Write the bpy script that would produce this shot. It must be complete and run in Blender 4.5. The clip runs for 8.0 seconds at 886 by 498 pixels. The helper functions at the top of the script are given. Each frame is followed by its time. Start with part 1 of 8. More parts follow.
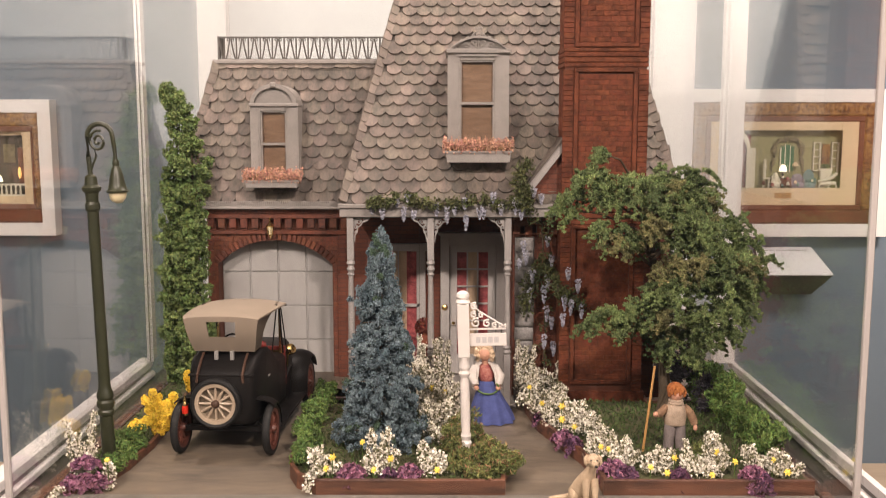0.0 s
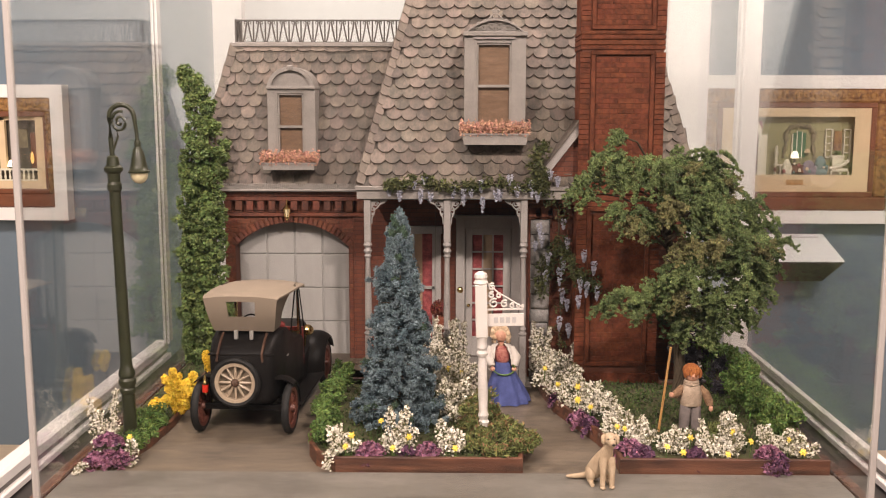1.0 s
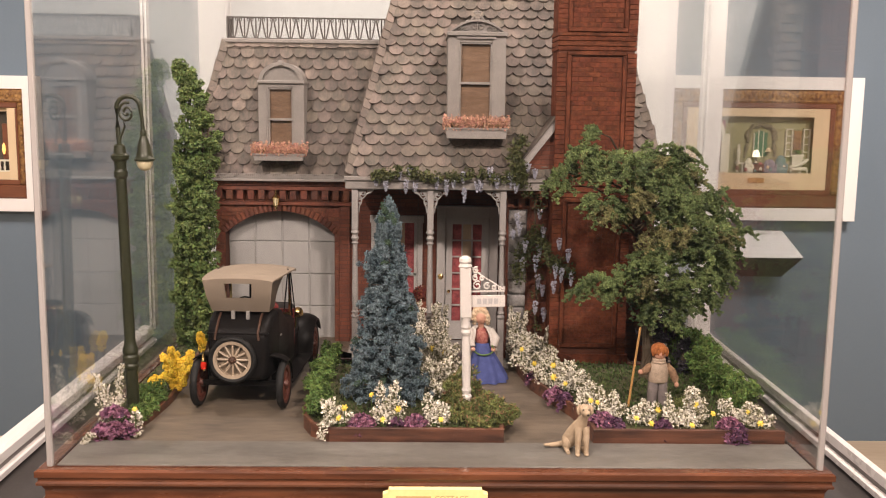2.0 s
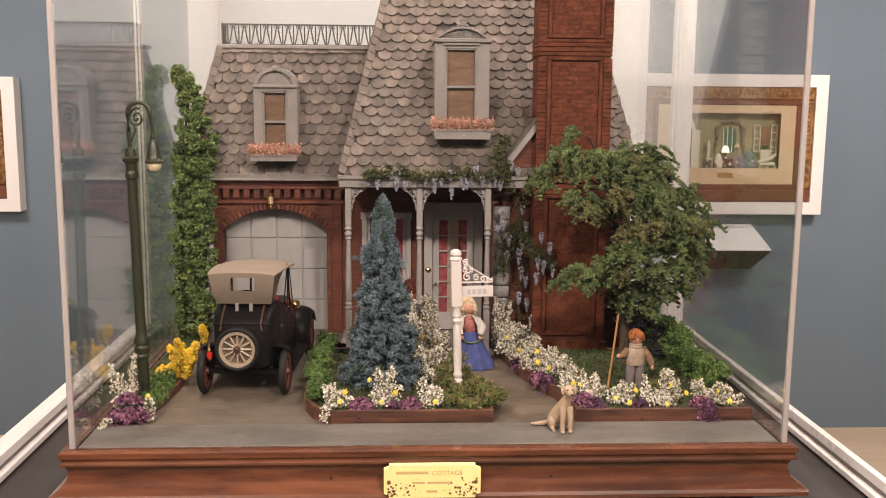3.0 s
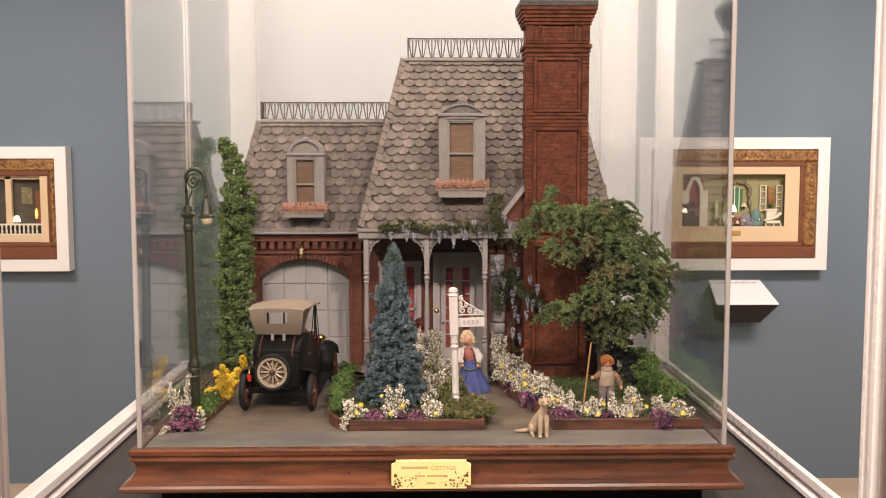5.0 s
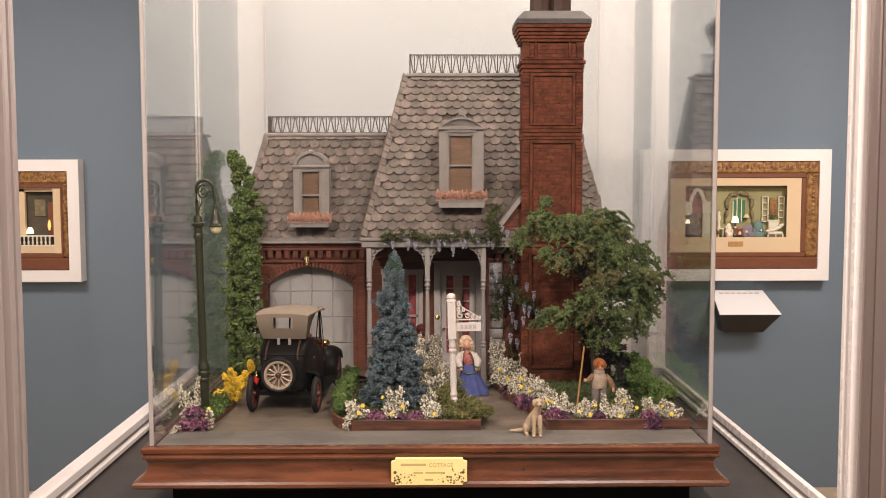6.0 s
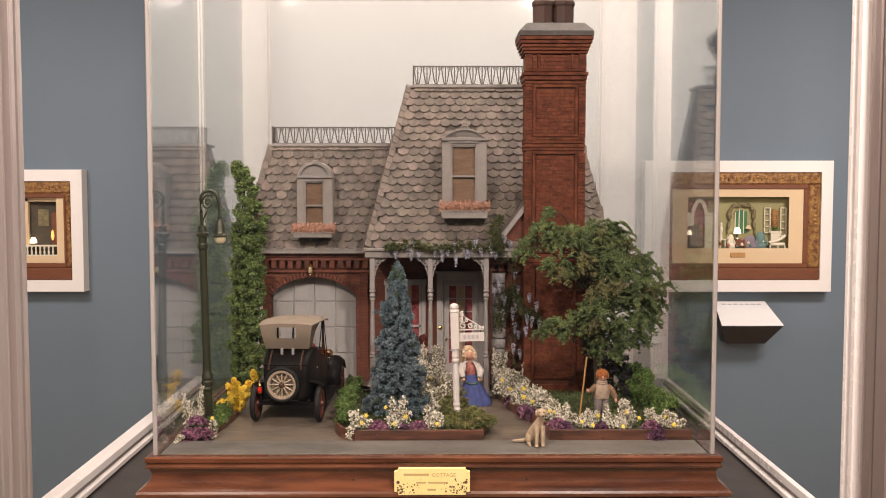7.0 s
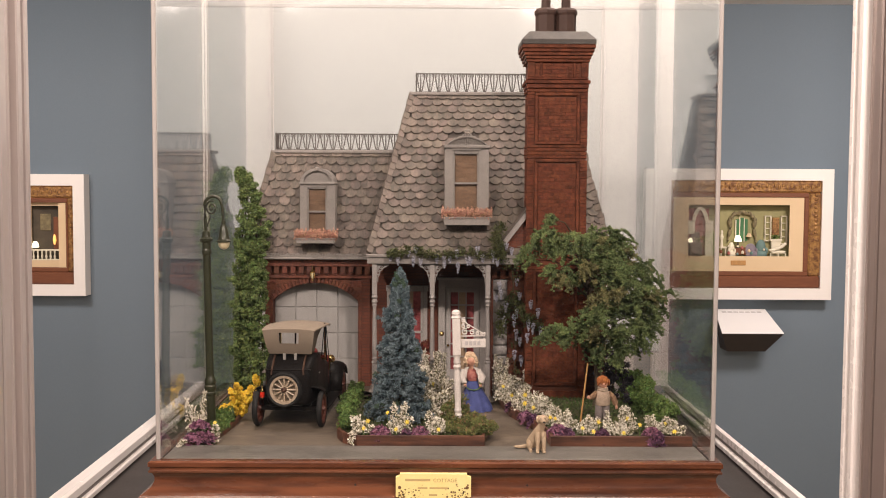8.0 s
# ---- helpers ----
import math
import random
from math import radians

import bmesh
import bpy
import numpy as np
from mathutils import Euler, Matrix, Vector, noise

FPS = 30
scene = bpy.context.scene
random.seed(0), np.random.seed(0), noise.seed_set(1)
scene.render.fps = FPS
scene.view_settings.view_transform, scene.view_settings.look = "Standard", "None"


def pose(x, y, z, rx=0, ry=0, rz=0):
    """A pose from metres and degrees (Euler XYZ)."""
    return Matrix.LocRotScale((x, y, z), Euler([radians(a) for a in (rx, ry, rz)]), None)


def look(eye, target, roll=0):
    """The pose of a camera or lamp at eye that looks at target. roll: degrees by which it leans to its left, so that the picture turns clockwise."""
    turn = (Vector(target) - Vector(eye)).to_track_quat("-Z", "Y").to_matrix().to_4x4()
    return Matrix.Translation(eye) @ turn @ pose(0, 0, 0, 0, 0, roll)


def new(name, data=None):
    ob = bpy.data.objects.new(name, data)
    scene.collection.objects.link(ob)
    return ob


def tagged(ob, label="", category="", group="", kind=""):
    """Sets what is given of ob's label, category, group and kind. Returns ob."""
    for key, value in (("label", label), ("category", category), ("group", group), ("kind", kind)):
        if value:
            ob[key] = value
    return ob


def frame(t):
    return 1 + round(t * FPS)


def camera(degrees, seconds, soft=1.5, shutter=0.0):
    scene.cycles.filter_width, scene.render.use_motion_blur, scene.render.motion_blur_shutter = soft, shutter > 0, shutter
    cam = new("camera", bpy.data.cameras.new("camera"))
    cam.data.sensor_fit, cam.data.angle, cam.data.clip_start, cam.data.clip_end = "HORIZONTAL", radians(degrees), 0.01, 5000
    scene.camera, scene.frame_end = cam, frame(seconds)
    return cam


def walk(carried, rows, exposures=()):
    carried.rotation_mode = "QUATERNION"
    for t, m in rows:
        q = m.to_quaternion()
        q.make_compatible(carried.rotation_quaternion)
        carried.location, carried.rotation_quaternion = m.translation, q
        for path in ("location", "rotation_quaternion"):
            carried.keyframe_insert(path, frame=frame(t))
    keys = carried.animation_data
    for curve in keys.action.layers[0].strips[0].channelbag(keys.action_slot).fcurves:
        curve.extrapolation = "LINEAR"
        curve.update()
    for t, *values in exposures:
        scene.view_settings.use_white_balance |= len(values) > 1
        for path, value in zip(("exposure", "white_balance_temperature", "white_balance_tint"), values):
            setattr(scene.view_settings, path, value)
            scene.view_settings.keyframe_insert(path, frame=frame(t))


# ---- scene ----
cam = camera(49.5, 8.0, soft=1.0, shutter=0.5)
PATH = [
    (0, (0.015, -0.867, 0.39), (0.005, 1.116, 0.126), 0.0),
    (0.5, (0.015, -0.86, 0.384), (0.003, 1.118, 0.089), 0.0),
    (1, (0.004, -0.876, 0.384), (-0.023, 1.103, 0.094), 0.1),
    (1.5, (-0.006, -0.913, 0.38), (-0.012, 1.066, 0.09), 0.2),
    (1.7, (-0.01, -0.926, 0.38), (0.005, 1.052, 0.088), 0.5),
    (2.8, (-0.046, -1.026, 0.392), (0.051, 0.949, 0.089), 0.6),
    (3, (-0.046, -1.033, 0.391), (0.055, 0.942, 0.088), 0.5),
    (3.5, (-0.051, -1.057, 0.39), (0.046, 0.918, 0.091), 0.5),
    (4, (-0.051, -1.102, 0.395), (0.064, 0.879, 0.143), 0.2),
    (4.5, (-0.021, -1.195, 0.397), (0.066, 0.794, 0.203), 0.1),
    (4.7, (-0.016, -1.238, 0.395), (0.044, 0.753, 0.211), 0.1),
    (5.8, (0.002, -1.355, 0.388), (0.024, 0.639, 0.238), -0.1),
    (6, (0.004, -1.357, 0.39), (0.023, 0.637, 0.243), -0.1),
    (6.5, (0.004, -1.359, 0.389), (0.022, 0.637, 0.256), -0.1),
    (7, (0.002, -1.363, 0.39), (0.017, 0.633, 0.265), 0.0),
    (7.5, (0.0, -1.369, 0.391), (0.016, 0.628, 0.274), 0.1),
    (8, (-0.001, -1.372, 0.391), (0.013, 0.625, 0.279), 0.3),
]
EXPOSURE = [(0.0, 0.82), (1.5, 0.76), (3.5, 0.58), (4.5, 0.64), (6.0, 0.43), (8.0, 0.41)]
walk(cam, [(t, look(e, g, r)) for t, e, g, r in PATH], EXPOSURE)

# ---- light: a gallery at night, ceiling spots, added unseen fills and lamps inside the room boxes ----
world = bpy.data.worlds.new("gallery_world")
scene.world = world
world.use_nodes = True
world.node_tree.nodes["Background"].inputs[0].default_value = (0.9, 0.85, 0.8, 1)
world.node_tree.nodes["Background"].inputs[1].default_value = 0.05


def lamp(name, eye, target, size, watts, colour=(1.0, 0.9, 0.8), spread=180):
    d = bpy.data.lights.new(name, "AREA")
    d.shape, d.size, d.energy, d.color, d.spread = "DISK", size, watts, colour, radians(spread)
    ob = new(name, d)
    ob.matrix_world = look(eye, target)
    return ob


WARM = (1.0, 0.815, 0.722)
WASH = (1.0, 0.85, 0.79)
lamp("ceiling_spot", (0.47, -1.25, 1.34), (0.0, 0.5, 0.15), 0.1, 14.5, WARM, 150)
lamp("ceiling_spot", (-0.70, -1.19, 1.34), (0.0, 0.5, 0.15), 0.1, 12.1, WARM, 150)
# Added fill panels out of view, to brighten the facade and its shadows.
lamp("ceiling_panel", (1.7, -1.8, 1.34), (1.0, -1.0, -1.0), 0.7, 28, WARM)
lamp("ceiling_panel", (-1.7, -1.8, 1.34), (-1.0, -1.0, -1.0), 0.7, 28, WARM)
# Added fills, unseen, that brighten the far blue wall.
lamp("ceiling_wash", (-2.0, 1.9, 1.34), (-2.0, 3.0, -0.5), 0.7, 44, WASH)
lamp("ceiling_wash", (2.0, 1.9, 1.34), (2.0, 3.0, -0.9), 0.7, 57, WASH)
# This rear pair is added out of view to brighten the white wall.
lamp("ceiling_spot", (0.42, 0.46, 1.345), (0.36, 0.95, 0.0), 0.08, 7.6, WARM)
lamp("ceiling_spot", (-0.45, 0.46, 1.345), (-0.4, 0.95, 0.0), 0.08, 7.6, WARM)

# ---- materials ----


def nodes_of(m):
    m.use_nodes = True
    return m.node_tree.nodes, m.node_tree.links, m.node_tree.nodes["Principled BSDF"]


def stuff_mat(name, base, rough=0.6, metal=0.0, alt=None, scale=60.0, fine=400.0, mix=0.5, bump=0.2, dist=0.0008,
              rand=0.0, island=0.0, spec=0.5, stretch=(1, 1, 1), coat=0.0):
    """Principled paint with two scales of mottling, fine relief and, if asked, a shade of its own for each piece."""
    m = bpy.data.materials.new(name)
    n, l, b = nodes_of(m)
    alt = alt or tuple(c * 0.7 for c in base)
    tc = n.new("ShaderNodeTexCoord")
    mp = n.new("ShaderNodeMapping")
    mp.inputs["Scale"].default_value = stretch
    l.new(tc.outputs["Object"], mp.inputs[0])
    info = n.new("ShaderNodeObjectInfo")
    w = n.new("ShaderNodeMath")
    w.operation, w.inputs[1].default_value = "MULTIPLY", 37.0
    l.new(info.outputs["Random"], w.inputs[0])
    big, small = n.new("ShaderNodeTexNoise"), n.new("ShaderNodeTexNoise")
    for t, s in ((big, scale), (small, fine)):
        t.noise_dimensions = "4D"
        t.inputs["Scale"].default_value, t.inputs["Detail"].default_value = s, 4
        l.new(mp.outputs[0], t.inputs["Vector"])
        l.new(w.outputs[0], t.inputs["W"])
    both = n.new("ShaderNodeMath")
    both.operation = "MULTIPLY_ADD"
    both.inputs[1].default_value = 0.6
    l.new(big.outputs["Fac"], both.inputs[0])
    half = n.new("ShaderNodeMath")
    half.operation, half.inputs[1].default_value = "MULTIPLY", 0.4
    l.new(small.outputs["Fac"], half.inputs[0])
    l.new(half.outputs[0], both.inputs[2])
    ramp = n.new("ShaderNodeMapRange")
    ramp.inputs[1].default_value, ramp.inputs[2].default_value = 0.5 - 0.32 * (1.2 - mix), 0.5 + 0.32 * (1.2 - mix)
    l.new(both.outputs[0], ramp.inputs[0])
    col = n.new("ShaderNodeMix")
    col.data_type = "RGBA"
    col.inputs[6].default_value, col.inputs[7].default_value = (*base, 1), (*alt, 1)
    l.new(ramp.outputs[0], col.inputs[0])
    out = col.outputs[2]
    for amount, src in ((rand, info.outputs["Random"]), (island, None)):
        if not amount:
            continue
        if src is None:
            src = n.new("ShaderNodeNewGeometry").outputs["Random Per Island"]
        v = n.new("ShaderNodeMapRange")
        v.inputs[3].default_value, v.inputs[4].default_value = 1 - amount, 1 + amount
        l.new(src, v.inputs[0])
        hs = n.new("ShaderNodeHueSaturation")
        hv = n.new("ShaderNodeMapRange")
        hv.inputs[3].default_value, hv.inputs[4].default_value = 0.5 - amount * 0.06, 0.5 + amount * 0.06
        fr = n.new("ShaderNodeMath")
        fr.operation, fr.inputs[1].default_value = "MULTIPLY", 7.13
        l.new(src, fr.inputs[0])
        fr2 = n.new("ShaderNodeMath")
        fr2.operation = "FRACT"
        l.new(fr.outputs[0], fr2.inputs[0])
        l.new(fr2.outputs[0], hv.inputs[0])
        l.new(hv.outputs[0], hs.inputs["Hue"])
        l.new(v.outputs[0], hs.inputs["Value"])
        l.new(out, hs.inputs["Color"])
        out = hs.outputs[0]
    l.new(out, b.inputs["Base Color"])
    b.inputs["Metallic"].default_value = metal
    b.inputs["Specular IOR Level"].default_value = spec
    b.inputs["Coat Weight"].default_value = coat
    rr = n.new("ShaderNodeMapRange")
    rr.inputs[3].default_value, rr.inputs[4].default_value = max(0.03, rough - 0.12), min(1, rough + 0.12)
    l.new(both.outputs[0], rr.inputs[0])
    l.new(rr.outputs[0], b.inputs["Roughness"])
    if bump:
        bp = n.new("ShaderNodeBump")
        bp.inputs["Strength"].default_value, bp.inputs["Distance"].default_value = bump, dist
        l.new(both.outputs[0], bp.inputs["Height"])
        l.new(bp.outputs[0], b.inputs["Normal"])
    return m


def plain_mat(name, base, rough=0.5, metal=0.0, emit=0.0):
    m = bpy.data.materials.new(name)
    n, l, b = nodes_of(m)
    b.inputs["Base Color"].default_value = (*base, 1)
    b.inputs["Roughness"].default_value, b.inputs["Metallic"].default_value = rough, metal
    if emit:
        b.inputs["Emission Color"].default_value = (*base, 1)
        b.inputs["Emission Strength"].default_value = emit
    return m


def brick_mat(name, a, b2, mortar):
    m = bpy.data.materials.new(name)
    n, l, b = nodes_of(m)
    tc, sp, ad, cb = (n.new("ShaderNode" + k) for k in ("TexCoord", "SeparateXYZ", "Math", "CombineXYZ"))
    l.new(tc.outputs["Object"], sp.inputs[0])
    l.new(sp.outputs[0], ad.inputs[0])
    l.new(sp.outputs[1], ad.inputs[1])
    l.new(ad.outputs[0], cb.inputs[0])
    l.new(sp.outputs[2], cb.inputs[1])
    t = n.new("ShaderNodeTexBrick")
    l.new(cb.outputs[0], t.inputs["Vector"])
    for k, v in (("Color1", a), ("Color2", b2), ("Mortar", mortar)):
        t.inputs[k].default_value = (*v, 1)
    for k, v in (("Scale", 1.0), ("Mortar Size", 0.0006), ("Brick Width", 0.02), ("Row Height", 0.0066), ("Mortar Smooth", 0.3)):
        t.inputs[k].default_value = v
    no = n.new("ShaderNodeTexNoise")
    no.inputs["Scale"].default_value = 55
    l.new(tc.outputs["Object"], no.inputs["Vector"])
    mx = n.new("ShaderNodeMix")
    mx.data_type, mx.blend_type = "RGBA", "MULTIPLY"
    mx.inputs[0].default_value = 0.55
    l.new(t.outputs["Color"], mx.inputs[6])
    l.new(no.outputs["Fac"], mx.inputs[7])
    l.new(mx.outputs[2], b.inputs["Base Color"])
    b.inputs["Roughness"].default_value = 0.72
    bp = n.new("ShaderNodeBump")
    bp.invert = True
    bp.inputs["Strength"].default_value, bp.inputs["Distance"].default_value = 0.6, 0.0008
    l.new(t.outputs["Fac"], bp.inputs["Height"])
    l.new(bp.outputs[0], b.inputs["Normal"])
    return m


def glass_mat(name, tint, base=0.04):
    """Thin clear sheet: the gloss of its two faces together grows towards grazing view."""
    m = bpy.data.materials.new(name)
    m.use_nodes = True
    n, l = m.node_tree.nodes, m.node_tree.links
    n.remove(n["Principled BSDF"])
    tr, gl, lw, mx = (n.new("ShaderNode" + k) for k in ("BsdfTransparent", "BsdfGlossy", "LayerWeight", "MixShader"))
    tr.inputs[0].default_value = (*tint, 1)
    gl.inputs["Color"].default_value = (0.98, 0.98, 0.98, 1)
    gl.inputs["Roughness"].default_value = 0.045
    lw.inputs["Blend"].default_value = 0.5

    def op(kind, a, b, c=0.0):
        q = n.new("ShaderNodeMath")
        q.operation = kind
        for k, v in enumerate((a, b, c)):
            if isinstance(v, float):
                q.inputs[k].default_value = v
            else:
                l.new(v, q.inputs[k])
        return q.outputs[0]

    one = op("MULTIPLY_ADD", op("POWER", lw.outputs["Facing"], 5.0), 1.0 - base, base)
    both = op("DIVIDE", op("MULTIPLY", one, 2.0), op("ADD", one, 1.0))
    l.new(both, mx.inputs[0])
    l.new(tr.outputs[0], mx.inputs[1])
    l.new(gl.outputs[0], mx.inputs[2])
    l.new(mx.outputs[0], n["Material Output"].inputs[0])
    return m


M = {}
M["blue_wall"] = stuff_mat("blue_wall_paint", (0.152, 0.198, 0.238), 0.75, alt=(0.138, 0.181, 0.219), scale=1.5, fine=180, bump=0.08, dist=0.002)
M["white_wall"] = stuff_mat("white_wall_paint", (0.85, 0.83, 0.8), 0.7, alt=(0.82, 0.8, 0.77), scale=2, fine=200, bump=0.05, dist=0.002)
M["ceiling"] = stuff_mat("ceiling_paint", (0.8, 0.78, 0.75), 0.8, alt=(0.75, 0.73, 0.7), scale=2, bump=0.05)
M["rear_wall"] = stuff_mat("rear_wall_dimmed", (0.07, 0.09, 0.11), 0.8, alt=(0.055, 0.07, 0.09), scale=2, bump=0.05)
M["floor"] = stuff_mat("pale_wood_floor", (0.62, 0.5, 0.36), 0.45, alt=(0.5, 0.38, 0.26), scale=6, fine=60, stretch=(0.15, 1, 1), bump=0.05)
M["trim"] = stuff_mat("white_satin_trim", (0.87, 0.84, 0.82), 0.26, alt=(0.85, 0.82, 0.8), scale=4, fine=60, bump=0.02, spec=0.6)
M["bead"] = stuff_mat("bead_highlight_white", (0.95, 0.93, 0.91), 0.3, alt=(0.93, 0.91, 0.89), scale=4, fine=60, bump=0.0, coat=0.4)
M["return_shade"] = stuff_mat("shaded_return_white", (0.76, 0.725, 0.725), 0.6, alt=(0.72, 0.69, 0.69), scale=3, fine=120, bump=0.03)
M["trim_brown"] = stuff_mat("satin_brown_trim", (0.4, 0.335, 0.31), 0.3, metal=0.4, alt=(0.33, 0.27, 0.25), scale=3, fine=160, stretch=(1, 1, 0.03), bump=0.02)
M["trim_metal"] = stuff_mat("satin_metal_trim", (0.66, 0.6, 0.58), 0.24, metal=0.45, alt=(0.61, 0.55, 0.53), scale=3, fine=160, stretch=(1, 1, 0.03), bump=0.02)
M["groove"] = stuff_mat("groove_shade_paint", (0.22, 0.2, 0.19), 0.6, scale=10, bump=0.05)
M["counter"] = stuff_mat("dark_counter_laminate", (0.05, 0.045, 0.043), 0.4, alt=(0.035, 0.032, 0.03), scale=20, fine=300, bump=0.05)
M["base_wood"] = stuff_mat("mahogany_moulding", (0.175, 0.064, 0.031), 0.27, alt=(0.05, 0.018, 0.01), scale=18, fine=110, mix=0.85, stretch=(0.14, 1, 1), bump=0.18, dist=0.0007, coat=0.5)
M["brass"] = stuff_mat("aged_brass_sheet", (0.98, 0.87, 0.42), 0.38, metal=0.1, alt=(0.93, 0.75, 0.3), scale=40, fine=260, bump=0.1, dist=0.0004)
M["brass_spot"] = stuff_mat("tarnish_brown", (0.2, 0.11, 0.045), 0.7, alt=(0.1, 0.05, 0.02), scale=300, bump=0.1)
M["ink"] = plain_mat("engraved_ink", (0.52, 0.38, 0.17), 0.7)
M["glass"] = glass_mat("case_acrylic", (0.965, 0.975, 0.975), 0.026)
M["back_glass"] = glass_mat("rear_acrylic", (0.773, 0.8, 0.81), 0.03)
M["pane_edge"] = stuff_mat("polished_pane_edge", (0.36, 0.335, 0.315), 0.25, alt=(0.42, 0.4, 0.385), scale=30, fine=100, stretch=(1, 1, 0.1), bump=0.03)
M["pavement"] = stuff_mat("grey_pavement_paint", (0.178, 0.168, 0.15), 0.4, alt=(0.095, 0.087, 0.076), scale=18, fine=200, mix=0.75, stretch=(0.5, 1.4, 1), bump=0.15, dist=0.0005)
M["drive"] = stuff_mat("stained_driveway_board", (0.175, 0.138, 0.1), 0.5, alt=(0.08, 0.066, 0.052), scale=16, fine=150, mix=0.75, stretch=(0.35, 1.3, 1), bump=0.15, dist=0.0005)
M["kerb"] = stuff_mat("brown_kerb_wood", (0.16, 0.064, 0.036), 0.45, alt=(0.042, 0.018, 0.012), scale=34, fine=170, stretch=(0.14, 1, 1.3), mix=0.9, bump=0.35, dist=0.0008)
M["soil"] = stuff_mat("dark_bed_soil", (0.05, 0.04, 0.02), 0.9, alt=(0.06, 0.07, 0.02), scale=60, fine=500, mix=0.8, bump=0.8, dist=0.003)
M["brick"] = stuff_mat("fired_brick", (0.192, 0.054, 0.023), 0.6, alt=(0.058, 0.019, 0.011), scale=24, fine=260, mix=0.8, bump=0.35, dist=0.0004, rand=0.1)
M["brick_joined"] = stuff_mat("fired_brick_courses", (0.17, 0.046, 0.02), 0.6, alt=(0.05, 0.017, 0.01), scale=22, fine=260, mix=0.8, bump=0.35, dist=0.0004, island=0.08)
M["chimney_brick"] = stuff_mat("dark_chimney_brick", (0.168, 0.0475, 0.021), 0.7, alt=(0.066, 0.018, 0.0075), scale=48, fine=230, mix=0.85, spec=0.25, bump=0.4, dist=0.0005, rand=0.06)
M["chimney_joined"] = stuff_mat("dark_chimney_courses", (0.168, 0.0475, 0.021), 0.7, alt=(0.066, 0.018, 0.0075), scale=48, fine=230, mix=0.85, spec=0.25, bump=0.4, dist=0.0005, island=0.06)
M["brick_plain"] = stuff_mat("brick_mortar_bed", (0.12, 0.034, 0.014), 0.8, alt=(0.075, 0.024, 0.012), scale=30, mix=0.7, bump=0.3)
M["brick_wall"] = brick_mat("brick_walling", (0.195, 0.052, 0.023), (0.148, 0.04, 0.019), (0.1, 0.033, 0.018))
M["shingle"] = stuff_mat("weathered_shingle", (0.165, 0.13, 0.105), 0.72, alt=(0.064, 0.056, 0.047), scale=42, fine=260, stretch=(1.4, 1, 0.7), mix=0.8, bump=0.4, dist=0.0006, rand=0.26)
M["shingle_joined"] = stuff_mat("weathered_shingle_courses", (0.165, 0.13, 0.105), 0.72, alt=(0.064, 0.056, 0.047), scale=42, fine=260, stretch=(1.4, 1, 0.7), mix=0.8, bump=0.4, dist=0.0006, island=0.26)
M["hip_cap"] = stuff_mat("pale_hip_shingle", (0.184, 0.148, 0.121), 0.72, alt=(0.1, 0.083, 0.07), scale=40, fine=300, mix=0.7, bump=0.4, dist=0.0006, rand=0.22)
M["roof_bed"] = stuff_mat("roof_underlay", (0.1, 0.085, 0.072), 0.85, scale=50, bump=0.3)
M["grey"] = stuff_mat("warm_grey_trim_paint", (0.29, 0.265, 0.244), 0.55, alt=(0.2, 0.183, 0.167), scale=42, fine=300, mix=0.65, bump=0.15, dist=0.0004)
M["post_grey"] = stuff_mat("pale_grey_post_paint", (0.34, 0.315, 0.3), 0.5, alt=(0.25, 0.232, 0.22), scale=60, fine=380, mix=0.65, bump=0.15, dist=0.0004)
M["grey_dark"] = stuff_mat("iron_grey_rail", (0.1, 0.088, 0.078), 0.5, alt=(0.065, 0.058, 0.052), scale=80, bump=0.1)
M["door_paint"] = stuff_mat("pale_grey_door_paint", (0.4, 0.388, 0.372), 0.5, alt=(0.31, 0.3, 0.288), scale=24, fine=200, mix=0.6, stretch=(1, 1, 0.3), bump=0.1)
# Lighter copy of the grey trim, standing in for light inside the porch.
M["door_grey_lit"] = stuff_mat("lit_grey_joinery", (0.42, 0.395, 0.375), 0.5, alt=(0.33, 0.31, 0.295), scale=60, fine=300, bump=0.12)
M["slab"] = stuff_mat("slate_cap", (0.085, 0.076, 0.068), 0.7, alt=(0.045, 0.04, 0.037), scale=60, mix=0.7, bump=0.3)
M["flue"] = stuff_mat("sooty_clay", (0.075, 0.04, 0.03), 0.7, scale=60, bump=0.2)
M["blind"] = stuff_mat("brown_paper_blind", (0.3, 0.19, 0.135), 0.75, alt=(0.2, 0.122, 0.082), scale=75, fine=300, mix=0.8, stretch=(0.25, 1, 1), bump=0.5, dist=0.002)
M["curtain_red"] = stuff_mat("dark_red_lace", (0.36, 0.08, 0.08), 0.85, alt=(0.16, 0.03, 0.035), scale=130, fine=600, mix=0.9, bump=0.3)
M["curtain_cream"] = stuff_mat("cream_curtain", (0.5, 0.36, 0.24), 0.85, scale=90, bump=0.2)
M["stone"] = stuff_mat("grey_rock_face", (0.34, 0.32, 0.31), 0.85, alt=(0.17, 0.16, 0.152), scale=90, fine=420, mix=0.8, bump=0.8, dist=0.002, rand=0.2)
M["dark"] = plain_mat("dark_void", (0.012, 0.011, 0.011), 0.8)
M["soffit"] = stuff_mat("porch_ceiling_paint", (0.1, 0.09, 0.085), 0.7, scale=40, bump=0.1)
M["car_black"] = stuff_mat("black_enamel", (0.007, 0.0065, 0.0068), 0.42, alt=(0.013, 0.011, 0.01), scale=40, bump=0.03, spec=0.09)
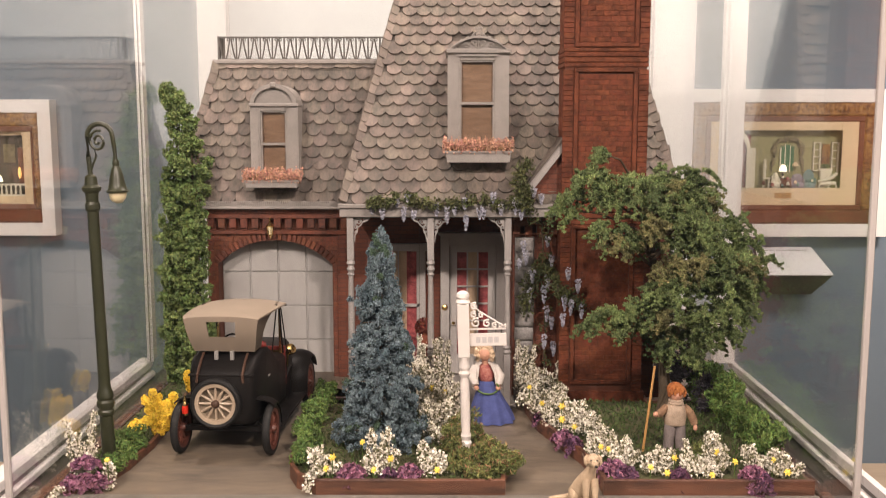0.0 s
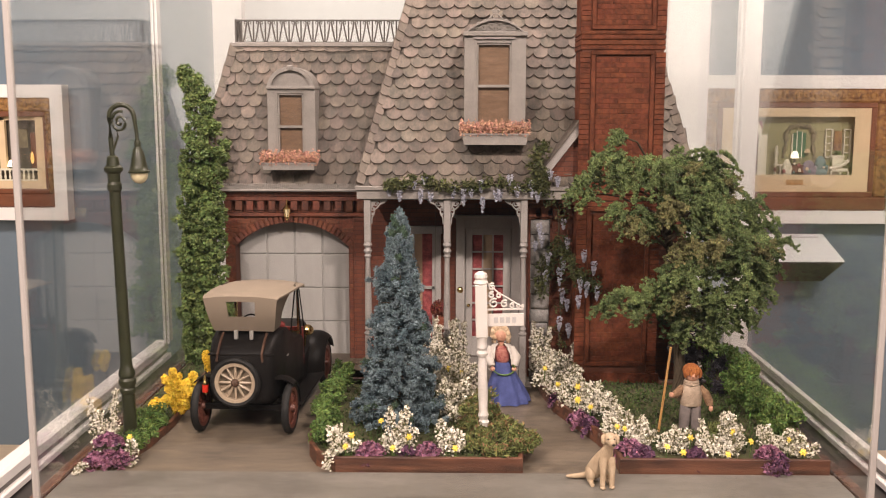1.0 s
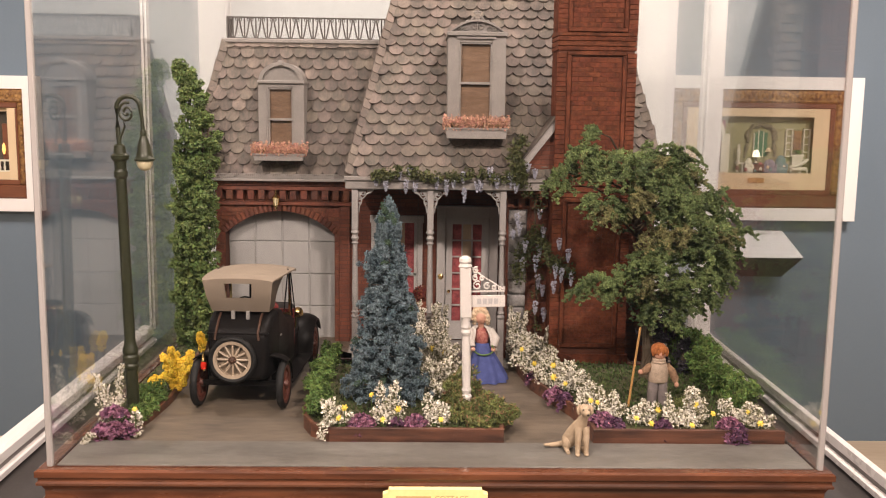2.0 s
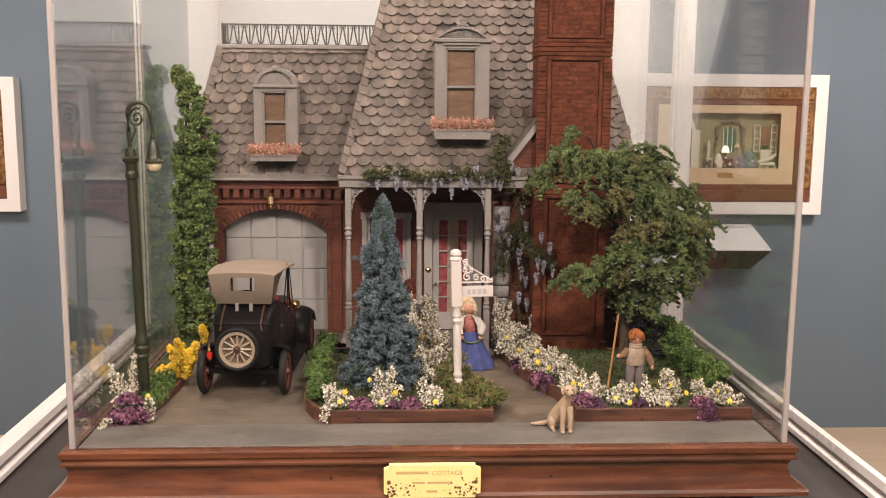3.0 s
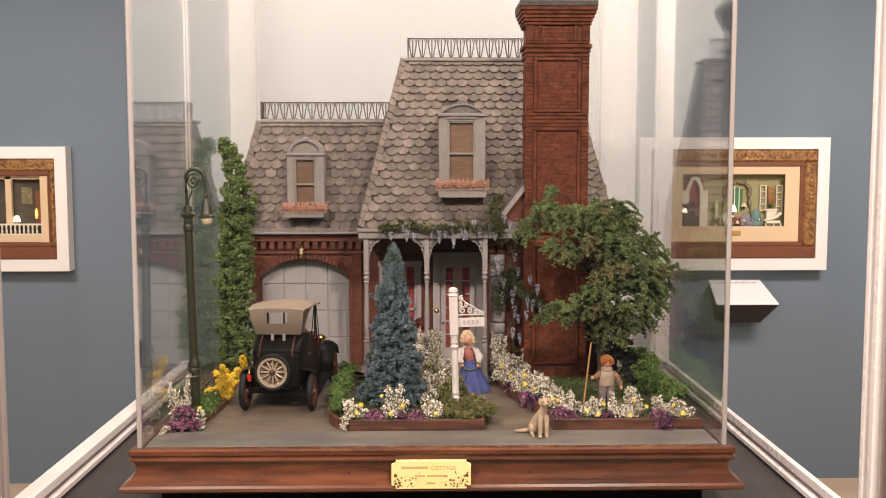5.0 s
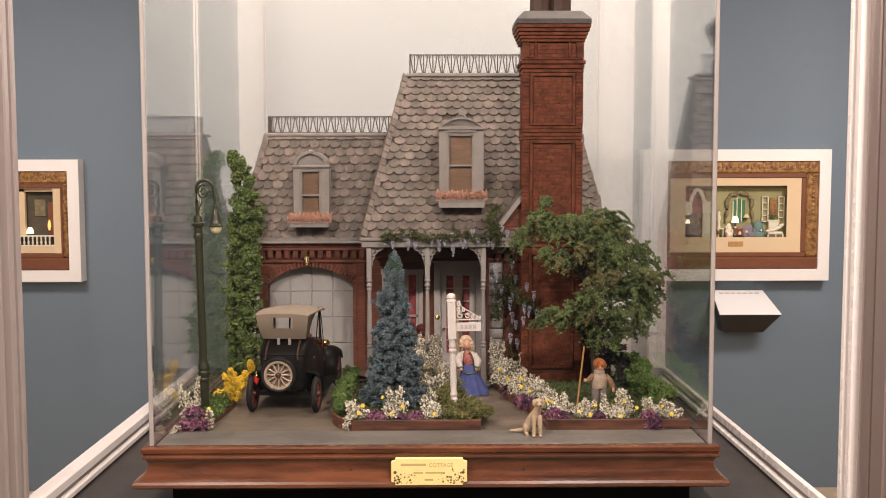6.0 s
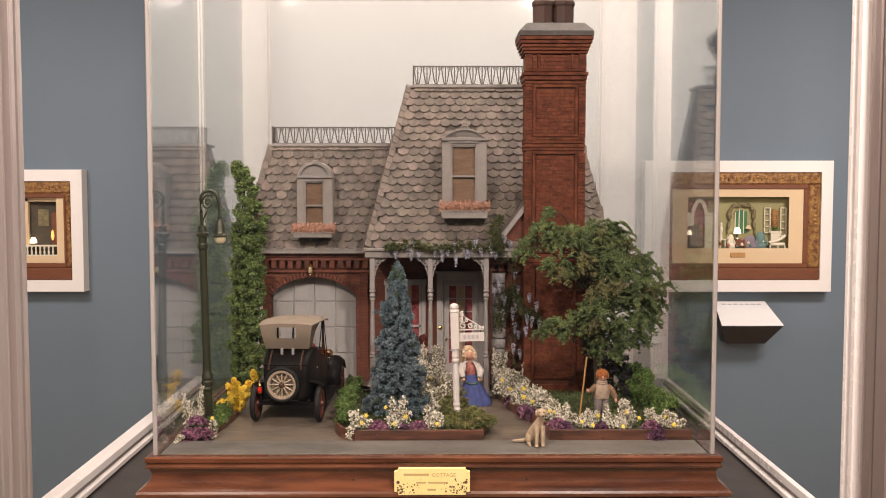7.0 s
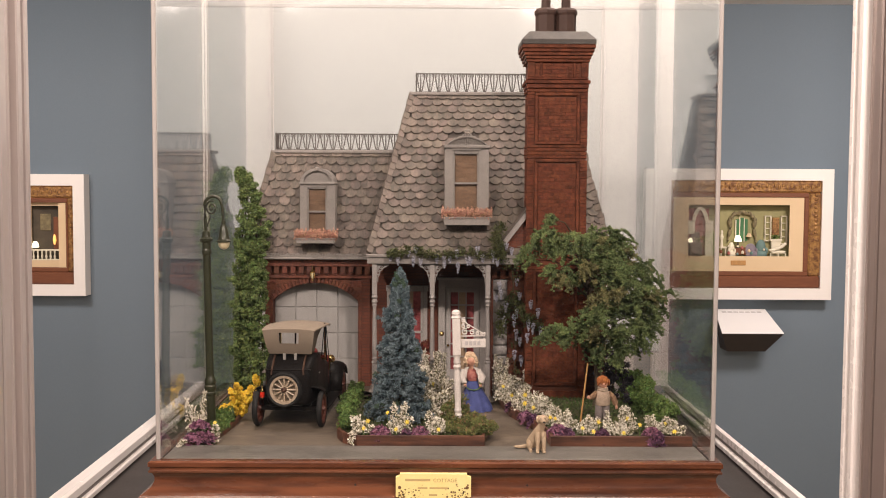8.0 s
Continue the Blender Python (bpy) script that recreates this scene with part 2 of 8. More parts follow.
M["rubber"] = stuff_mat("black_rubber", (0.015, 0.0145, 0.014), 0.65, scale=90, bump=0.1, spec=0.3)
M["canvas"] = stuff_mat("beige_canvas_hood", (0.255, 0.205, 0.155), 0.85, alt=(0.205, 0.163, 0.122), scale=40, fine=900, bump=0.15, dist=0.0004)
M["spoke"] = stuff_mat("cream_wheel_paint", (0.42, 0.335, 0.245), 0.45, alt=(0.3, 0.23, 0.16), scale=90, bump=0.05)
M["spoke_red"] = stuff_mat("red_brown_wheel_paint", (0.13, 0.042, 0.028), 0.45, scale=90, bump=0.05)
M["leather_red"] = stuff_mat("red_leather", (0.2, 0.025, 0.02), 0.5, scale=90, bump=0.2)
M["strap"] = stuff_mat("brown_leather_strap", (0.075, 0.035, 0.019), 0.6, scale=90, bump=0.2)
M["polished_brass"] = plain_mat("polished_brass", (0.85, 0.62, 0.26), 0.2, 1.0)
M["nickel"] = plain_mat("nickel_plate", (0.5, 0.48, 0.45), 0.4, 0.6)
M["red_lens"] = plain_mat("red_lamp_glass", (0.6, 0.03, 0.015), 0.2)
M["clear"] = glass_mat("clear_pane", (0.9, 0.9, 0.86))
M["lamp_green"] = stuff_mat("green_lamp_enamel", (0.036, 0.039, 0.018), 0.38, alt=(0.022, 0.024, 0.012), scale=60, bump=0.06)
M["globe"] = stuff_mat("frosted_globe", (0.75, 0.66, 0.42), 0.35, scale=60, bump=0.02)
M["sign_white"] = stuff_mat("white_gloss_paint", (0.68, 0.63, 0.59), 0.4, alt=(0.6, 0.555, 0.52), scale=60, bump=0.06)
M["sign_ink"] = plain_mat("sign_lettering", (0.45, 0.43, 0.42), 0.6)
M["spruce"] = stuff_mat("blue_spruce_foam", (0.2, 0.258, 0.28), 0.9, alt=(0.06, 0.096, 0.115), scale=60, fine=420, mix=0.8, bump=0, island=0.4)
M["spruce_green"] = stuff_mat("green_spruce_foam", (0.085, 0.14, 0.085), 0.9, alt=(0.04, 0.07, 0.045), scale=70, bump=0, island=0.4)
M["pine"] = stuff_mat("pine_foliage", (0.21, 0.272, 0.092), 0.8, alt=(0.058, 0.086, 0.034), scale=45, fine=400, mix=0.75, bump=0, island=0.45)
M["pine_olive"] = stuff_mat("olive_pine_foliage", (0.27, 0.255, 0.1), 0.8, alt=(0.085, 0.085, 0.035), scale=45, fine=400, mix=0.75, bump=0, island=0.4)
M["ivy"] = stuff_mat("ivy_leaf", (0.165, 0.225, 0.06), 0.65, alt=(0.072, 0.112, 0.034), scale=50, fine=500, mix=0.7, bump=0, island=0.45)
M["shrub"] = stuff_mat("shrub_leaf", (0.15, 0.235, 0.052), 0.75, alt=(0.066, 0.115, 0.027), scale=60, bump=0, island=0.5)
M["juniper"] = stuff_mat("juniper_leaf", (0.205, 0.22, 0.066), 0.8, alt=(0.08, 0.1, 0.03), scale=60, fine=400, mix=0.7, bump=0, island=0.45)
M["shrub_red"] = stuff_mat("russet_leaf", (0.27, 0.16, 0.075), 0.75, scale=60, bump=0, island=0.45)
M["shrub_dark"] = stuff_mat("dark_plum_leaf", (0.055, 0.048, 0.06), 0.8, alt=(0.025, 0.022, 0.028), scale=60, bump=0, island=0.5)
M["grass"] = stuff_mat("lawn_fibre", (0.068, 0.11, 0.026), 0.85, alt=(0.045, 0.07, 0.018), scale=40, bump=0, island=0.5)
M["bark"] = stuff_mat("brown_bark", (0.09, 0.065, 0.04), 0.9, scale=90, bump=0.7, dist=0.001)
M["petal_white"] = stuff_mat("white_petal", (0.85, 0.81, 0.72), 0.75, alt=(0.7, 0.65, 0.54), scale=90, bump=0, island=0.15)
M["sage"] = stuff_mat("sage_leaf", (0.2, 0.19, 0.09), 0.8, scale=90, bump=0, island=0.4)
M["petal_yellow"] = stuff_mat("yellow_petal", (0.88, 0.7, 0.14), 0.7, alt=(0.8, 0.58, 0.07), scale=90, bump=0, island=0.2)
M["forsythia"] = stuff_mat("yellow_foam", (0.95, 0.75, 0.1), 0.85, alt=(0.88, 0.6, 0.05), scale=120, fine=600, mix=0.7, bump=0, island=0.2)
M["purple"] = stuff_mat("purple_cabbage", (0.37, 0.16, 0.235), 0.7, alt=(0.15, 0.055, 0.1), scale=160, fine=600, mix=0.8, bump=0.2, island=0.35)
M["purple_dark"] = stuff_mat("dark_purple_leaf", (0.13, 0.05, 0.105), 0.7, alt=(0.06, 0.022, 0.05), scale=90, mix=0.8, bump=0.2, island=0.3)
M["coral"] = stuff_mat("coral_blossom", (0.6, 0.35, 0.26), 0.75, alt=(0.36, 0.17, 0.11), scale=90, bump=0, island=0.4)
M["lilac"] = stuff_mat("pale_lilac_blossom", (0.44, 0.445, 0.51), 0.8, alt=(0.31, 0.31, 0.38), scale=90, bump=0, island=0.15)
M["vine"] = stuff_mat("olive_vine_leaf", (0.075, 0.085, 0.025), 0.75, scale=60, bump=0, island=0.5)
M["terracotta"] = stuff_mat("terracotta", (0.3, 0.09, 0.05), 0.7, scale=90, bump=0.1)
M["rust_bloom"] = stuff_mat("rust_red_bloom", (0.2, 0.045, 0.025), 0.8, scale=90, bump=0, island=0.4)
M["white_frame"] = stuff_mat("white_lacquer", (0.82, 0.79, 0.75), 0.5, scale=6, alt=(0.78, 0.75, 0.71), bump=0.03)
M["gold"] = stuff_mat("antique_gilt", (0.4, 0.22, 0.07), 0.42, metal=0.3, alt=(0.14, 0.06, 0.025), scale=45, fine=120, mix=0.9, bump=0.8, dist=0.006)
M["frame_wood"] = stuff_mat("reddish_frame_wood", (0.22, 0.085, 0.04), 0.4, alt=(0.12, 0.042, 0.022), scale=12, fine=90, stretch=(0.2, 1, 1), bump=0.1)
M["mat_board"] = stuff_mat("tan_mat_board", (0.7, 0.54, 0.34), 0.8, alt=(0.63, 0.475, 0.285), scale=6, bump=0.05)
M["room_olive"] = stuff_mat("olive_room_paint", (0.36, 0.335, 0.16), 0.8, alt=(0.25, 0.235, 0.11), scale=8, bump=0.05)
M["room_dark"] = stuff_mat("dark_room_paint", (0.085, 0.068, 0.045), 0.8, alt=(0.04, 0.033, 0.024), scale=14, mix=0.8, bump=0.05)
M["green_glow"] = plain_mat("green_window_curtain", (0.055, 0.16, 0.07), 0.8)
M["room_white"] = plain_mat("white_room_furniture", (0.7, 0.65, 0.5), 0.6)
M["swag"] = stuff_mat("olive_grey_drape", (0.25, 0.21, 0.11), 0.85, alt=(0.14, 0.115, 0.065), scale=40, fine=160, mix=0.8, bump=0.3)
M["teal_cloth"] = stuff_mat("teal_upholstery", (0.16, 0.26, 0.24), 0.85, scale=30, bump=0.2)
M["mauve_cloth"] = stuff_mat("mauve_upholstery", (0.27, 0.23, 0.27), 0.85, scale=30, bump=0.2)
M["amber_lit"] = plain_mat("lit_amber_glass", (1.0, 0.5, 0.14), 0.5, 0.0, 0.8)
M["lamp_lit"] = plain_mat("lit_lampshade", (1.0, 0.86, 0.6), 0.6, 0.0, 1.6)
M["label_white"] = stuff_mat("white_label_panel", (0.85, 0.84, 0.83), 0.55, alt=(0.82, 0.81, 0.8), scale=6, bump=0.02)
M["label_dark"] = stuff_mat("dark_wedge_paint", (0.03, 0.024, 0.022), 0.6, scale=8, bump=0.03)
M["skin"] = stuff_mat("doll_face_paint", (0.62, 0.35, 0.245), 0.6, alt=(0.55, 0.27, 0.18), scale=160, fine=500, bump=0.05)
M["hair_fair"] = stuff_mat("fair_wool", (0.74, 0.58, 0.42), 0.95, alt=(0.5, 0.33, 0.19), scale=200, fine=700, mix=0.8, bump=0.5, dist=0.001)
M["hair_red"] = stuff_mat("ginger_wool", (0.42, 0.15, 0.04), 0.95, alt=(0.24, 0.07, 0.02), scale=200, fine=700, mix=0.8, bump=0.5, dist=0.001)
M["shawl"] = stuff_mat("white_lace", (0.68, 0.62, 0.57), 0.85, scale=90, bump=0.3)
M["rose"] = stuff_mat("rose_print_cloth", (0.5, 0.22, 0.17), 0.85, alt=(0.28, 0.06, 0.06), scale=260, fine=700, mix=0.9, bump=0.2)
M["skirt"] = stuff_mat("blue_cotton", (0.085, 0.11, 0.31), 0.85, alt=(0.05, 0.065, 0.2), scale=90, fine=600, mix=0.7, bump=0.3)
M["tan_cloth"] = stuff_mat("tan_knit", (0.47, 0.365, 0.275), 0.9, alt=(0.31, 0.23, 0.165), scale=220, fine=900, mix=0.7, bump=0.6, dist=0.0006)
M["sleeve"] = stuff_mat("brown_check_sleeve", (0.34, 0.21, 0.12), 0.9, alt=(0.17, 0.095, 0.055), scale=190, fine=700, mix=0.9, bump=0.4, dist=0.0006)
M["grey_cloth"] = stuff_mat("grey_cloth", (0.22, 0.185, 0.175), 0.9, alt=(0.14, 0.115, 0.11), scale=160, bump=0.3)
M["straw_wood"] = stuff_mat("pale_wood_pole", (0.5, 0.27, 0.09), 0.6, scale=60, stretch=(1, 1, 0.1), bump=0.1)
M["dog"] = stuff_mat("cream_dog_paint", (0.5, 0.385, 0.265), 0.7, alt=(0.36, 0.26, 0.165), scale=110, fine=600, mix=0.75, bump=0.35)

# ---- helpers for building ----
WORLD = {}


def thing(name, label, category, x=0.0, y=0.0, z=0.0, rz=0.0, group=""):
    ob = new(name)
    ob.empty_display_size = 0.02
    ob.matrix_basis = pose(x, y, z, 0, 0, rz)
    WORLD[ob] = pose(x, y, z, 0, 0, rz)
    return tagged(ob, label, category, group)


def solid(name, bm, material, smooth=0, label="", category="", kind="", group=""):
    """A top-level object of one mesh in world places."""
    ob = part(name, bm, material, None, label, smooth)
    return tagged(ob, label, category, group, kind)


def part(name, bm, material, parent=None, label="", smooth=0, local=False):
    """Links a bmesh as one mesh under a thing or part. Its places are the world's unless local."""
    mesh = bpy.data.meshes.new(name)
    bmesh.ops.recalc_face_normals(bm, faces=bm.faces)
    if parent is not None and not local:
        bm.transform(WORLD[parent].inverted())
    bm.to_mesh(mesh)
    bm.free()
    for m in (material if isinstance(material, (list, tuple)) else [material]):
        mesh.materials.append(m)
    if smooth:
        mesh.polygons.foreach_set("use_smooth", [True] * len(mesh.polygons))
        mesh.set_sharp_from_angle(angle=radians(smooth))
    ob = new(name, mesh)
    if parent is not None:
        ob.parent = parent
        WORLD[ob] = WORLD[parent]
    else:
        WORLD[ob] = Matrix()
    if label:
        ob["label"] = label
    return ob


def piece(name, mesh, parent, m):
    """One of many alike pieces on shared mesh data, at the world pose m."""
    ob = new(name, mesh)
    ob.parent = parent
    ob.matrix_basis = WORLD[parent].inverted() @ m
    WORLD[ob] = m
    return ob


def mesh_of(name, bm, material, smooth=0):
    mesh = bpy.data.meshes.new(name)
    bmesh.ops.recalc_face_normals(bm, faces=bm.faces)
    bm.to_mesh(mesh)
    bm.free()
    mesh.materials.append(material)
    if smooth:
        mesh.polygons.foreach_set("use_smooth", [True] * len(mesh.polygons))
        mesh.set_sharp_from_angle(angle=radians(smooth))
    return mesh


def box(bm, x0, x1, y0, y1, z0, z1, bev=0.0, mat=0):
    v = [bm.verts.new((x, y, z)) for x in (x0, x1) for y in (y0, y1) for z in (z0, z1)]
    fs = [bm.faces.new([v[i] for i in q]) for q in ((0, 1, 3, 2), (4, 6, 7, 5), (0, 4, 5, 1), (2, 3, 7, 6), (0, 2, 6, 4), (1, 5, 7, 3))]
    for q in fs:
        q.material_index = mat
    if bev:
        es = list({e for q in fs for e in q.edges})
        bmesh.ops.bevel(bm, geom=es, offset=bev, segments=1, affect="EDGES", profile=0.5)
    return bm


def boxes(*rows, bev=0.0):
    bm = bmesh.new()
    for r in rows:
        box(bm, *r, bev=bev)
    return bm


def cyl(bm, p0, p1, r0, r1=None, seg=12, mat=0, cap=True):
    r1 = r0 if r1 is None else r1
    p0, p1 = Vector(p0), Vector(p1)
    q = (p1 - p0).to_track_quat("Z", "Y")
    rings = []
    for p, r in ((p0, r0), (p1, r1)):
        rings.append([bm.verts.new(p + q @ Vector((r * math.cos(2 * math.pi * i / seg), r * math.sin(2 * math.pi * i / seg), 0))) for i in range(seg)])
    for i in range(seg):
        j = (i + 1) % seg
        bm.faces.new((rings[0][i], rings[0][j], rings[1][j], rings[1][i])).material_index = mat
    if cap:
        bm.faces.new(rings[0][::-1]).material_index = mat
        bm.faces.new(rings[1]).material_index = mat
    return bm


def tube(bm, pts, radii, seg=8, mat=0):
    pts = [Vector(p) for p in pts]
    if not isinstance(radii, (list, tuple)):
        radii = [radii] * len(pts)
    rings = []
    for i, p in enumerate(pts):
        d = pts[min(i + 1, len(pts) - 1)] - pts[max(i - 1, 0)]
        q = d.to_track_quat("Z", "Y")
        rings.append([bm.verts.new(p + q @ Vector((radii[i] * math.cos(2 * math.pi * k / seg), radii[i] * math.sin(2 * math.pi * k / seg), 0))) for k in range(seg)])
    for a, b in zip(rings, rings[1:]):
        for k in range(seg):
            j = (k + 1) % seg
            bm.faces.new((a[k], a[j], b[j], b[k])).material_index = mat
    bm.faces.new(rings[0][::-1]).material_index = mat
    bm.faces.new(rings[-1]).material_index = mat
    return bm


def lathe(bm, profile, at=(0, 0, 0), seg=16, axis="Z", mat=0):
    """Turns rows of (radius, height) round an axis."""
    turn = {"Z": Matrix(), "X": Matrix.Rotation(radians(90), 4, "Y"), "Y": Matrix.Rotation(radians(90), 4, "X")}[axis]
    rings = []
    for r, h in profile:
        r = max(r, 1e-5)
        rings.append([bm.verts.new(Vector(at) + turn @ Vector((r * math.cos(2 * math.pi * k / seg), r * math.sin(2 * math.pi * k / seg), h))) for k in range(seg)])
    for a, b in zip(rings, rings[1:]):
        for k in range(seg):
            j = (k + 1) % seg
            bm.faces.new((a[k], a[j], b[j], b[k])).material_index = mat
    bm.faces.new(rings[0][::-1]).material_index = mat
    bm.faces.new(rings[-1]).material_index = mat
    return bm


def slab_xz(bm, pts, y0, y1, mat=0):
    """A plate with the outline pts in x and z, from y0 to y1."""
    a = [bm.verts.new((x, y0, z)) for x, z in pts]
    b = [bm.verts.new((x, y1, z)) for x, z in pts]
    fs = [bm.faces.new(a), bm.faces.new(b[::-1])]
    for i in range(len(pts)):
        j = (i + 1) % len(pts)
        fs.append(bm.faces.new((a[i], b[i], b[j], a[j])))
    for q in fs:
        q.material_index = mat
    return bm


def slab_xy(bm, pts, z0, z1):
    a = [bm.verts.new((x, y, z0)) for x, y in pts]
    b = [bm.verts.new((x, y, z1)) for x, y in pts]
    bm.faces.new(a), bm.faces.new(b[::-1])
    for i in range(len(pts)):
        j = (i + 1) % len(pts)
        bm.faces.new((a[i], b[i], b[j], a[j]))
    return bm


def ball(bm, at, r, squash=(1, 1, 1), seg=12, rings=8, mat=0):
    rows = [(math.sin(math.pi * i / rings), -math.cos(math.pi * i / rings)) for i in range(rings + 1)]
    old = set(bm.verts)
    lathe(bm, [(r * a, r * b) for a, b in rows], (0, 0, 0), seg, mat=mat)
    for v in [q for q in bm.verts if q not in old]:
        v.co = Vector((v.co.x * squash[0] + at[0], v.co.y * squash[1] + at[1], v.co.z * squash[2] + at[2]))
    return bm


def leaf_mesh(name, centres, size, material, rng, aspect=0.6, up=None, vary=0.4, fold=0.25, mats=None):
    """Many small folded leaves in one mesh: each a kite of two triangles."""
    c = np.asarray(centres, float)
    k = len(c)
    t = rng.normal(size=(k, 3))
    if up is not None:
        t = t * 0.6 + np.asarray(up)
    t /= np.linalg.norm(t, axis=1, keepdims=True) + 1e-9
    r = rng.normal(size=(k, 3))
    b = np.cross(t, r)
    b /= np.linalg.norm(b, axis=1, keepdims=True) + 1e-9
    n = np.cross(t, b)
    s = (size * (1 + vary * rng.uniform(-1, 1, size=(k, 1))))
    v = np.empty((k, 4, 3))
    v[:, 0] = c - t * s * 0.5
    v[:, 1] = c + b * s * aspect * 0.5 + n * s * fold
    v[:, 2] = c + t * s * 0.5
    v[:, 3] = c - b * s * aspect * 0.5 + n * s * fold
    i = np.arange(k)[:, None] * 4
    faces = np.concatenate([np.concatenate([i, i + 1, i + 2], 1), np.concatenate([i, i + 2, i + 3], 1)], 1).reshape(-1, 3)
    mesh = bpy.data.meshes.new(name)
    mesh.from_pydata(v.reshape(-1, 3).tolist(), [], faces.tolist())
    mesh.materials.append(material)
    return mesh


def leaf_part(name, centres, size, material, parent, rng, label="", **kw):
    c = np.asarray(centres, float)
    if parent is not None:
        mi = np.array(WORLD[parent].inverted())
        c = c @ mi[:3, :3].T + mi[:3, 3]
    ob = new(name, leaf_mesh(name, c, size, material, rng, **kw))
    if parent is not None:
        ob.parent = parent
        WORLD[ob] = WORLD[parent]
    else:
        WORLD[ob] = Matrix()
    if label:
        ob["label"] = label
    return ob


def blob(rng, at, radii, k, hollow=0.6):
    """k points in an ellipsoid, more of them towards its skin."""
    d = rng.normal(size=(k, 3))
    d /= np.linalg.norm(d, axis=1, keepdims=True) + 1e-9
    r = hollow + (1 - hollow) * rng.uniform(0, 1, size=(k, 1)) ** 0.7
    return np.asarray(at) + d * r * np.asarray(radii)


RNG = np.random.default_rng(7)

# ---- the gallery room ----
FLOOR, TOP = -1.235, 1.37
solid("floor", boxes((-3.4, 3.4, -3.4, 3.7, FLOOR - 0.05, FLOOR)), M["floor"], kind="structure", label="pale wooden gallery floor", category="floor")
solid("ceiling", boxes((-3.4, 3.4, -3.4, 3.7, TOP, TOP + 0.05)), M["ceiling"], kind="structure", label="white painted gallery ceiling", category="ceiling")
solid("wall_north", boxes((-3.4, 3.4, 3.57, 3.7, FLOOR, TOP)), M["blue_wall"], kind="structure", label="slate blue painted gallery wall", category="wall")
# Unseen wall behind the camera, darkened so the case glass reflects less.
solid("wall_south", boxes((-3.4, 3.4, -3.4, -3.3, FLOOR, TOP)), M["rear_wall"], kind="structure", label="unseen gallery wall, darkened to weaken its reflection in the case", category="wall")
solid("wall_west", boxes((-3.4, -3.3, -3.3, 3.57, FLOOR, TOP)), M["blue_wall"], kind="structure", label="slate blue painted gallery wall", category="wall")
solid("wall_east", boxes((3.3, 3.4, -3.3, 3.57, FLOOR, TOP)), M["blue_wall"], kind="structure", label="slate blue painted gallery wall", category="wall")

# white panel wall behind the case
solid("wall_niche", boxes((-0.488, 0.493, 1.1, 1.16, FLOOR, TOP)), M["white_wall"], kind="structure", label="white wall behind the display case", category="wall")


def side_frame(name, s):
    """Window-like frame of one side opening: sill, inner and outer jamb, low wall."""
    bm = bmesh.new()
    outer = 0.5575 if s > 0 else 0.575
    xs = lambda a, b: (min(s * a, s * b), max(s * a, s * b))
    box(bm, *xs(0.549, outer), -0.08, 0.925, -0.078, -0.058, bev=0.004)
    box(bm, *xs(0.545, outer), -0.08, 0.925, -0.094, -0.083, bev=0.002)
    box(bm, *xs(0.552, outer + 0.022), -0.06, 0.93, FLOOR, -0.094)
    if s > 0:
        box(bm, *xs(0.5245, 0.5525), 0.894, 0.929, -0.06, TOP)
    ob = solid(name, bm, M["trim"], kind="structure", label="white satin trim of the side opening", category="trim")
    bm = bmesh.new()
    box(bm, *xs(0.5525, outer - 0.002), -0.06, 0.92, -0.0835, -0.0775)
    # Dark strip: the shade inside the sill groove is put into its colour.
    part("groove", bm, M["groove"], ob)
    inner = 0.5175 if s > 0 else 0.542
    # The west strip's dimmer light is painted in as a greyer tone.
    part("backing_strip", box(bmesh.new(), *xs(inner, inner + 0.011), 0.904, 0.93, -0.06, TOP, bev=0.0015), M["trim" if s > 0 else "trim_metal"], ob)
    # Extra-white beads carry the bright highlight lines in their colour.
    for yb, xb in ((0.892, inner + 0.0045), (0.9, inner)):
        part("bead", cyl(bmesh.new(), (s * xb, yb, -0.06), (s * xb, yb, TOP), 0.0024, seg=12), M["bead"], ob, "white bead with its highlight line painted in", smooth=60)
    bm = bmesh.new()
    dy = -0.02 if s > 0 else 0.0
    for y0, y1, x0 in ((-0.058, -0.05, 0.556), (-0.112, -0.103, 0.559), (-0.14, -0.121, 0.556), (-0.19, -0.155, 0.552), (-0.235, -0.2, 0.556)):
        box(bm, *xs(x0, 0.63), y0 + dy, y1 + dy, FLOOR, TOP, bev=0.002)
    # East jamb body takes a darker brown tone than the west one.
    jamb = solid("trim_jamb_" + name.split("_")[2], bm, M["trim_brown" if s > 0 else "trim_metal"], kind="structure", label="ridged satin metal jamb of the opening", category="trim")
    # Dark backing paints in the shade between the jamb ribs.
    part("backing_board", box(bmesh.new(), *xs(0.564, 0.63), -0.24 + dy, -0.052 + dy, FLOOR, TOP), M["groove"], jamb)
    # West beads are greyer; the dark reflection on them is put into the colour.
    for y0, y1, x0 in ((-0.074, -0.062, 0.551), (-0.098, -0.084, 0.551)):
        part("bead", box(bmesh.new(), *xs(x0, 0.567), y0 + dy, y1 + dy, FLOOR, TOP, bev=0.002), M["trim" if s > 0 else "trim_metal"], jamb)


# White wall edge lying in shade; the lilac-grey cast is put into its paint.
solid("trim_niche", boxes((0.4935, 0.5155, 1.112, 1.16, FLOOR, TOP), bev=0.001), M["return_shade"], kind="structure", label="edge of the white wall, its lilac-grey shade painted in", category="trim")
side_frame("trim_sill_west", -1)
side_frame("trim_sill_east", 1)

counter = thing("display_counter", "dark grey laminate counter under the display case", "counter", 0, 0.5, FLOOR)
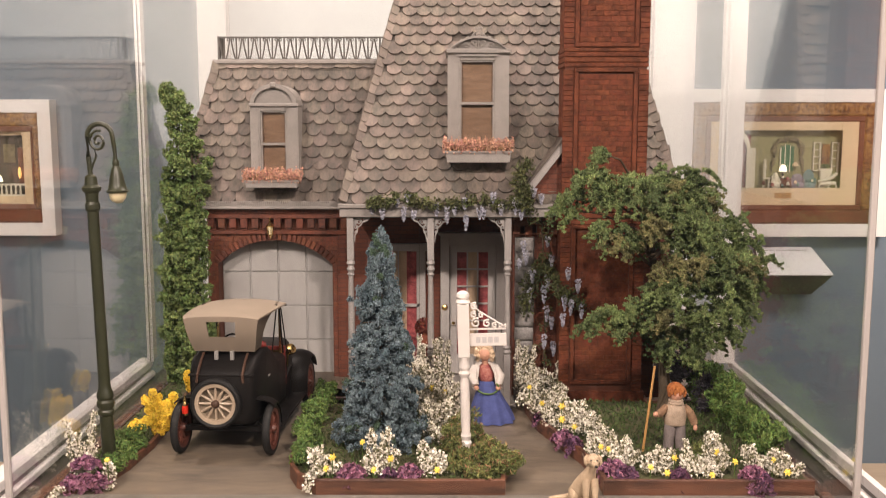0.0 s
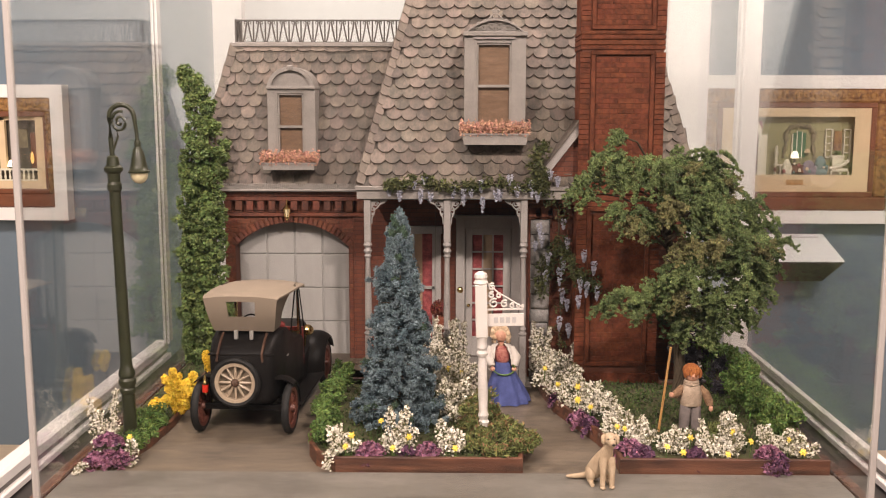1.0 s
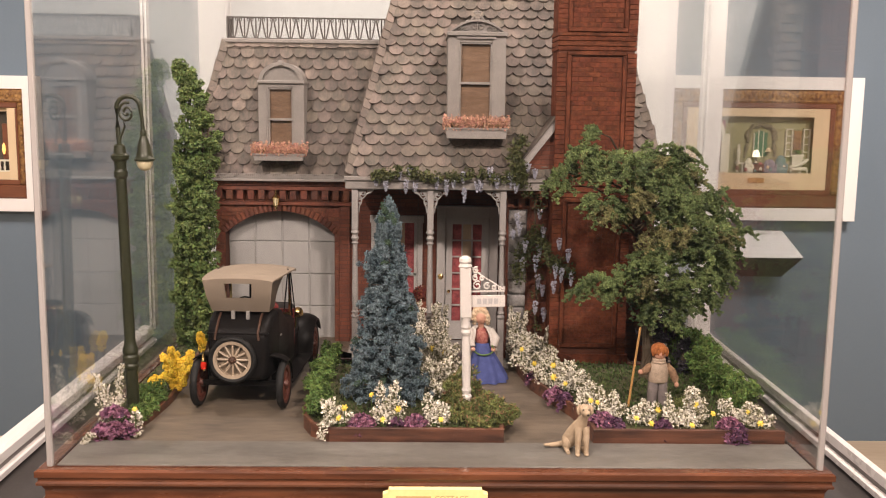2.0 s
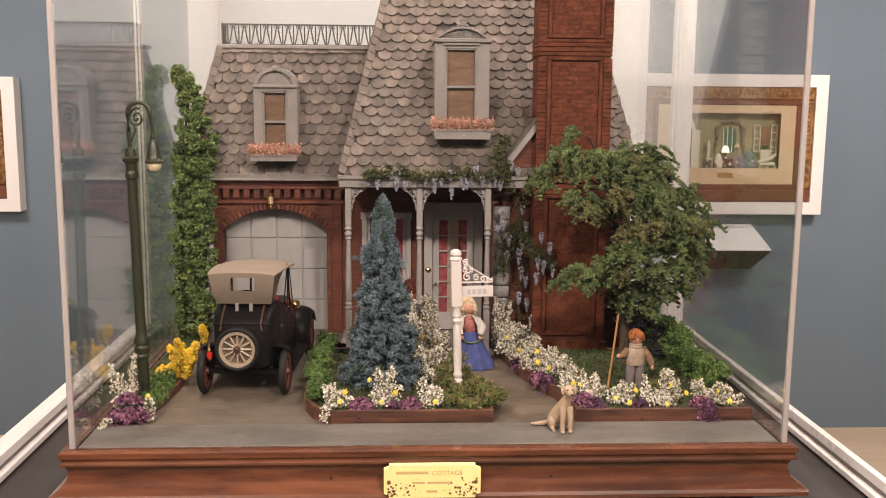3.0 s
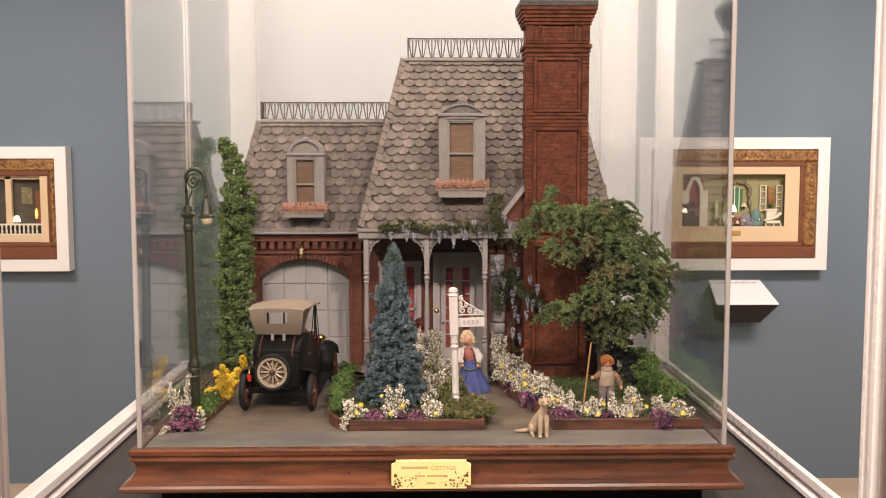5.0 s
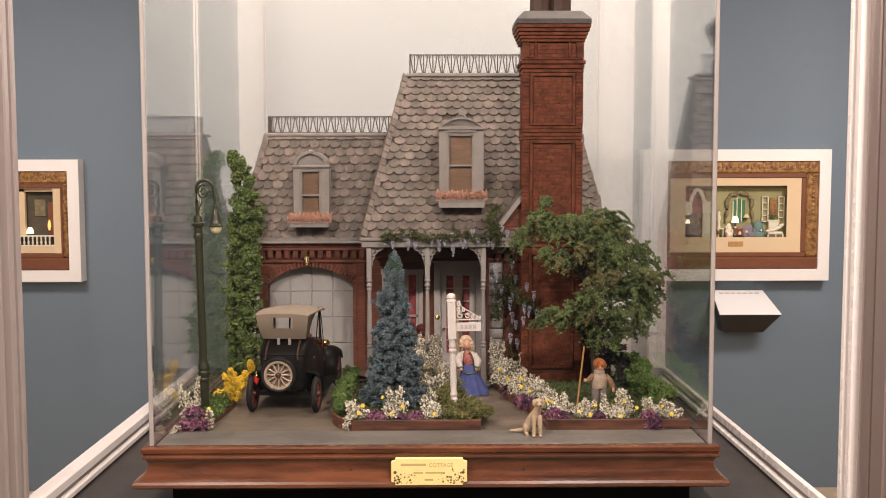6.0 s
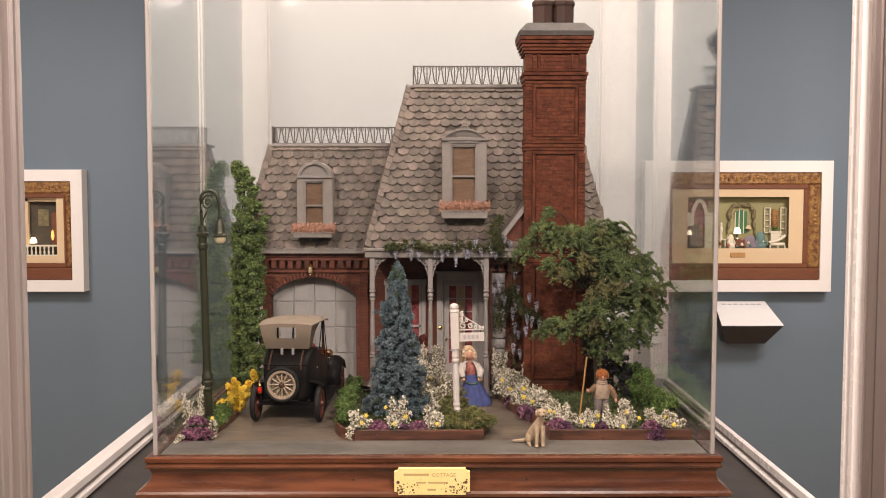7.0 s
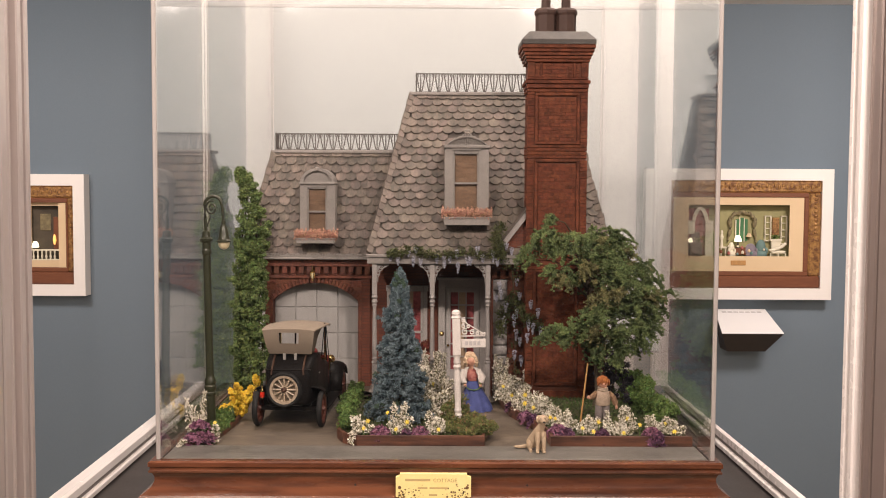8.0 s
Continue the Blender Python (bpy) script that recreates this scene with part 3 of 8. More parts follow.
part("counter_top", boxes((-0.5535, 0.5535, -0.01, 1.097, -0.14, -0.097), bev=0.002), M["counter"], counter)
part("plinth", boxes((-0.5, 0.5, 0.06, 1.05, FLOOR, -0.14)), M["counter"], counter)

# ---- the display case ----
case = thing("display_case", "clear acrylic display case on a mahogany moulded base", "display case", 0, 0.5, -0.095)
profile = [(-0.012, -0.004), (-0.012, 0.005), (-0.001, 0.005), (0.0015, 0.003), (0.0015, -0.003), (-0.001, -0.0045), (-0.001, -0.0075), (0.001, -0.0095), (0.0005, -0.012),
           (-0.0035, -0.0135), (-0.006, -0.019), (-0.0062, -0.025), (-0.003, -0.033), (0.004, -0.039), (0.0105, -0.0425), (0.0125, -0.046), (0.0115, -0.0505), (0.007, -0.0535), (-0.03, -0.0535)]
bm = bmesh.new()
rings = []
for d, z in profile:
    rings.append([bm.verts.new(p) for p in ((-0.415 - d, -d, z), (0.415 + d, -d, z), (0.415 + d, 1.02 + d, z), (-0.415 - d, 1.02 + d, z))])
for a, b in zip(rings, rings[1:]):
    for i in range(4):
        bm.faces.new((a[i], a[(i + 1) % 4], b[(i + 1) % 4], b[i]))
bm.faces.new(rings[0])
bm.faces.new(rings[-1][::-1])
base = part("wooden_base", bm, M["base_wood"], case, "mahogany ogee moulded base with worn edges", smooth=25)
# Near-black block paints in the shade of the gap under the base.
part("plinth_block", boxes((-0.385, 0.385, 0.045, 0.98, -0.097, -0.0535)), M["dark"], case)
for x in (-0.117, 0.133):
    part("peg", cyl(bmesh.new(), (x, 0.0035, -0.03), (x, 0.006, -0.03), 0.0016, seg=8), M["dark"], base)
GH = 0.845
# each sheet: its inner face and its cut edges
for nm, r in (("front_pane", (-0.3993, 0.3993, 0.008, 0.013, 0.005, GH)), ("side_pane", (-0.4053, -0.4003, 0.008, 1.0, 0.005, GH)), ("side_pane", (0.4003, 0.4053, 0.008, 1.0, 0.005, GH)),
              ("back_pane", (-0.3993, 0.3993, 0.994, 0.999, 0.005, GH)), ("top_pane", (-0.4053, 0.4053, 0.008, 1.0, GH + 0.001, GH + 0.006))):
    bm = boxes(r)
    axis = min(range(3), key=lambda k: r[2 * k + 1] - r[2 * k])
    bmesh.ops.delete(bm, geom=[q for q in bm.faces if abs(q.normal[axis]) > 0.9 and abs(q.calc_center_median()[axis] - max(r[2 * axis:2 * axis + 2], key=abs)) < 1e-5], context="FACES_ONLY")
    ob = part(nm, bm, M["back_glass" if nm == "back_pane" else "glass"], case)
    ob.visible_shadow = False
for nm, r in (("front_edge", (-0.4068, -0.4008, 0.0075, 0.0135, 0.005, GH)), ("front_edge", (0.4008, 0.4068, 0.0075, 0.0135, 0.005, GH)),
              ("back_edge", (-0.4063, -0.4003, 0.994, 1.0, 0.005, GH)), ("back_edge", (0.4003, 0.4063, 0.994, 1.0, 0.005, GH)),
              ("top_edge", (-0.4068, 0.4068, 0.005, 0.009, GH, GH + 0.008)), ("top_edge", (-0.4068, 0.4068, 0.998, 1.002, GH, GH + 0.008))):
    part(nm, boxes(r, bev=0.001), M["pane_edge"], case).visible_shadow = False

# brass plate on the base
plaque = part("plaque", slab_xz(bmesh.new(), [(-0.0515, -0.0115), (-0.0522, -0.0148), (-0.0575, -0.0165), (-0.0575, -0.0445), (-0.0522, -0.0462), (-0.0515, -0.0495), (0.0445, -0.0495), (0.0452, -0.0462), (0.0505, -0.0445), (0.0505, -0.0165), (0.0452, -0.0148), (0.0445, -0.0115)], -0.0145, -0.0062), M["brass"], case, "tarnished engraved brass name plate")
for sx in (-0.052, 0.045):
    part("screw", lathe(bmesh.new(), [(0.0024, 0), (0.0022, 0.0008), (0.001, 0.0013)], (sx, -0.0145, -0.031), 10, "Y"), M["brass_spot"], plaque)
rs = random.Random(3)
bm = bmesh.new()
for i in range(150):
    sx = rs.choice((-1, 1))
    x = -0.0035 + sx * (0.05 - abs(rs.gauss(0, 0.017)))
    z = -0.0475 + abs(rs.gauss(0, 0.009))
    if -0.056 < x < 0.049 and z < -0.014:
        cyl(bm, (x, -0.0147, z), (x, -0.0144, z), rs.choice((0.0003, 0.0004, 0.0006, 0.0013)) * rs.uniform(0.8, 1.2), seg=7)
part("tarnish_spot", bm, M["brass_spot"], plaque)["kind"] = "stuff"
bm = boxes(*[(x, x + w, -0.01485, -0.0144, z, z + h) for x, w, z, h in ((-0.044, 0.036, -0.0216, 0.0032), (-0.026, 0.014, -0.0328, 0.0022), (-0.009, 0.026, -0.0328, 0.0022), (-0.010, 0.012, -0.0432, 0.0026))])
part("engraved_bar", bm, M["ink"], plaque)
cu = bpy.data.curves.new("plate_text", "FONT")
cu.body, cu.size, cu.extrude, cu.align_x = "COTTAGE", 0.0074, 0.0002, "LEFT"
tmp = bpy.data.objects.new("plate_text", cu)
scene.collection.objects.link(tmp)
bpy.context.view_layer.update()
tm = bpy.data.meshes.new_from_object(tmp.evaluated_get(bpy.context.evaluated_depsgraph_get()))
bpy.data.objects.remove(tmp)
tm.transform(pose(-0.004, -0.0147, -0.023, 90, 0, 0))
tm.transform(WORLD[plaque].inverted())
tm.materials.clear()
for ob in (plaque, *plaque.children):
    ob.data.transform(Matrix.Translation((0, 0, 0.003)))
tm.transform(Matrix.Translation((0, 0, 0.003)))
tm.materials.append(M["ink"])
lt = new("lettering", tm)
lt.parent = plaque

# ---- ground inside the case ----
solid("pavement", boxes((-0.399, 0.399, 0.014, 0.088, -0.002, 0.0055), bev=0.0005), M["pavement"], kind="structure", label="painted grey miniature pavement", category="pavement")
solid("ground", boxes((-0.399, 0.399, 0.0885, 0.992, -0.002, 0.0035)), M["drive"], kind="structure", label="brown-grey stained board of the miniature drive", category="ground")

# ---- the dollhouse ----
house = thing("dollhouse", "miniature brick cottage with grey fish-scale shingle mansard roofs", "dollhouse", 0.0, 0.72, 0.0035)


def full_brick(paint="brick"):
    bm = bmesh.new()
    x, z, y = 0.0098, 0.00308, 0.0007
    v = [bm.verts.new(p) for p in ((-x, 0, -z), (x, 0, -z), (x, 0, z), (-x, 0, z), (-x + 0.0005, -y, -z + 0.0005), (x - 0.0005, -y, -z + 0.0005), (x - 0.0005, -y, z - 0.0005), (-x + 0.0005, -y, z - 0.0005))]
    bm.faces.new(v[4:])
    for i in range(4):
        bm.faces.new((v[i], v[(i + 1) % 4], v[4 + (i + 1) % 4], v[4 + i]))
    return mesh_of("brick", bm, M[paint])


BRICK = full_brick()
ROW, LONG = 0.0066, 0.0201


def courses(x0, x1, z0, z1, skip=None, off=0):
    """Brick places of a running bond: middle x, middle z, width."""
    out = []
    k = 0
    z = z0 + ROW / 2
    while z + ROW / 2 <= z1 + 1e-6:
        a = x0 - (LONG / 2 if (k + off) % 2 else 0)
        while a < x1 - 1e-6:
            l, r = max(a, x0), min(a + LONG, x1)
            if r - l > 0.003 and not (skip and skip((l + r) / 2, z)):
                out.append(((l + r) / 2, z, r - l))
            a += LONG
        z += ROW
        k += 1
    return out


def arched_courses():
    """Bricks of the garage front, cut off at the opening and at the arch ring."""
    out = []
    k = 0
    z = 0.0
    while z + ROW <= 0.2325:
        mid = z + ROW / 2
        if mid < SPRING + 0.004:
            gap = half + 0.0005
        elif mid < arc_z(acx, 0.0125):
            gap = math.sqrt(max((AR + 0.0125) ** 2 - (mid - acz) ** 2, 0))
            gap = min(gap, half + 0.004)
        else:
            gap = 0
        for a, b in (((GX0, acx - gap), (acx + gap, GX1)) if gap else ((GX0, GX1),)):
            out += courses(a, b, z, z + ROW, off=k)
        z += ROW
        k += 1
    return out


def lay(parent, rows, y, mesh=None):
    for x, z, w in rows:
        m = Matrix.Translation((x, y, z)) @ Matrix.Diagonal((w / LONG, 0.65 + 0.25 * random.uniform(-1, 1), 1.05, 1))
        piece("brick", mesh or BRICK, parent, m)


def joined_bricks(name, parent, spots, paint="brick_joined"):
    """Small bricks past the count, in one mesh. spots: pose, width."""
    bm = bmesh.new()
    for m, w in spots:
        vs = []
        for p in BRICK.vertices:
            vs.append(bm.verts.new(m @ Vector((p.co.x * w / LONG, p.co.y, p.co.z))))
        for q in BRICK.polygons:
            bm.faces.new([vs[i] for i in q.vertices])
    ob = part(name, bm, M[paint], parent)
    ob["kind"] = "stuff"
    return ob


# garage block
GX0, GX1, GY = -0.346, -0.134, 0.562
AX0, AX1, SPRING, APEX = -0.3305, -0.1585, 0.176, 0.213
acx = (AX0 + AX1) / 2
half = (AX1 - AX0) / 2
rise = APEX - SPRING
AR = (half * half + rise * rise) / (2 * rise)
acz = APEX - AR


def arc_z(x, grow=0.0):
    d = (AR + grow) ** 2 - (x - acx) ** 2
    return acz + math.sqrt(max(d, 0))


pts = [(GX0, 0), (AX0, 0), (AX0, SPRING)]
for i in range(1, 16):
    x = AX0 + (AX1 - AX0) * i / 16
    pts.append((x, arc_z(x)))
pts += [(AX1, SPRING), (AX1, 0), (GX1, 0), (GX1, 0.268), (GX0, 0.268)]
garage_wall = part("garage_wall", slab_xz(bmesh.new(), pts, GY, GY + 0.036), M["brick_plain"], house, "red-brown brick garage front with an arched opening")
part("side_wall", boxes((GX0, GX0 + 0.012, GY + 0.036, 0.665, 0, 0.268), (GX0, 0.3235, 0.653, 0.665, 0, 0.28)), M["brick_wall"], house)


lay(garage_wall, arched_courses(), GY)
# arch ring of soldier bricks
bm = bmesh.new()
box(bm, -0.0027, 0.0027, -0.0026, 0.004, 0, 0.0115, bev=0.0005)
SOLDIER = mesh_of("arch_brick", bm, M["brick"])
ang = math.asin(half / AR)
for i in range(27):
    a = -ang + 2 * ang * (i + 0.5) / 27
    m = Matrix.Translation((acx + AR * math.sin(a), GY, acz + AR * math.cos(a))) @ Matrix.Rotation(a, 4, "Y")
    piece("arch_brick", SOLDIER, garage_wall, m)
# jamb reveal pilasters beside the opening
part("pilaster", boxes((GX1 - 0.017, GX1, GY - 0.004, GY, 0, 0.222), bev=0.0006), M["brick_wall"], house)
# brick cornice with hanging dentils
part("cornice", boxes((GX0 - 0.002, GX1 + 0.004, GY - 0.006, GY + 0.01, 0.2225, 0.2285), (GX0 - 0.004, GX1 + 0.006, GY - 0.013, GY + 0.01, 0.247, 0.254), (GX0 - 0.006, GX1 + 0.006, GY - 0.016, GY + 0.01, 0.2545, 0.2615), bev=0.0006), M["brick"], house)
bm = bmesh.new()
box(bm, -0.0052, 0.0052, -0.0115, 0, -0.0068, 0.0075, bev=0.0006)
box(bm, -0.004, 0.004, -0.008, 0, -0.0098, -0.0068)
DENTIL = mesh_of("dentil", bm, M["brick"])
for i in range(13):
    piece("dentil", DENTIL, garage_wall, Matrix.Translation((GX0 + 0.008 + i * 0.0166, GY, 0.2393)))
# garage door of panels
gdoor = part("garage_door", boxes((AX0 - 0.004, AX1 + 0.004, 0.5905, 0.596, 0, 0.214)), M["door_paint"], house, "pale grey panelled garage door")
ncol, nrow = 4, 4
for i in range(ncol):
    for j in range(nrow):
        x0 = AX0 + (AX1 - AX0) * i / ncol + 0.0012
        x1 = AX0 + (AX1 - AX0) * (i + 1) / ncol - 0.0012
        z0 = 0.002 + 0.053 * j + 0.0008
        z1 = 0.002 + 0.053 * (j + 1) - 0.0008
        bm = bmesh.new()
        box(bm, x0, x1, 0.588, 0.591, z0, z1, bev=0.0007)
        part("door_panel", bm, M["door_paint"], gdoor)
part("door_handle", boxes((acx - 0.004, acx + 0.004, 0.5855, 0.5885, 0.06, 0.063), bev=0.0006), M["nickel"], gdoor)

# lantern over the garage
lantern = part("wall_lantern", boxes((-0.2515, -0.2445, 0.5525, GY, 0.247, 0.252), bev=0.0005), M["polished_brass"], house, "small brass wall lantern")
LNX, LNY, LNZ = -0.248, 0.5445, 0.2265
bm = bmesh.new()
lathe(bm, [(0.0006, 0.0185), (0.0016, 0.017), (0.001, 0.0155), (0.0052, 0.011), (0.0064, 0.0095), (0.0048, 0.0085)], (LNX, LNY, LNZ), 6)
lathe(bm, [(0.001, -0.009), (0.0018, -0.0075), (0.0014, -0.006), (0.0034, -0.004), (0.0038, -0.003)], (LNX, LNY, LNZ), 6)
for k in range(6):
    a = math.pi * k / 3
    cyl(bm, (LNX + 0.0034 * math.cos(a), LNY + 0.0034 * math.sin(a), LNZ - 0.003), (LNX + 0.0049 * math.cos(a), LNY + 0.0049 * math.sin(a), LNZ + 0.009), 0.0005, seg=4)
tube(bm, [(LNX, LNY, LNZ + 0.0175), (LNX, LNY + 0.003, LNZ + 0.0225), (LNX, 0.5535, LNZ + 0.0235)], 0.0008, 5)
part("lantern_cage", bm, M["polished_brass"], lantern)
part("lantern_glass", lathe(bmesh.new(), [(0.0028, -0.0028), (0.0042, 0.0085)], (LNX, LNY, LNZ), 6), M["globe"], lantern)

# ---- roofs ----
SW, PITCH = 0.0205, 0.0172


def shingle_shape(wide, long, thick):
    hw = wide / 2
    out = [(-hw, long), (-hw, 0.0078), (-hw * 0.9, 0.0048), (-hw * 0.56, 0.0011), (-hw * 0.34, 0.0), (hw * 0.34, 0.0), (hw * 0.56, 0.0011), (hw * 0.9, 0.0048), (hw, 0.0078), (hw, long)]
    bm = bmesh.new()
    fr = [bm.verts.new((x, -thick * (1.0 if z < 0.01 else 0.35), z)) for x, z in out]
    bk = [bm.verts.new((x, 0, z)) for x, z in out]
    bm.faces.new(fr)
    for i in range(len(out) - 1):
        bm.faces.new((fr[i], fr[i + 1], bk[i + 1], bk[i]))
    return bm


SHINGLES = [mesh_of("shingle", shingle_shape(SW * k, 0.0245, 0.0021), M["shingle"]) for k in (1.005, 1.012, 1.0)]


def slope_frame(y0, z0, y1, z1):
    s = Vector((0, y1 - y0, z1 - z0)).normalized()
    n = Vector((0, -s.z, s.y))
    return s, n, math.hypot(y1 - y0, z1 - z0)


def shingle_roof(parent, left0, left1, right0, right1, y0, z0, y1, z1, skip=None, limit=9.0, seed=1):
    """Rows of single shingles up a sloping face; those above the height limit are joined."""
    rng = random.Random(seed)
    s, n, length = slope_frame(y0, z0, y1, z1)
    turn = Matrix(((1, 0, 0), (0, -n.y, s.y), (0, -n.z, s.z))).to_4x4()
    far = []
    k = 0
    d = -0.003
    while d < length - 0.008:
        f = max(d, 0) / length
        a, b = left0 + (left1 - left0) * f, right0 + (right1 - right0) * f
        first = math.floor((a - 0.3 * SW) / SW)
        for i in range(first, first + int((b - a) / SW) + 4):
            x = (i + (0.5 if k % 2 else 0.0)) * SW + rng.uniform(-0.0003, 0.0003)
            if x - SW / 2 < a - 0.006 or x + SW / 2 > b + 0.007:
                continue
            p = Vector((x, y0, z0)) + s * (d + rng.uniform(-0.001, 0.001)) + n * (0.0032 + 0.0003 * (i % 2))
            if skip and skip(p.x, p.z):
                continue
            tilt = Matrix.Rotation(radians(-5.0 + rng.uniform(-1.4, 1.2)), 4, "X") @ Matrix.Rotation(radians(rng.uniform(-1.8, 1.8)), 4, "Y")
            m = Matrix.Translation(p) @ turn @ tilt @ Matrix.Diagonal((1, 1, min(1.0, (length - d) / 0.0245), 1))
            me = rng.choice(SHINGLES)
            if p.z > limit:
                far.append((m, me))
            else:
                piece("shingle", me, parent, m)
        d += PITCH
        k += 1
    if far:
        bm = bmesh.new()
        for m, me in far:
            vs = [bm.verts.new(m @ v.co) for v in me.vertices]
            for q in me.polygons:
                bm.faces.new([vs[i] for i in q.vertices])
        ob = part("upper_shingles", bm, M["shingle_joined"], parent)
        ob["kind"] = "stuff"


def starter_course(parent, x0, x1, y0, z0, y1, z1):
    """A plain strip of shingle wood under the lowest row."""
    s, n, length = slope_frame(y0, z0, y1, z1)
    bm = bmesh.new()
    ring = [[bm.verts.new(Vector((x, y0, z0)) + s * d + n * h) for d, h in ((-0.001, 0.0002), (-0.001, 0.0018), (0.011, 0.0018), (0.011, 0.0002))] for x in (x0, x1)]
    bm.faces.new(ring[0]), bm.faces.new(ring[1][::-1])
    for i in range(4):
        bm.faces.new((ring[0][i], ring[1][i], ring[1][(i + 1) % 4], ring[0][(i + 1) % 4]))
    part("starter_course", bm, M["shingle_joined"], parent)


def hip_caps(parent, p0, p1, side, seed=5):
    """Small overlapping cap shingles along a hip."""
    rng = random.Random(seed)
    p0, p1 = Vector(p0), Vector(p1)
    d = (p1 - p0)
    cnt = int(d.length / 0.0155)
    bm = bmesh.new()
    w = 0.0058
    out = [(-w, 0.02), (-w, 0.002), (-w * 0.6, 0), (w * 0.7, 0), (w, 0.002), (w, 0.02)]
    fr = [bm.verts.new((x, -0.0018, z)) for x, z in out]
    bk = [bm.verts.new((x, 0.004, z)) for x, z in out]
    bm.faces.new(fr)
    for i in range(len(out)):
        bm.faces.new((fr[i], fr[(i + 1) % len(out)], bk[(i + 1) % len(out)], bk[i]))
    me = mesh_of("hip_shingle", bm, M["hip_cap"])
    z = d.normalized()
    y = Vector((side * 0.28, 1, 0)).normalized()
    x = y.cross(z).normalized()
    y = z.cross(x)
    turn = Matrix((x, y, z)).transposed().to_4x4()
    for i in range(cnt):
        p = p0 + d * (i / cnt) + Vector((0, -0.005, 0.0015))
        m = Matrix.Translation(p) @ turn @ Matrix.Rotation(radians(-5 + rng.uniform(-1.5, 1.5)), 4, "X") @ Matrix.Rotation(radians(rng.uniform(-3, 3)), 4, "Y")
        piece("hip_shingle", me, parent, m)


# garage roof: front slope, hipped side
RG = dict(y0=0.543, z0=0.272, y1=0.603, z1=0.475)
bm = bmesh.new()
va = [bm.verts.new(p) for p in ((-0.384, 0.543, 0.272), (-0.06, 0.543, 0.272), (-0.06, 0.67, 0.272), (-0.384, 0.67, 0.272))]
vb = [bm.verts.new(p) for p in ((-0.3315, 0.603, 0.475), (-0.06, 0.603, 0.475), (-0.06, 0.668, 0.475), (-0.3315, 0.668, 0.475))]
bm.faces.new(va[::-1]), bm.faces.new(vb)
for i in range(4):
    bm.faces.new((va[i], va[(i + 1) % 4], vb[(i + 1) % 4], vb[i]))
groof = part("garage_roof", bm, M["roof_bed"], house, "steep garage roof of weathered fish-scale shingles")
shingle_roof(groof, -0.384, -0.332, -0.1, -0.06, skip=lambda x, z: (-0.262 < x < -0.211 and 0.315 < z < 0.425) or x > -0.118 + 0.231 * (z - 0.28) + 0.02, seed=2, **RG)
starter_course(groof, -0.382, -0.13, **RG)
hip_caps(groof, (-0.3835, 0.545, 0.274), (-0.332, 0.603, 0.475), -1, 3)
# ribbed gutter under the garage roof
bm = bmesh.new()
box(bm, -0.388, -0.127, 0.535, 0.556, 0.262, 0.2655, bev=0.0006)
box(bm, -0.388, -0.127, 0.538, 0.556, 0.2655, 0.2735)
for i in range(86):
    x = -0.387 + i * 0.003
    box(bm, x, x + 0.0015, 0.5365, 0.5385, 0.2657, 0.2732)
part("gutter", bm, M["grey"], house, "grey ribbed gutter")
part("roof_deck", boxes((-0.338, -0.05, 0.597, 0.672, 0.4755, 0.4815), bev=0.0008), M["grey"], groof)

# main roof
RM = dict(y0=0.408, z0=0.281, y1=0.606, z1=0.594)
bm = bmesh.new()
va = [bm.verts.new(p) for p in ((-0.126, 0.408, 0.281), (0.323, 0.408, 0.281), (0.323, 0.67, 0.281), (-0.126, 0.67, 0.281))]
vb = [bm.verts.new(p) for p in ((-0.052, 0.606, 0.594), (0.262, 0.606, 0.594), (0.262, 0.668, 0.594), (-0.052, 0.668, 0.594))]
bm.faces.new(va[::-1]), bm.faces.new(vb)
for i in range(4):
    bm.faces.new((va[i], va[(i + 1) % 4], vb[(i + 1) % 4], vb[i]))
mroof = part("main_roof", bm, M["roof_bed"], house, "tall hipped roof of weathered grey fish-scale shingles")
shingle_roof(mroof, -0.126, -0.052, 0.324, 0.263, skip=lambda x, z: (0.026 < x < 0.086 and 0.355 < z < 0.50) or (0.185 < x < 0.255 and z < 0.55), limit=0.50, seed=4, **RM)
starter_course(mroof, -0.122, 0.16, **RM)
hip_caps(mroof, (-0.125, 0.41, 0.283), (-0.0515, 0.607, 0.595), -1, 6)
hip_caps(mroof, (0.322, 0.41, 0.283), (0.2615, 0.607, 0.595), 1, 8)
part("roof_deck", boxes((-0.056, 0.266, 0.599, 0.672, 0.5945, 0.6005), bev=0.0008), M["grey"], mroof)


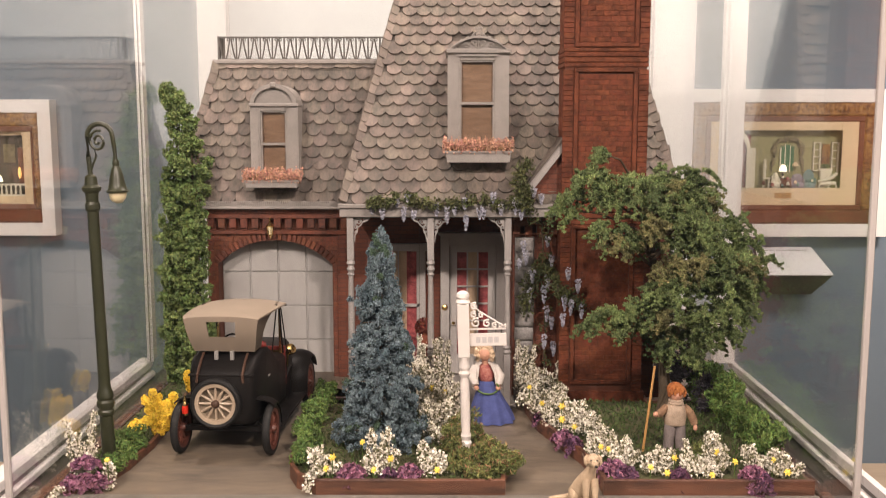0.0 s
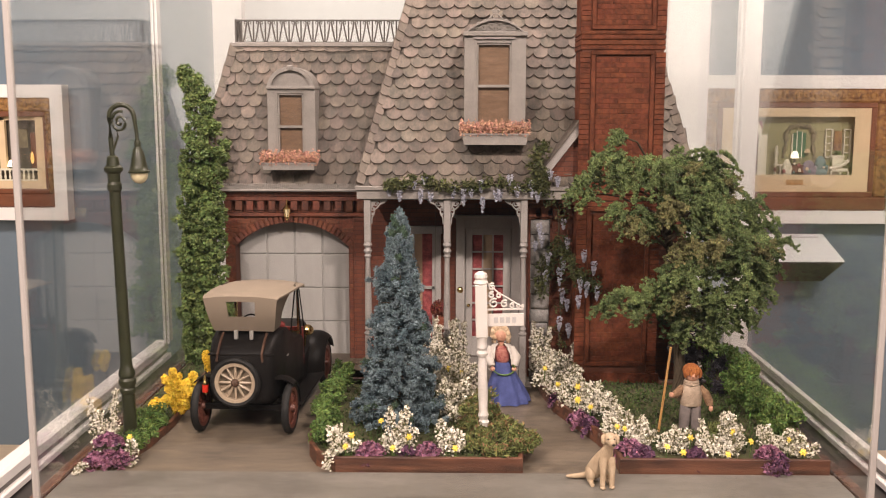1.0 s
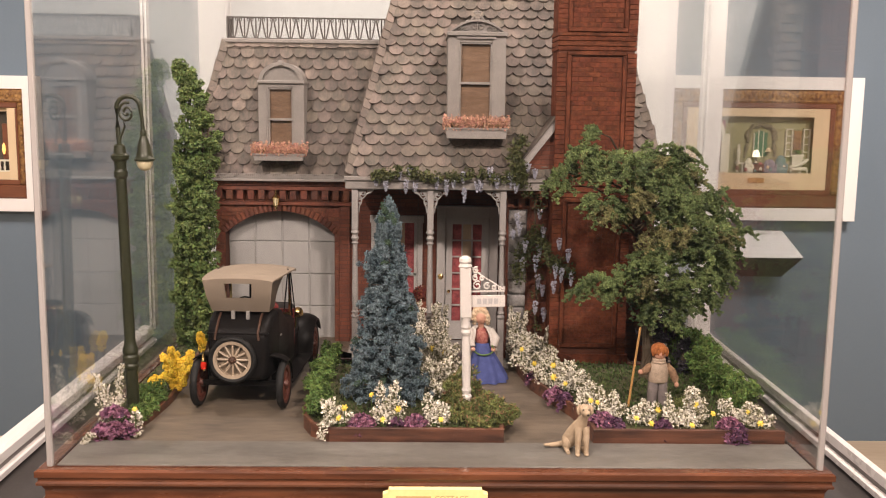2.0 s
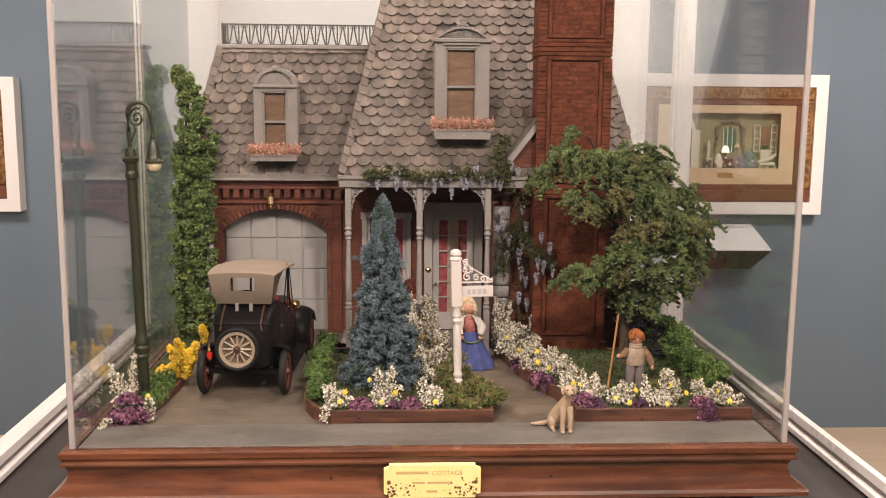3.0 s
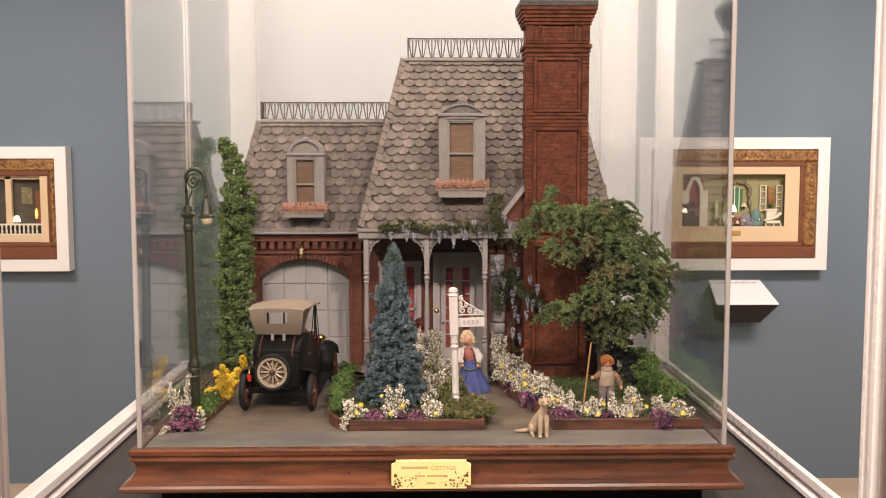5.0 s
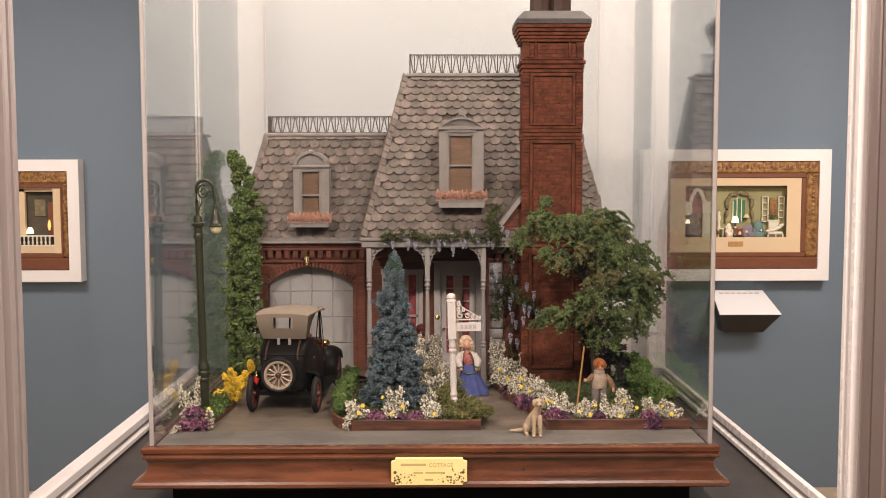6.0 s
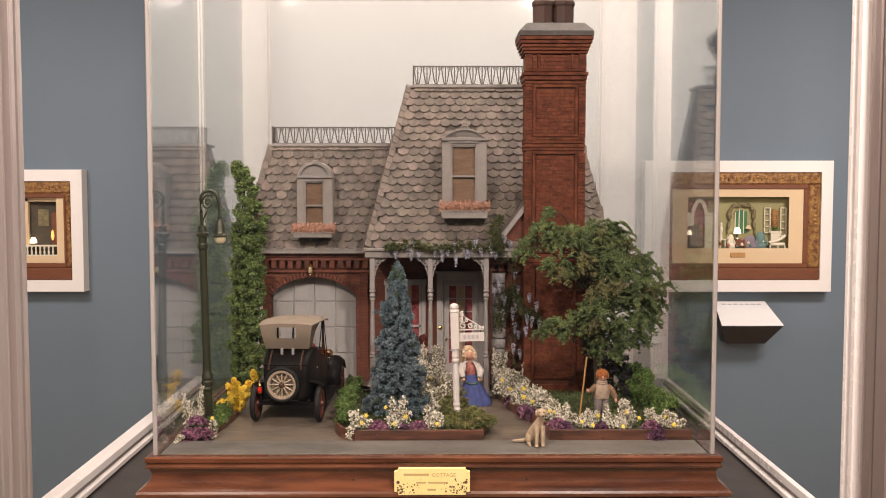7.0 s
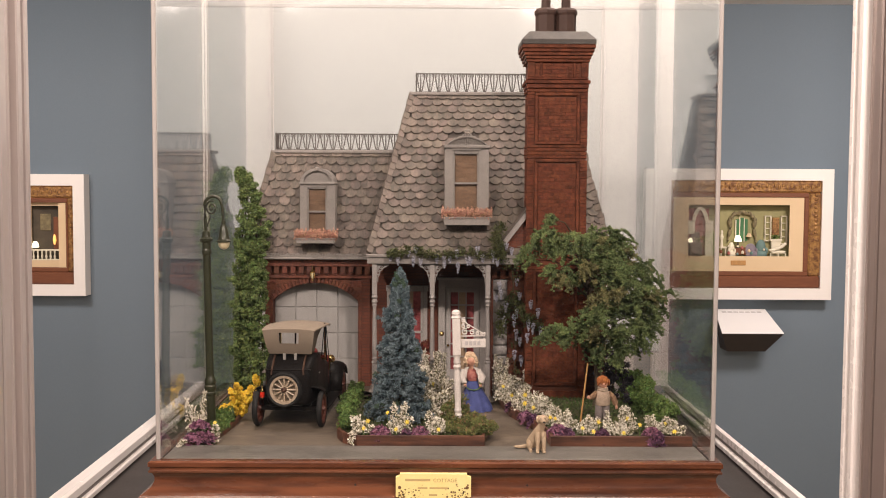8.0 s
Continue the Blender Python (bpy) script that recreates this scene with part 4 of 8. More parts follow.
def railing(name, x0, x1, y0, y1, z0, z1, label):
    """Cast iron cresting: top and bottom bar, posts, curled bars between them, one side returning back."""
    bm = bmesh.new()
    box(bm, x0 - 0.001, x1 + 0.001, y0 - 0.0013, y0 + 0.0013, z1 - 0.0022, z1)
    box(bm, x0, x1, y0 - 0.001, y0 + 0.001, z0, z0 + 0.0015)
    box(bm, x0 - 0.001, x0 + 0.0014, y0, y1, z1 - 0.0022, z1)
    box(bm, x0 - 0.0005, x0 + 0.0011, y0, y1, z0, z0 + 0.0015)
    box(bm, x0 - 0.0012, x0 + 0.0012, y0 - 0.0012, y0 + 0.0012, z0 - 0.003, z1 + 0.001)
    rail = part(name, bm, M["grey_dark"], house, label)
    h = z1 - z0
    bm = bmesh.new()
    cyl(bm, (0, 0, 0), (0, 0, h - 0.001), 0.0012, seg=5)
    for sx in (-1, 1):
        arc = [(sx * (0.0018 + 0.0062 * (k / 7) ** 0.75), 0, h * (0.04 + 0.86 * k / 7)) for k in range(8)]
        tube(bm, arc, 0.0012, 5)
        curl = [(sx * (0.0061 + 0.0021 * math.cos(a)), 0, h * 0.87 + 0.0021 * math.sin(a)) for a in np.linspace(0.2, 4.6, 9)]
        tube(bm, curl, 0.0009, 5)
    unit = mesh_of("baluster", bm, M["grey_dark"])
    cnt = max(1, round((x1 - x0) / 0.0182))
    for i in range(cnt):
        piece("baluster", unit, rail, Matrix.Translation((x0 + (x1 - x0) * (i + 0.5) / cnt, y0, z0)))
    cnt = max(1, round((y1 - y0) / 0.0182))
    for i in range(cnt):
        piece("baluster", unit, rail, Matrix.Translation((x0, y0 + (y1 - y0) * (i + 0.5) / cnt, z0)) @ Matrix.Rotation(radians(90), 4, "Z"))


railing("garage_railing", -0.3295, -0.06, 0.602, 0.64, 0.4815, 0.5155, "grey iron roof railing of curled bars")
railing("roof_railing", -0.0435, 0.255, 0.606, 0.642, 0.6005, 0.639, "grey iron roof railing of curled bars")


def window(parent, x0, x1, y, z0, z1, meet):
    """A sash window: frame, two sashes, blind."""
    t = 0.0035
    win = part("window", boxes((x0 - t, x0, y - 0.002, y + 0.008, z0, z1 + t), (x1, x1 + t, y - 0.002, y + 0.008, z0, z1 + t), (x0, x1, y - 0.002, y + 0.008, z1, z1 + t), bev=0.0005), M["grey"], parent)
    part("sash", boxes((x0, x0 + 0.0022, y, y + 0.005, z0, z1), (x1 - 0.0022, x1, y, y + 0.005, z0, z1), (x0, x1, y - 0.001, y + 0.006, meet - 0.0018, meet + 0.0018), (x0, x1, y, y + 0.005, z1 - 0.002, z1)), M["grey"], win)
    part("blind", boxes((x0, x1, y + 0.0062, y + 0.0075, z0, z1)), M["blind"], win, "brown paper blind")
    p = part("pane", boxes((x0 + 0.001, x1 - 0.001, y + 0.004, y + 0.0046, z0, z1)), M["clear"], win)
    p.visible_shadow = False


def blossom_heap(x0, x1, y0, y1, z0, z1, k, rng):
    c = np.stack([rng.uniform(x0, x1, k), rng.uniform(y0, y1, k), z0 + (z1 - z0) * rng.beta(1.6, 1.8, k)], 1)
    c[:, 2] += 0.002 * np.sin(c[:, 0] * 700)
    return c


def dormer(x0, x1, yf, z0, z1, arch, wx0, wx1, wz0, wz1, meet, bx0, bx1, bz0, bz1, label, rng):
    bm = bmesh.new()
    box(bm, x0, wx0 - 0.003, yf, yf + 0.10, z0, z1)
    box(bm, wx1 + 0.003, x1, yf, yf + 0.10, z0, z1)
    box(bm, wx0 - 0.003, wx1 + 0.003, yf, yf + 0.10, wz1 + 0.003, z1)
    box(bm, wx0 - 0.003, wx1 + 0.003, yf + 0.012, yf + 0.1, z0, wz1 + 0.003)
    cx = (x0 + x1) / 2
    if arch:
        r = (x1 - x0) / 2 - 0.001
        out = [(cx + r * math.cos(a), z1 + r * 0.86 * math.sin(a)) for a in np.linspace(0, math.pi, 17)]
        slab_xz(bm, out, yf + 0.002, yf + 0.1)
        ring = [(cx + r * math.cos(a), z1 + r * 0.86 * math.sin(a)) for a in np.linspace(0, math.pi, 17)]
        ring += [(cx + (r - 0.006) * math.cos(a), z1 + (r - 0.006) * 0.84 * math.sin(a)) for a in np.linspace(math.pi, 0, 17)]
        slab_xz(bm, ring, yf - 0.004, yf + 0.002)
        box(bm, x0 - 0.001, x1 + 0.001, yf - 0.0045, yf + 0.1, z1 - 0.003, z1 + 0.0015, bev=0.0006)
        box(bm, cx - 0.004, cx + 0.004, yf - 0.006, yf, z1 + r * 0.7, z1 + r * 0.92, bev=0.001)
    else:
        hgt = 0.019
        hw = (x1 - x0) / 2
        bow = lambda w, h: [(cx + w * math.cos(a), z1 + h * math.sin(a) ** 1.9) for a in np.linspace(0, math.pi, 21)]
        slab_xz(bm, bow(hw * 0.97, hgt), yf + 0.004, yf + 0.1)
        slab_xz(bm, bow(hw * 1.0, hgt + 0.001) + bow(hw * 0.95, hgt - 0.002)[::-1], yf - 0.003, yf + 0.004)
        box(bm, x0 - 0.0018, x1 + 0.0018, yf - 0.006, yf + 0.1, z1 - 0.003, z1 + 0.0025, bev=0.0006)
        box(bm, wx0 - 0.005, wx1 + 0.005, yf - 0.003, yf, wz1 + 0.005, wz1 + 0.0085)
    dm = part("dormer", bm, M["grey"], house, label)
    if not arch:
        bm = bmesh.new()
        for sx in (-1, 1):
            for dx, dz, r in ((0.0055, 0.0075, 0.0042), (0.0165, 0.0048, 0.0036), (0.0048, 0.0175, 0.0036), (0.0135, 0.0135, 0.003), (0.0245, 0.0042, 0.003), (0.031, 0.0022, 0.0018), (0.022, 0.0105, 0.0024), (0.003, 0.0265, 0.0022)):
                tube(bm, [(cx + sx * (dx + r * math.cos(a) * (1 - a / 11)), yf + 0.001, z1 + 0.0025 + dz + r * math.sin(a) * (1 - a / 11)) for a in np.linspace(0, 7.5, 16)], 0.0009, 5)
            tube(bm, [(cx + sx * 0.0005, yf + 0.001, z1 + 0.003), (cx + sx * 0.009, yf + 0.001, z1 + 0.012), (cx + sx * 0.0105, yf + 0.001, z1 + 0.0185), (cx + sx * 0.0015, yf - 0.001, z1 + 0.026)], 0.0008, 5)
        cyl(bm, (cx, yf, z1), (cx, yf - 0.001, z1 + 0.0325), 0.0012, 0.0005, 6)
        part("scroll_ornament", bm, M["grey"], dm)
    window(dm, wx0, wx1, yf + 0.003, wz0, wz1, meet)
    bm = bmesh.new()
    slab_xz(bm, [(bx0, bz1), (bx0 + 0.002, bz0), (bx1 - 0.002, bz0), (bx1, bz1)], yf - 0.026, yf - 0.001)
    box(bm, bx0 - 0.001, bx1 + 0.001, yf - 0.0275, yf - 0.001, bz1 - 0.0025, bz1)
    fb = part("flower_box", bm, M["grey"], house, "grey wooden window box")
    c = blossom_heap(bx0 - 0.004, bx1 + 0.004, yf - 0.03, yf - 0.002, bz1 - 0.004, bz1 + 0.0175, 1900, rng)
    leaf_part("blossoms", c, 0.0029, M["coral"], fb, rng, "dried coral-pink blossoms", aspect=0.8)
    leaf_part("stems", blossom_heap(bx0, bx1, yf - 0.026, yf - 0.002, bz1 - 0.003, bz1 + 0.006, 200, rng), 0.005, M["shrub_red"], fb, rng)


dormer(-0.271, -0.2015, 0.533, 0.30, 0.414, True, -0.2565, -0.219, 0.316, 0.4045, 0.357, -0.276, -0.199, 0.2955, 0.306, "grey arched dormer with a sash window", RNG)
dormer(0.0145, 0.0965, 0.43, 0.34, 0.482, False, 0.031, 0.077, 0.352, 0.47, 0.4135, 0.012, 0.0985, 0.336, 0.351, "tall grey dormer with a scrolled pediment", RNG)

# ---- porch ----
part("porch_floor", boxes((-0.132, 0.108, 0.402, 0.565, 0, 0.006), bev=0.0006), M["grey"], house)
part("porch_ceiling", boxes((-0.126, 0.106, 0.412, 0.57, 0.262, 0.266)), M["soffit"], house)
part("fascia", boxes((-0.129, 0.152, 0.4035, 0.4125, 0.2635, 0.2755), (-0.131, 0.154, 0.4, 0.4155, 0.2755, 0.281), (-0.129, -0.122, 0.4125, 0.56, 0.2635, 0.28), bev=0.0006), M["grey"], house)
pw = part("porch_wall", boxes((-0.134, 0.105, 0.566, 0.58, 0, 0.275)), M["brick_wall"], house)


def porch_post(x):
    """Turned porch post with square ends and two fretwork brackets."""
    bm = bmesh.new()
    y = 0.412
    box(bm, x - 0.0046, x + 0.0046, y - 0.0046, y + 0.0046, 0.205, 0.263, bev=0.0006)
    box(bm, x - 0.0046, x + 0.0046, y - 0.0046, y + 0.0046, 0.006, 0.075, bev=0.0006)
    lathe(bm, [(0.0042, 0.075), (0.006, 0.0785), (0.0036, 0.082), (0.0054, 0.0845), (0.0038, 0.088), (0.0046, 0.1), (0.0044, 0.13), (0.0034, 0.178), (0.0034, 0.183), (0.0052, 0.1855), (0.0034, 0.188), (0.0058, 0.1925), (0.0036, 0.197), (0.006, 0.2005), (0.0044, 0.205)], (x, y, 0), 12)
    post = part("porch_post", bm, M["post_grey"], house, "grey turned wooden porch post")
    for sx in (-1, 1):
        if (sx < 0 and x < -0.1) or (sx > 0 and x > 0.09):
            continue
        bm = bmesh.new()
        edge = [(0.0262, 0.2618), (0.0215, 0.2575), (0.0165, 0.2558), (0.0135, 0.2515), (0.0095, 0.2485), (0.0088, 0.2425), (0.0062, 0.2385), (0.0052, 0.229)]
        tube(bm, [(x + sx * u, y, w) for u, w in edge], 0.0011, 6)
        box(bm, *sorted((x + sx * 0.004, x + sx * 0.0262)), y - 0.001, y + 0.001, 0.2605, 0.263)
        for ox, oz, r in ((0.0118, 0.2562, 0.0038), (0.0195, 0.2588, 0.0022), (0.0072, 0.2492, 0.0026), (0.0066, 0.2425, 0.0015)):
            tube(bm, [(x + sx * (ox + r * (1 - a / 11) * math.cos(a)), y, oz + r * (1 - a / 11) * math.sin(a)) for a in np.linspace(0, 7.5, 14)], 0.0009, 5)
        slab_xz(bm, [(x + sx * 0.0045, 0.2612), (x + sx * 0.013, 0.2612), (x + sx * 0.009, 0.2545), (x + sx * 0.0062, 0.2515), (x + sx * 0.0045, 0.2445)], y - 0.0004, y + 0.0004)
        part("bracket", bm, M["post_grey"], post)


for x in (-0.1155, -0.008, 0.0955):
    porch_post(x)

# front door
door = part("front_door", boxes((0.018, 0.029, 0.561, 0.566, 0.008, 0.205), (0.0755, 0.087, 0.561, 0.566, 0.008, 0.205), (0.029, 0.0755, 0.561, 0.566, 0.195, 0.205), (0.029, 0.0755, 0.561, 0.566, 0.008, 0.038), bev=0.0005), M["door_grey_lit"], house, "grey front door with small glazed panes")
part("door_frame", boxes((0.004, 0.0175, 0.555, 0.5665, 0.006, 0.221), (0.0875, 0.1015, 0.555, 0.5665, 0.006, 0.221), (0.0175, 0.0875, 0.555, 0.5665, 0.2055, 0.221), (0.001, 0.1035, 0.553, 0.5665, 0.221, 0.225), bev=0.0006), M["door_grey_lit"], door)
bm = boxes(*[(0.029 + 0.0155 * i - 0.0012, 0.029 + 0.0155 * i + 0.0012, 0.5615, 0.565, 0.038, 0.195) for i in (1, 2)], *[(0.029, 0.0755, 0.5615, 0.565, 0.038 + 0.0262 * j - 0.0011, 0.038 + 0.0262 * j + 0.0011) for j in range(1, 6)])
part("glazing_bar", bm, M["door_grey_lit"], door)
part("curtain", boxes((0.029, 0.0435, 0.5652, 0.5658, 0.038, 0.195), (0.061, 0.0755, 0.5652, 0.5658, 0.038, 0.195)), M["curtain_red"], door, "dark red lace curtain")
part("inner_curtain", boxes((0.0436, 0.0609, 0.5654, 0.5659, 0.038, 0.195)), M["curtain_cream"], door)
part("door_knob", lathe(bmesh.new(), [(0.0012, 0), (0.0012, 0.003), (0.0026, 0.0045), (0.0026, 0.006), (0.001, 0.0072)], (0.0235, 0.5602, 0.088), 10, "Y"), M["polished_brass"], door)
bell = part("wall_bell", lathe(bmesh.new(), [(0.0045, 0), (0.0048, 0.001), (0.0032, 0.0022), (0.001, 0.003)], (0.0105, 0.555, 0.112), 12, "Y"), M["polished_brass"], house, "round brass bell plate beside the door")
# porch window
pwin = part("porch_window", boxes((-0.1, -0.091, 0.557, 0.566, 0.03, 0.205), (-0.028, -0.0185, 0.557, 0.566, 0.03, 0.205), (-0.102, -0.0165, 0.556, 0.566, 0.197, 0.208), (-0.102, -0.0165, 0.556, 0.566, 0.025, 0.032), bev=0.0006), M["door_grey_lit"], house, "tall porch window with red lace curtains")
part("window_sash", boxes((-0.091, -0.028, 0.5605, 0.565, 0.112, 0.116), (-0.0605, -0.0585, 0.5605, 0.565, 0.032, 0.197), (-0.091, -0.087, 0.5605, 0.565, 0.032, 0.197), (-0.032, -0.028, 0.5605, 0.565, 0.032, 0.197)), M["door_grey_lit"], pwin)
part("curtain", boxes((-0.091, -0.066, 0.5652, 0.5658, 0.032, 0.197), (-0.047, -0.028, 0.5652, 0.5658, 0.032, 0.197)), M["curtain_red"], pwin)
part("inner_curtain", boxes((-0.066, -0.047, 0.5654, 0.5659, 0.032, 0.197)), M["curtain_cream"], pwin)

# right wing: brick wall, stone quoins, small gable
wing = part("wing_wall", boxes((0.1055, 0.3235, 0.452, 0.464, 0, 0.236), (0.1055, 0.117, 0.464, 0.566, 0, 0.262), (0.3115, 0.3235, 0.464, 0.653, 0, 0.28)), M["brick_wall"], house, "red brick wall of the projecting wing")
lay(wing, courses(0.138, 0.166, 0.0, 0.232), 0.452)
rs = random.Random(11)
part("quoin_bed", boxes((0.109, 0.1345, 0.4475, 0.456, 0.004, 0.232)), M["slab"], wing)
zq = 0.004
for i in range(11):
    hq = rs.uniform(0.0185, 0.0222)
    z0, z1 = zq, min(zq + hq, 0.232)
    zq = z1 + 0.0004
    if z1 - z0 < 0.008:
        break
    x0, x1 = 0.1085 - rs.uniform(-0.001, 0.0015), 0.1335 + rs.uniform(-0.0015, 0.0025)
    bm = bmesh.new()
    box(bm, x0, x1, 0.4405, 0.4505, z0, z1)
    bmesh.ops.subdivide_edges(bm, edges=bm.edges[:], cuts=4, use_grid_fill=True)
    cx, cz, ax, az = (x0 + x1) / 2, (z0 + z1) / 2, (x1 - x0) / 2, (z1 - z0) / 2
    for v in bm.verts:
        u, w = (v.co.x - cx) / ax, (v.co.z - cz) / az
        edge = max(abs(u), abs(w))
        front = (0.4505 - v.co.y) / 0.01
        v.co.y += front * (0.0045 * edge ** 4 + rs.uniform(-0.0012, 0.0012))
        v.co.x -= ax * u * 0.09 * front * abs(w) ** 2
        v.co.z -= az * w * 0.09 * front * abs(u) ** 2
    part("stone", bm, M["stone"], wing, smooth=60)
part("cornice", boxes((0.103, 0.17, 0.447, 0.456, 0.2345, 0.238), (0.101, 0.17, 0.438, 0.456, 0.2485, 0.254), (0.101, 0.17, 0.434, 0.456, 0.2545, 0.2605), bev=0.0006), M["brick"], house)
for i in range(4):
    piece("dentil", DENTIL, wing, Matrix.Translation((0.109 + i * 0.0166, 0.452, 0.2425)))
GPX, GPZ, GLX, GLZ = 0.2185, 0.433, 0.1025, 0.282
bm = slab_xz(bmesh.new(), [(GLX + 0.006, 0.279), (0.27, 0.279), (0.27, 0.36), (GPX, GPZ - 0.012)], 0.412, 0.45)
gable = part("gable", bm, M["brick_wall"], house, "small brick gable with grey rake boards")
for sx in (-1,):
    bm = bmesh.new()
    ex = GPX + sx * (GPX - GLX)
    slab_xz(bm, [(ex, GLZ), (GPX, GPZ), (GPX, GPZ - 0.015), (ex - sx * 0.010, GLZ - 0.002)], 0.402, 0.416)
    part("rake_board", bm, M["post_grey"], gable)
    bm = bmesh.new()
    slab_xz(bm, [(ex + sx * 0.003, GLZ), (GPX, GPZ + 0.004), (GPX, GPZ), (ex, GLZ)], 0.4, 0.56)
    part("gable_roof", bm, M["shingle_joined"], gable)

# ---- chimney ----
CX0, CX1, CY = 0.1635, 0.2745, 0.392
ch = part("chimney", boxes((CX0 + 0.003, CX1 - 0.003, CY, 0.46, 0, 0.64)), M["brick_plain"], house, "tall red-brown brick chimney with recessed panels")


PANEL_BRICK = full_brick("chimney_brick")


def chimney_panel(z0, z1, lo=0.0, border=0.012):
    """A recessed brick panel in a raised border."""
    x0, x1 = CX0 + 0.0145 - lo, CX1 - 0.0145 + lo
    f = boxes((x0, x1, CY - 0.0045, CY, z1 - border * 0.45, z1), (x0, x1, CY - 0.0045, CY, z0, z0 + border * 0.45), (x0, x0 + 0.0055, CY - 0.0045, CY, z0 + border * 0.45, z1 - border * 0.45), (x1 - 0.0055, x1, CY - 0.0045, CY, z0 + border * 0.45, z1 - border * 0.45), bev=0.0006)
    part("panel_border", f, M["chimney_joined"], ch)
    return courses(x0 + 0.006, x1 - 0.006, z0 + border * 0.5, z1 - border * 0.5)


lay(ch, chimney_panel(0.4845, 0.5785), CY, PANEL_BRICK)
lay(ch, chimney_panel(0.272, 0.458), CY, PANEL_BRICK)
low = chimney_panel(0.04, 0.255)
joined_bricks("lower_bricks", ch, [(Matrix.Translation((x, CY, z)) @ Matrix.Diagonal((1, 0.45, 1.06, 1)), w) for x, z, w in low], "chimney_joined")
# corner pilasters of header bricks
spots = []
for xa in (CX0, CX1 - 0.0135):
    k = 0
    z = 0.03
    while z < 0.588:
        if not 0.4575 < z < 0.4845:
            spots.append((Matrix.Translation((xa + 0.00675, CY, z)) @ Matrix.Diagonal((1, 2.0, 1.1, 1)), 0.0135))
        z += ROW
joined_bricks("pilaster_bricks", ch, spots, "chimney_joined")
for sx, xa in ((-1, CX0 + 0.003), (1, CX1 - 0.003)):
    spots = []
    for i in range(84):
        for j in range(3):
            spots.append((Matrix.Translation((xa, CY + 0.012 + j * 0.0205 + (0.004 if i % 2 else 0), 0.03 + i * ROW)) @ Matrix.Rotation(radians(90 * sx), 4, "Z") @ Matrix.Diagonal((1, 0.7, 1.08, 1)), 0.02))
    joined_bricks("side_bricks", ch, spots, "chimney_joined")
bands = [(0.0, 0.03, 0.004, 0.004), (0.2555, 0.262, 0.0035, 0.002), (0.2635, 0.2705, 0.0025, 0.002), (0.459, 0.4647, 0.0018, -0.001), (0.4652, 0.4717, 0.0026, -0.001), (0.4722, 0.478, 0.0036, -0.001), (0.4785, 0.4838, 0.002, -0.001), (0.5795, 0.585, 0.003, 0.0), (0.5865, 0.5935, 0.005, 0.001), (0.5945, 0.601, 0.0075, 0.0035), (0.602, 0.606, 0.0045, 0.0)]
bands += [(0.6335, 0.638, 0.0065, 0.002), (0.639, 0.644, 0.0085, 0.004), (0.645, 0.65, 0.011, 0.0065), (0.651, 0.6565, 0.0135, 0.009), (0.6575, 0.664, 0.0155, 0.011)]
for z0, z1, o, ox in bands:
    part("brick_band", boxes((CX0 - ox, CX1 + ox, CY - o, 0.46 + ox, z0, z1), bev=0.0008), M["chimney_brick"], ch)
for x0, x1 in ((CX0, CX0 + 0.0135), (CX0 + 0.0225, CX0 + 0.0275), (CX1 - 0.0275, CX1 - 0.0225), (CX1 - 0.0135, CX1)):
    part("frieze_block", boxes((x0, x1, CY - 0.004, CY, 0.6065, 0.633), bev=0.0006), M["chimney_brick"], ch)
joined_bricks("frieze_bricks", ch, [(Matrix.Translation((x, CY, z)), w) for x, z, w in courses(CX0 + 0.014, CX1 - 0.014, 0.6065, 0.633)], "chimney_joined")
bm = bmesh.new()
ra = [bm.verts.new(p) for p in ((CX0 - 0.0115, CY - 0.0165, 0.6645), (CX1 + 0.0115, CY - 0.0165, 0.6645), (CX1 + 0.0115, 0.473, 0.6645), (CX0 - 0.0115, 0.473, 0.6645))]
rb = [bm.verts.new(p.co + Vector((0, 0, 0.0085))) for p in ra]
rc = [bm.verts.new(p) for p in ((CX0 + 0.004, CY + 0.002, 0.6895), (CX1 - 0.003, CY + 0.002, 0.6895), (CX1 - 0.003, 0.455, 0.6895), (CX0 + 0.004, 0.455, 0.6895))]
bm.faces.new(ra[::-1]), bm.faces.new(rc)
for a, b in ((ra, rb), (rb, rc)):
    for i in range(4):
        bm.faces.new((a[i], a[(i + 1) % 4], b[(i + 1) % 4], b[i]))
part("chimney_cap", bm, M["slab"], ch, "grey slate chimney cap")
for cx in (0.1995, 0.2365):
    bm = lathe(bmesh.new(), [(0.019, 0.689), (0.0192, 0.722), (0.0215, 0.726), (0.0215, 0.731), (0.0185, 0.735), (0.0085, 0.736), (0.0085, 0.775), (0.0095, 0.776), (0.0095, 0.782)], (cx, 0.425, 0), 8)
    part("chimney_pot", bm, M["flue"], ch, "dark octagonal clay chimney pot")

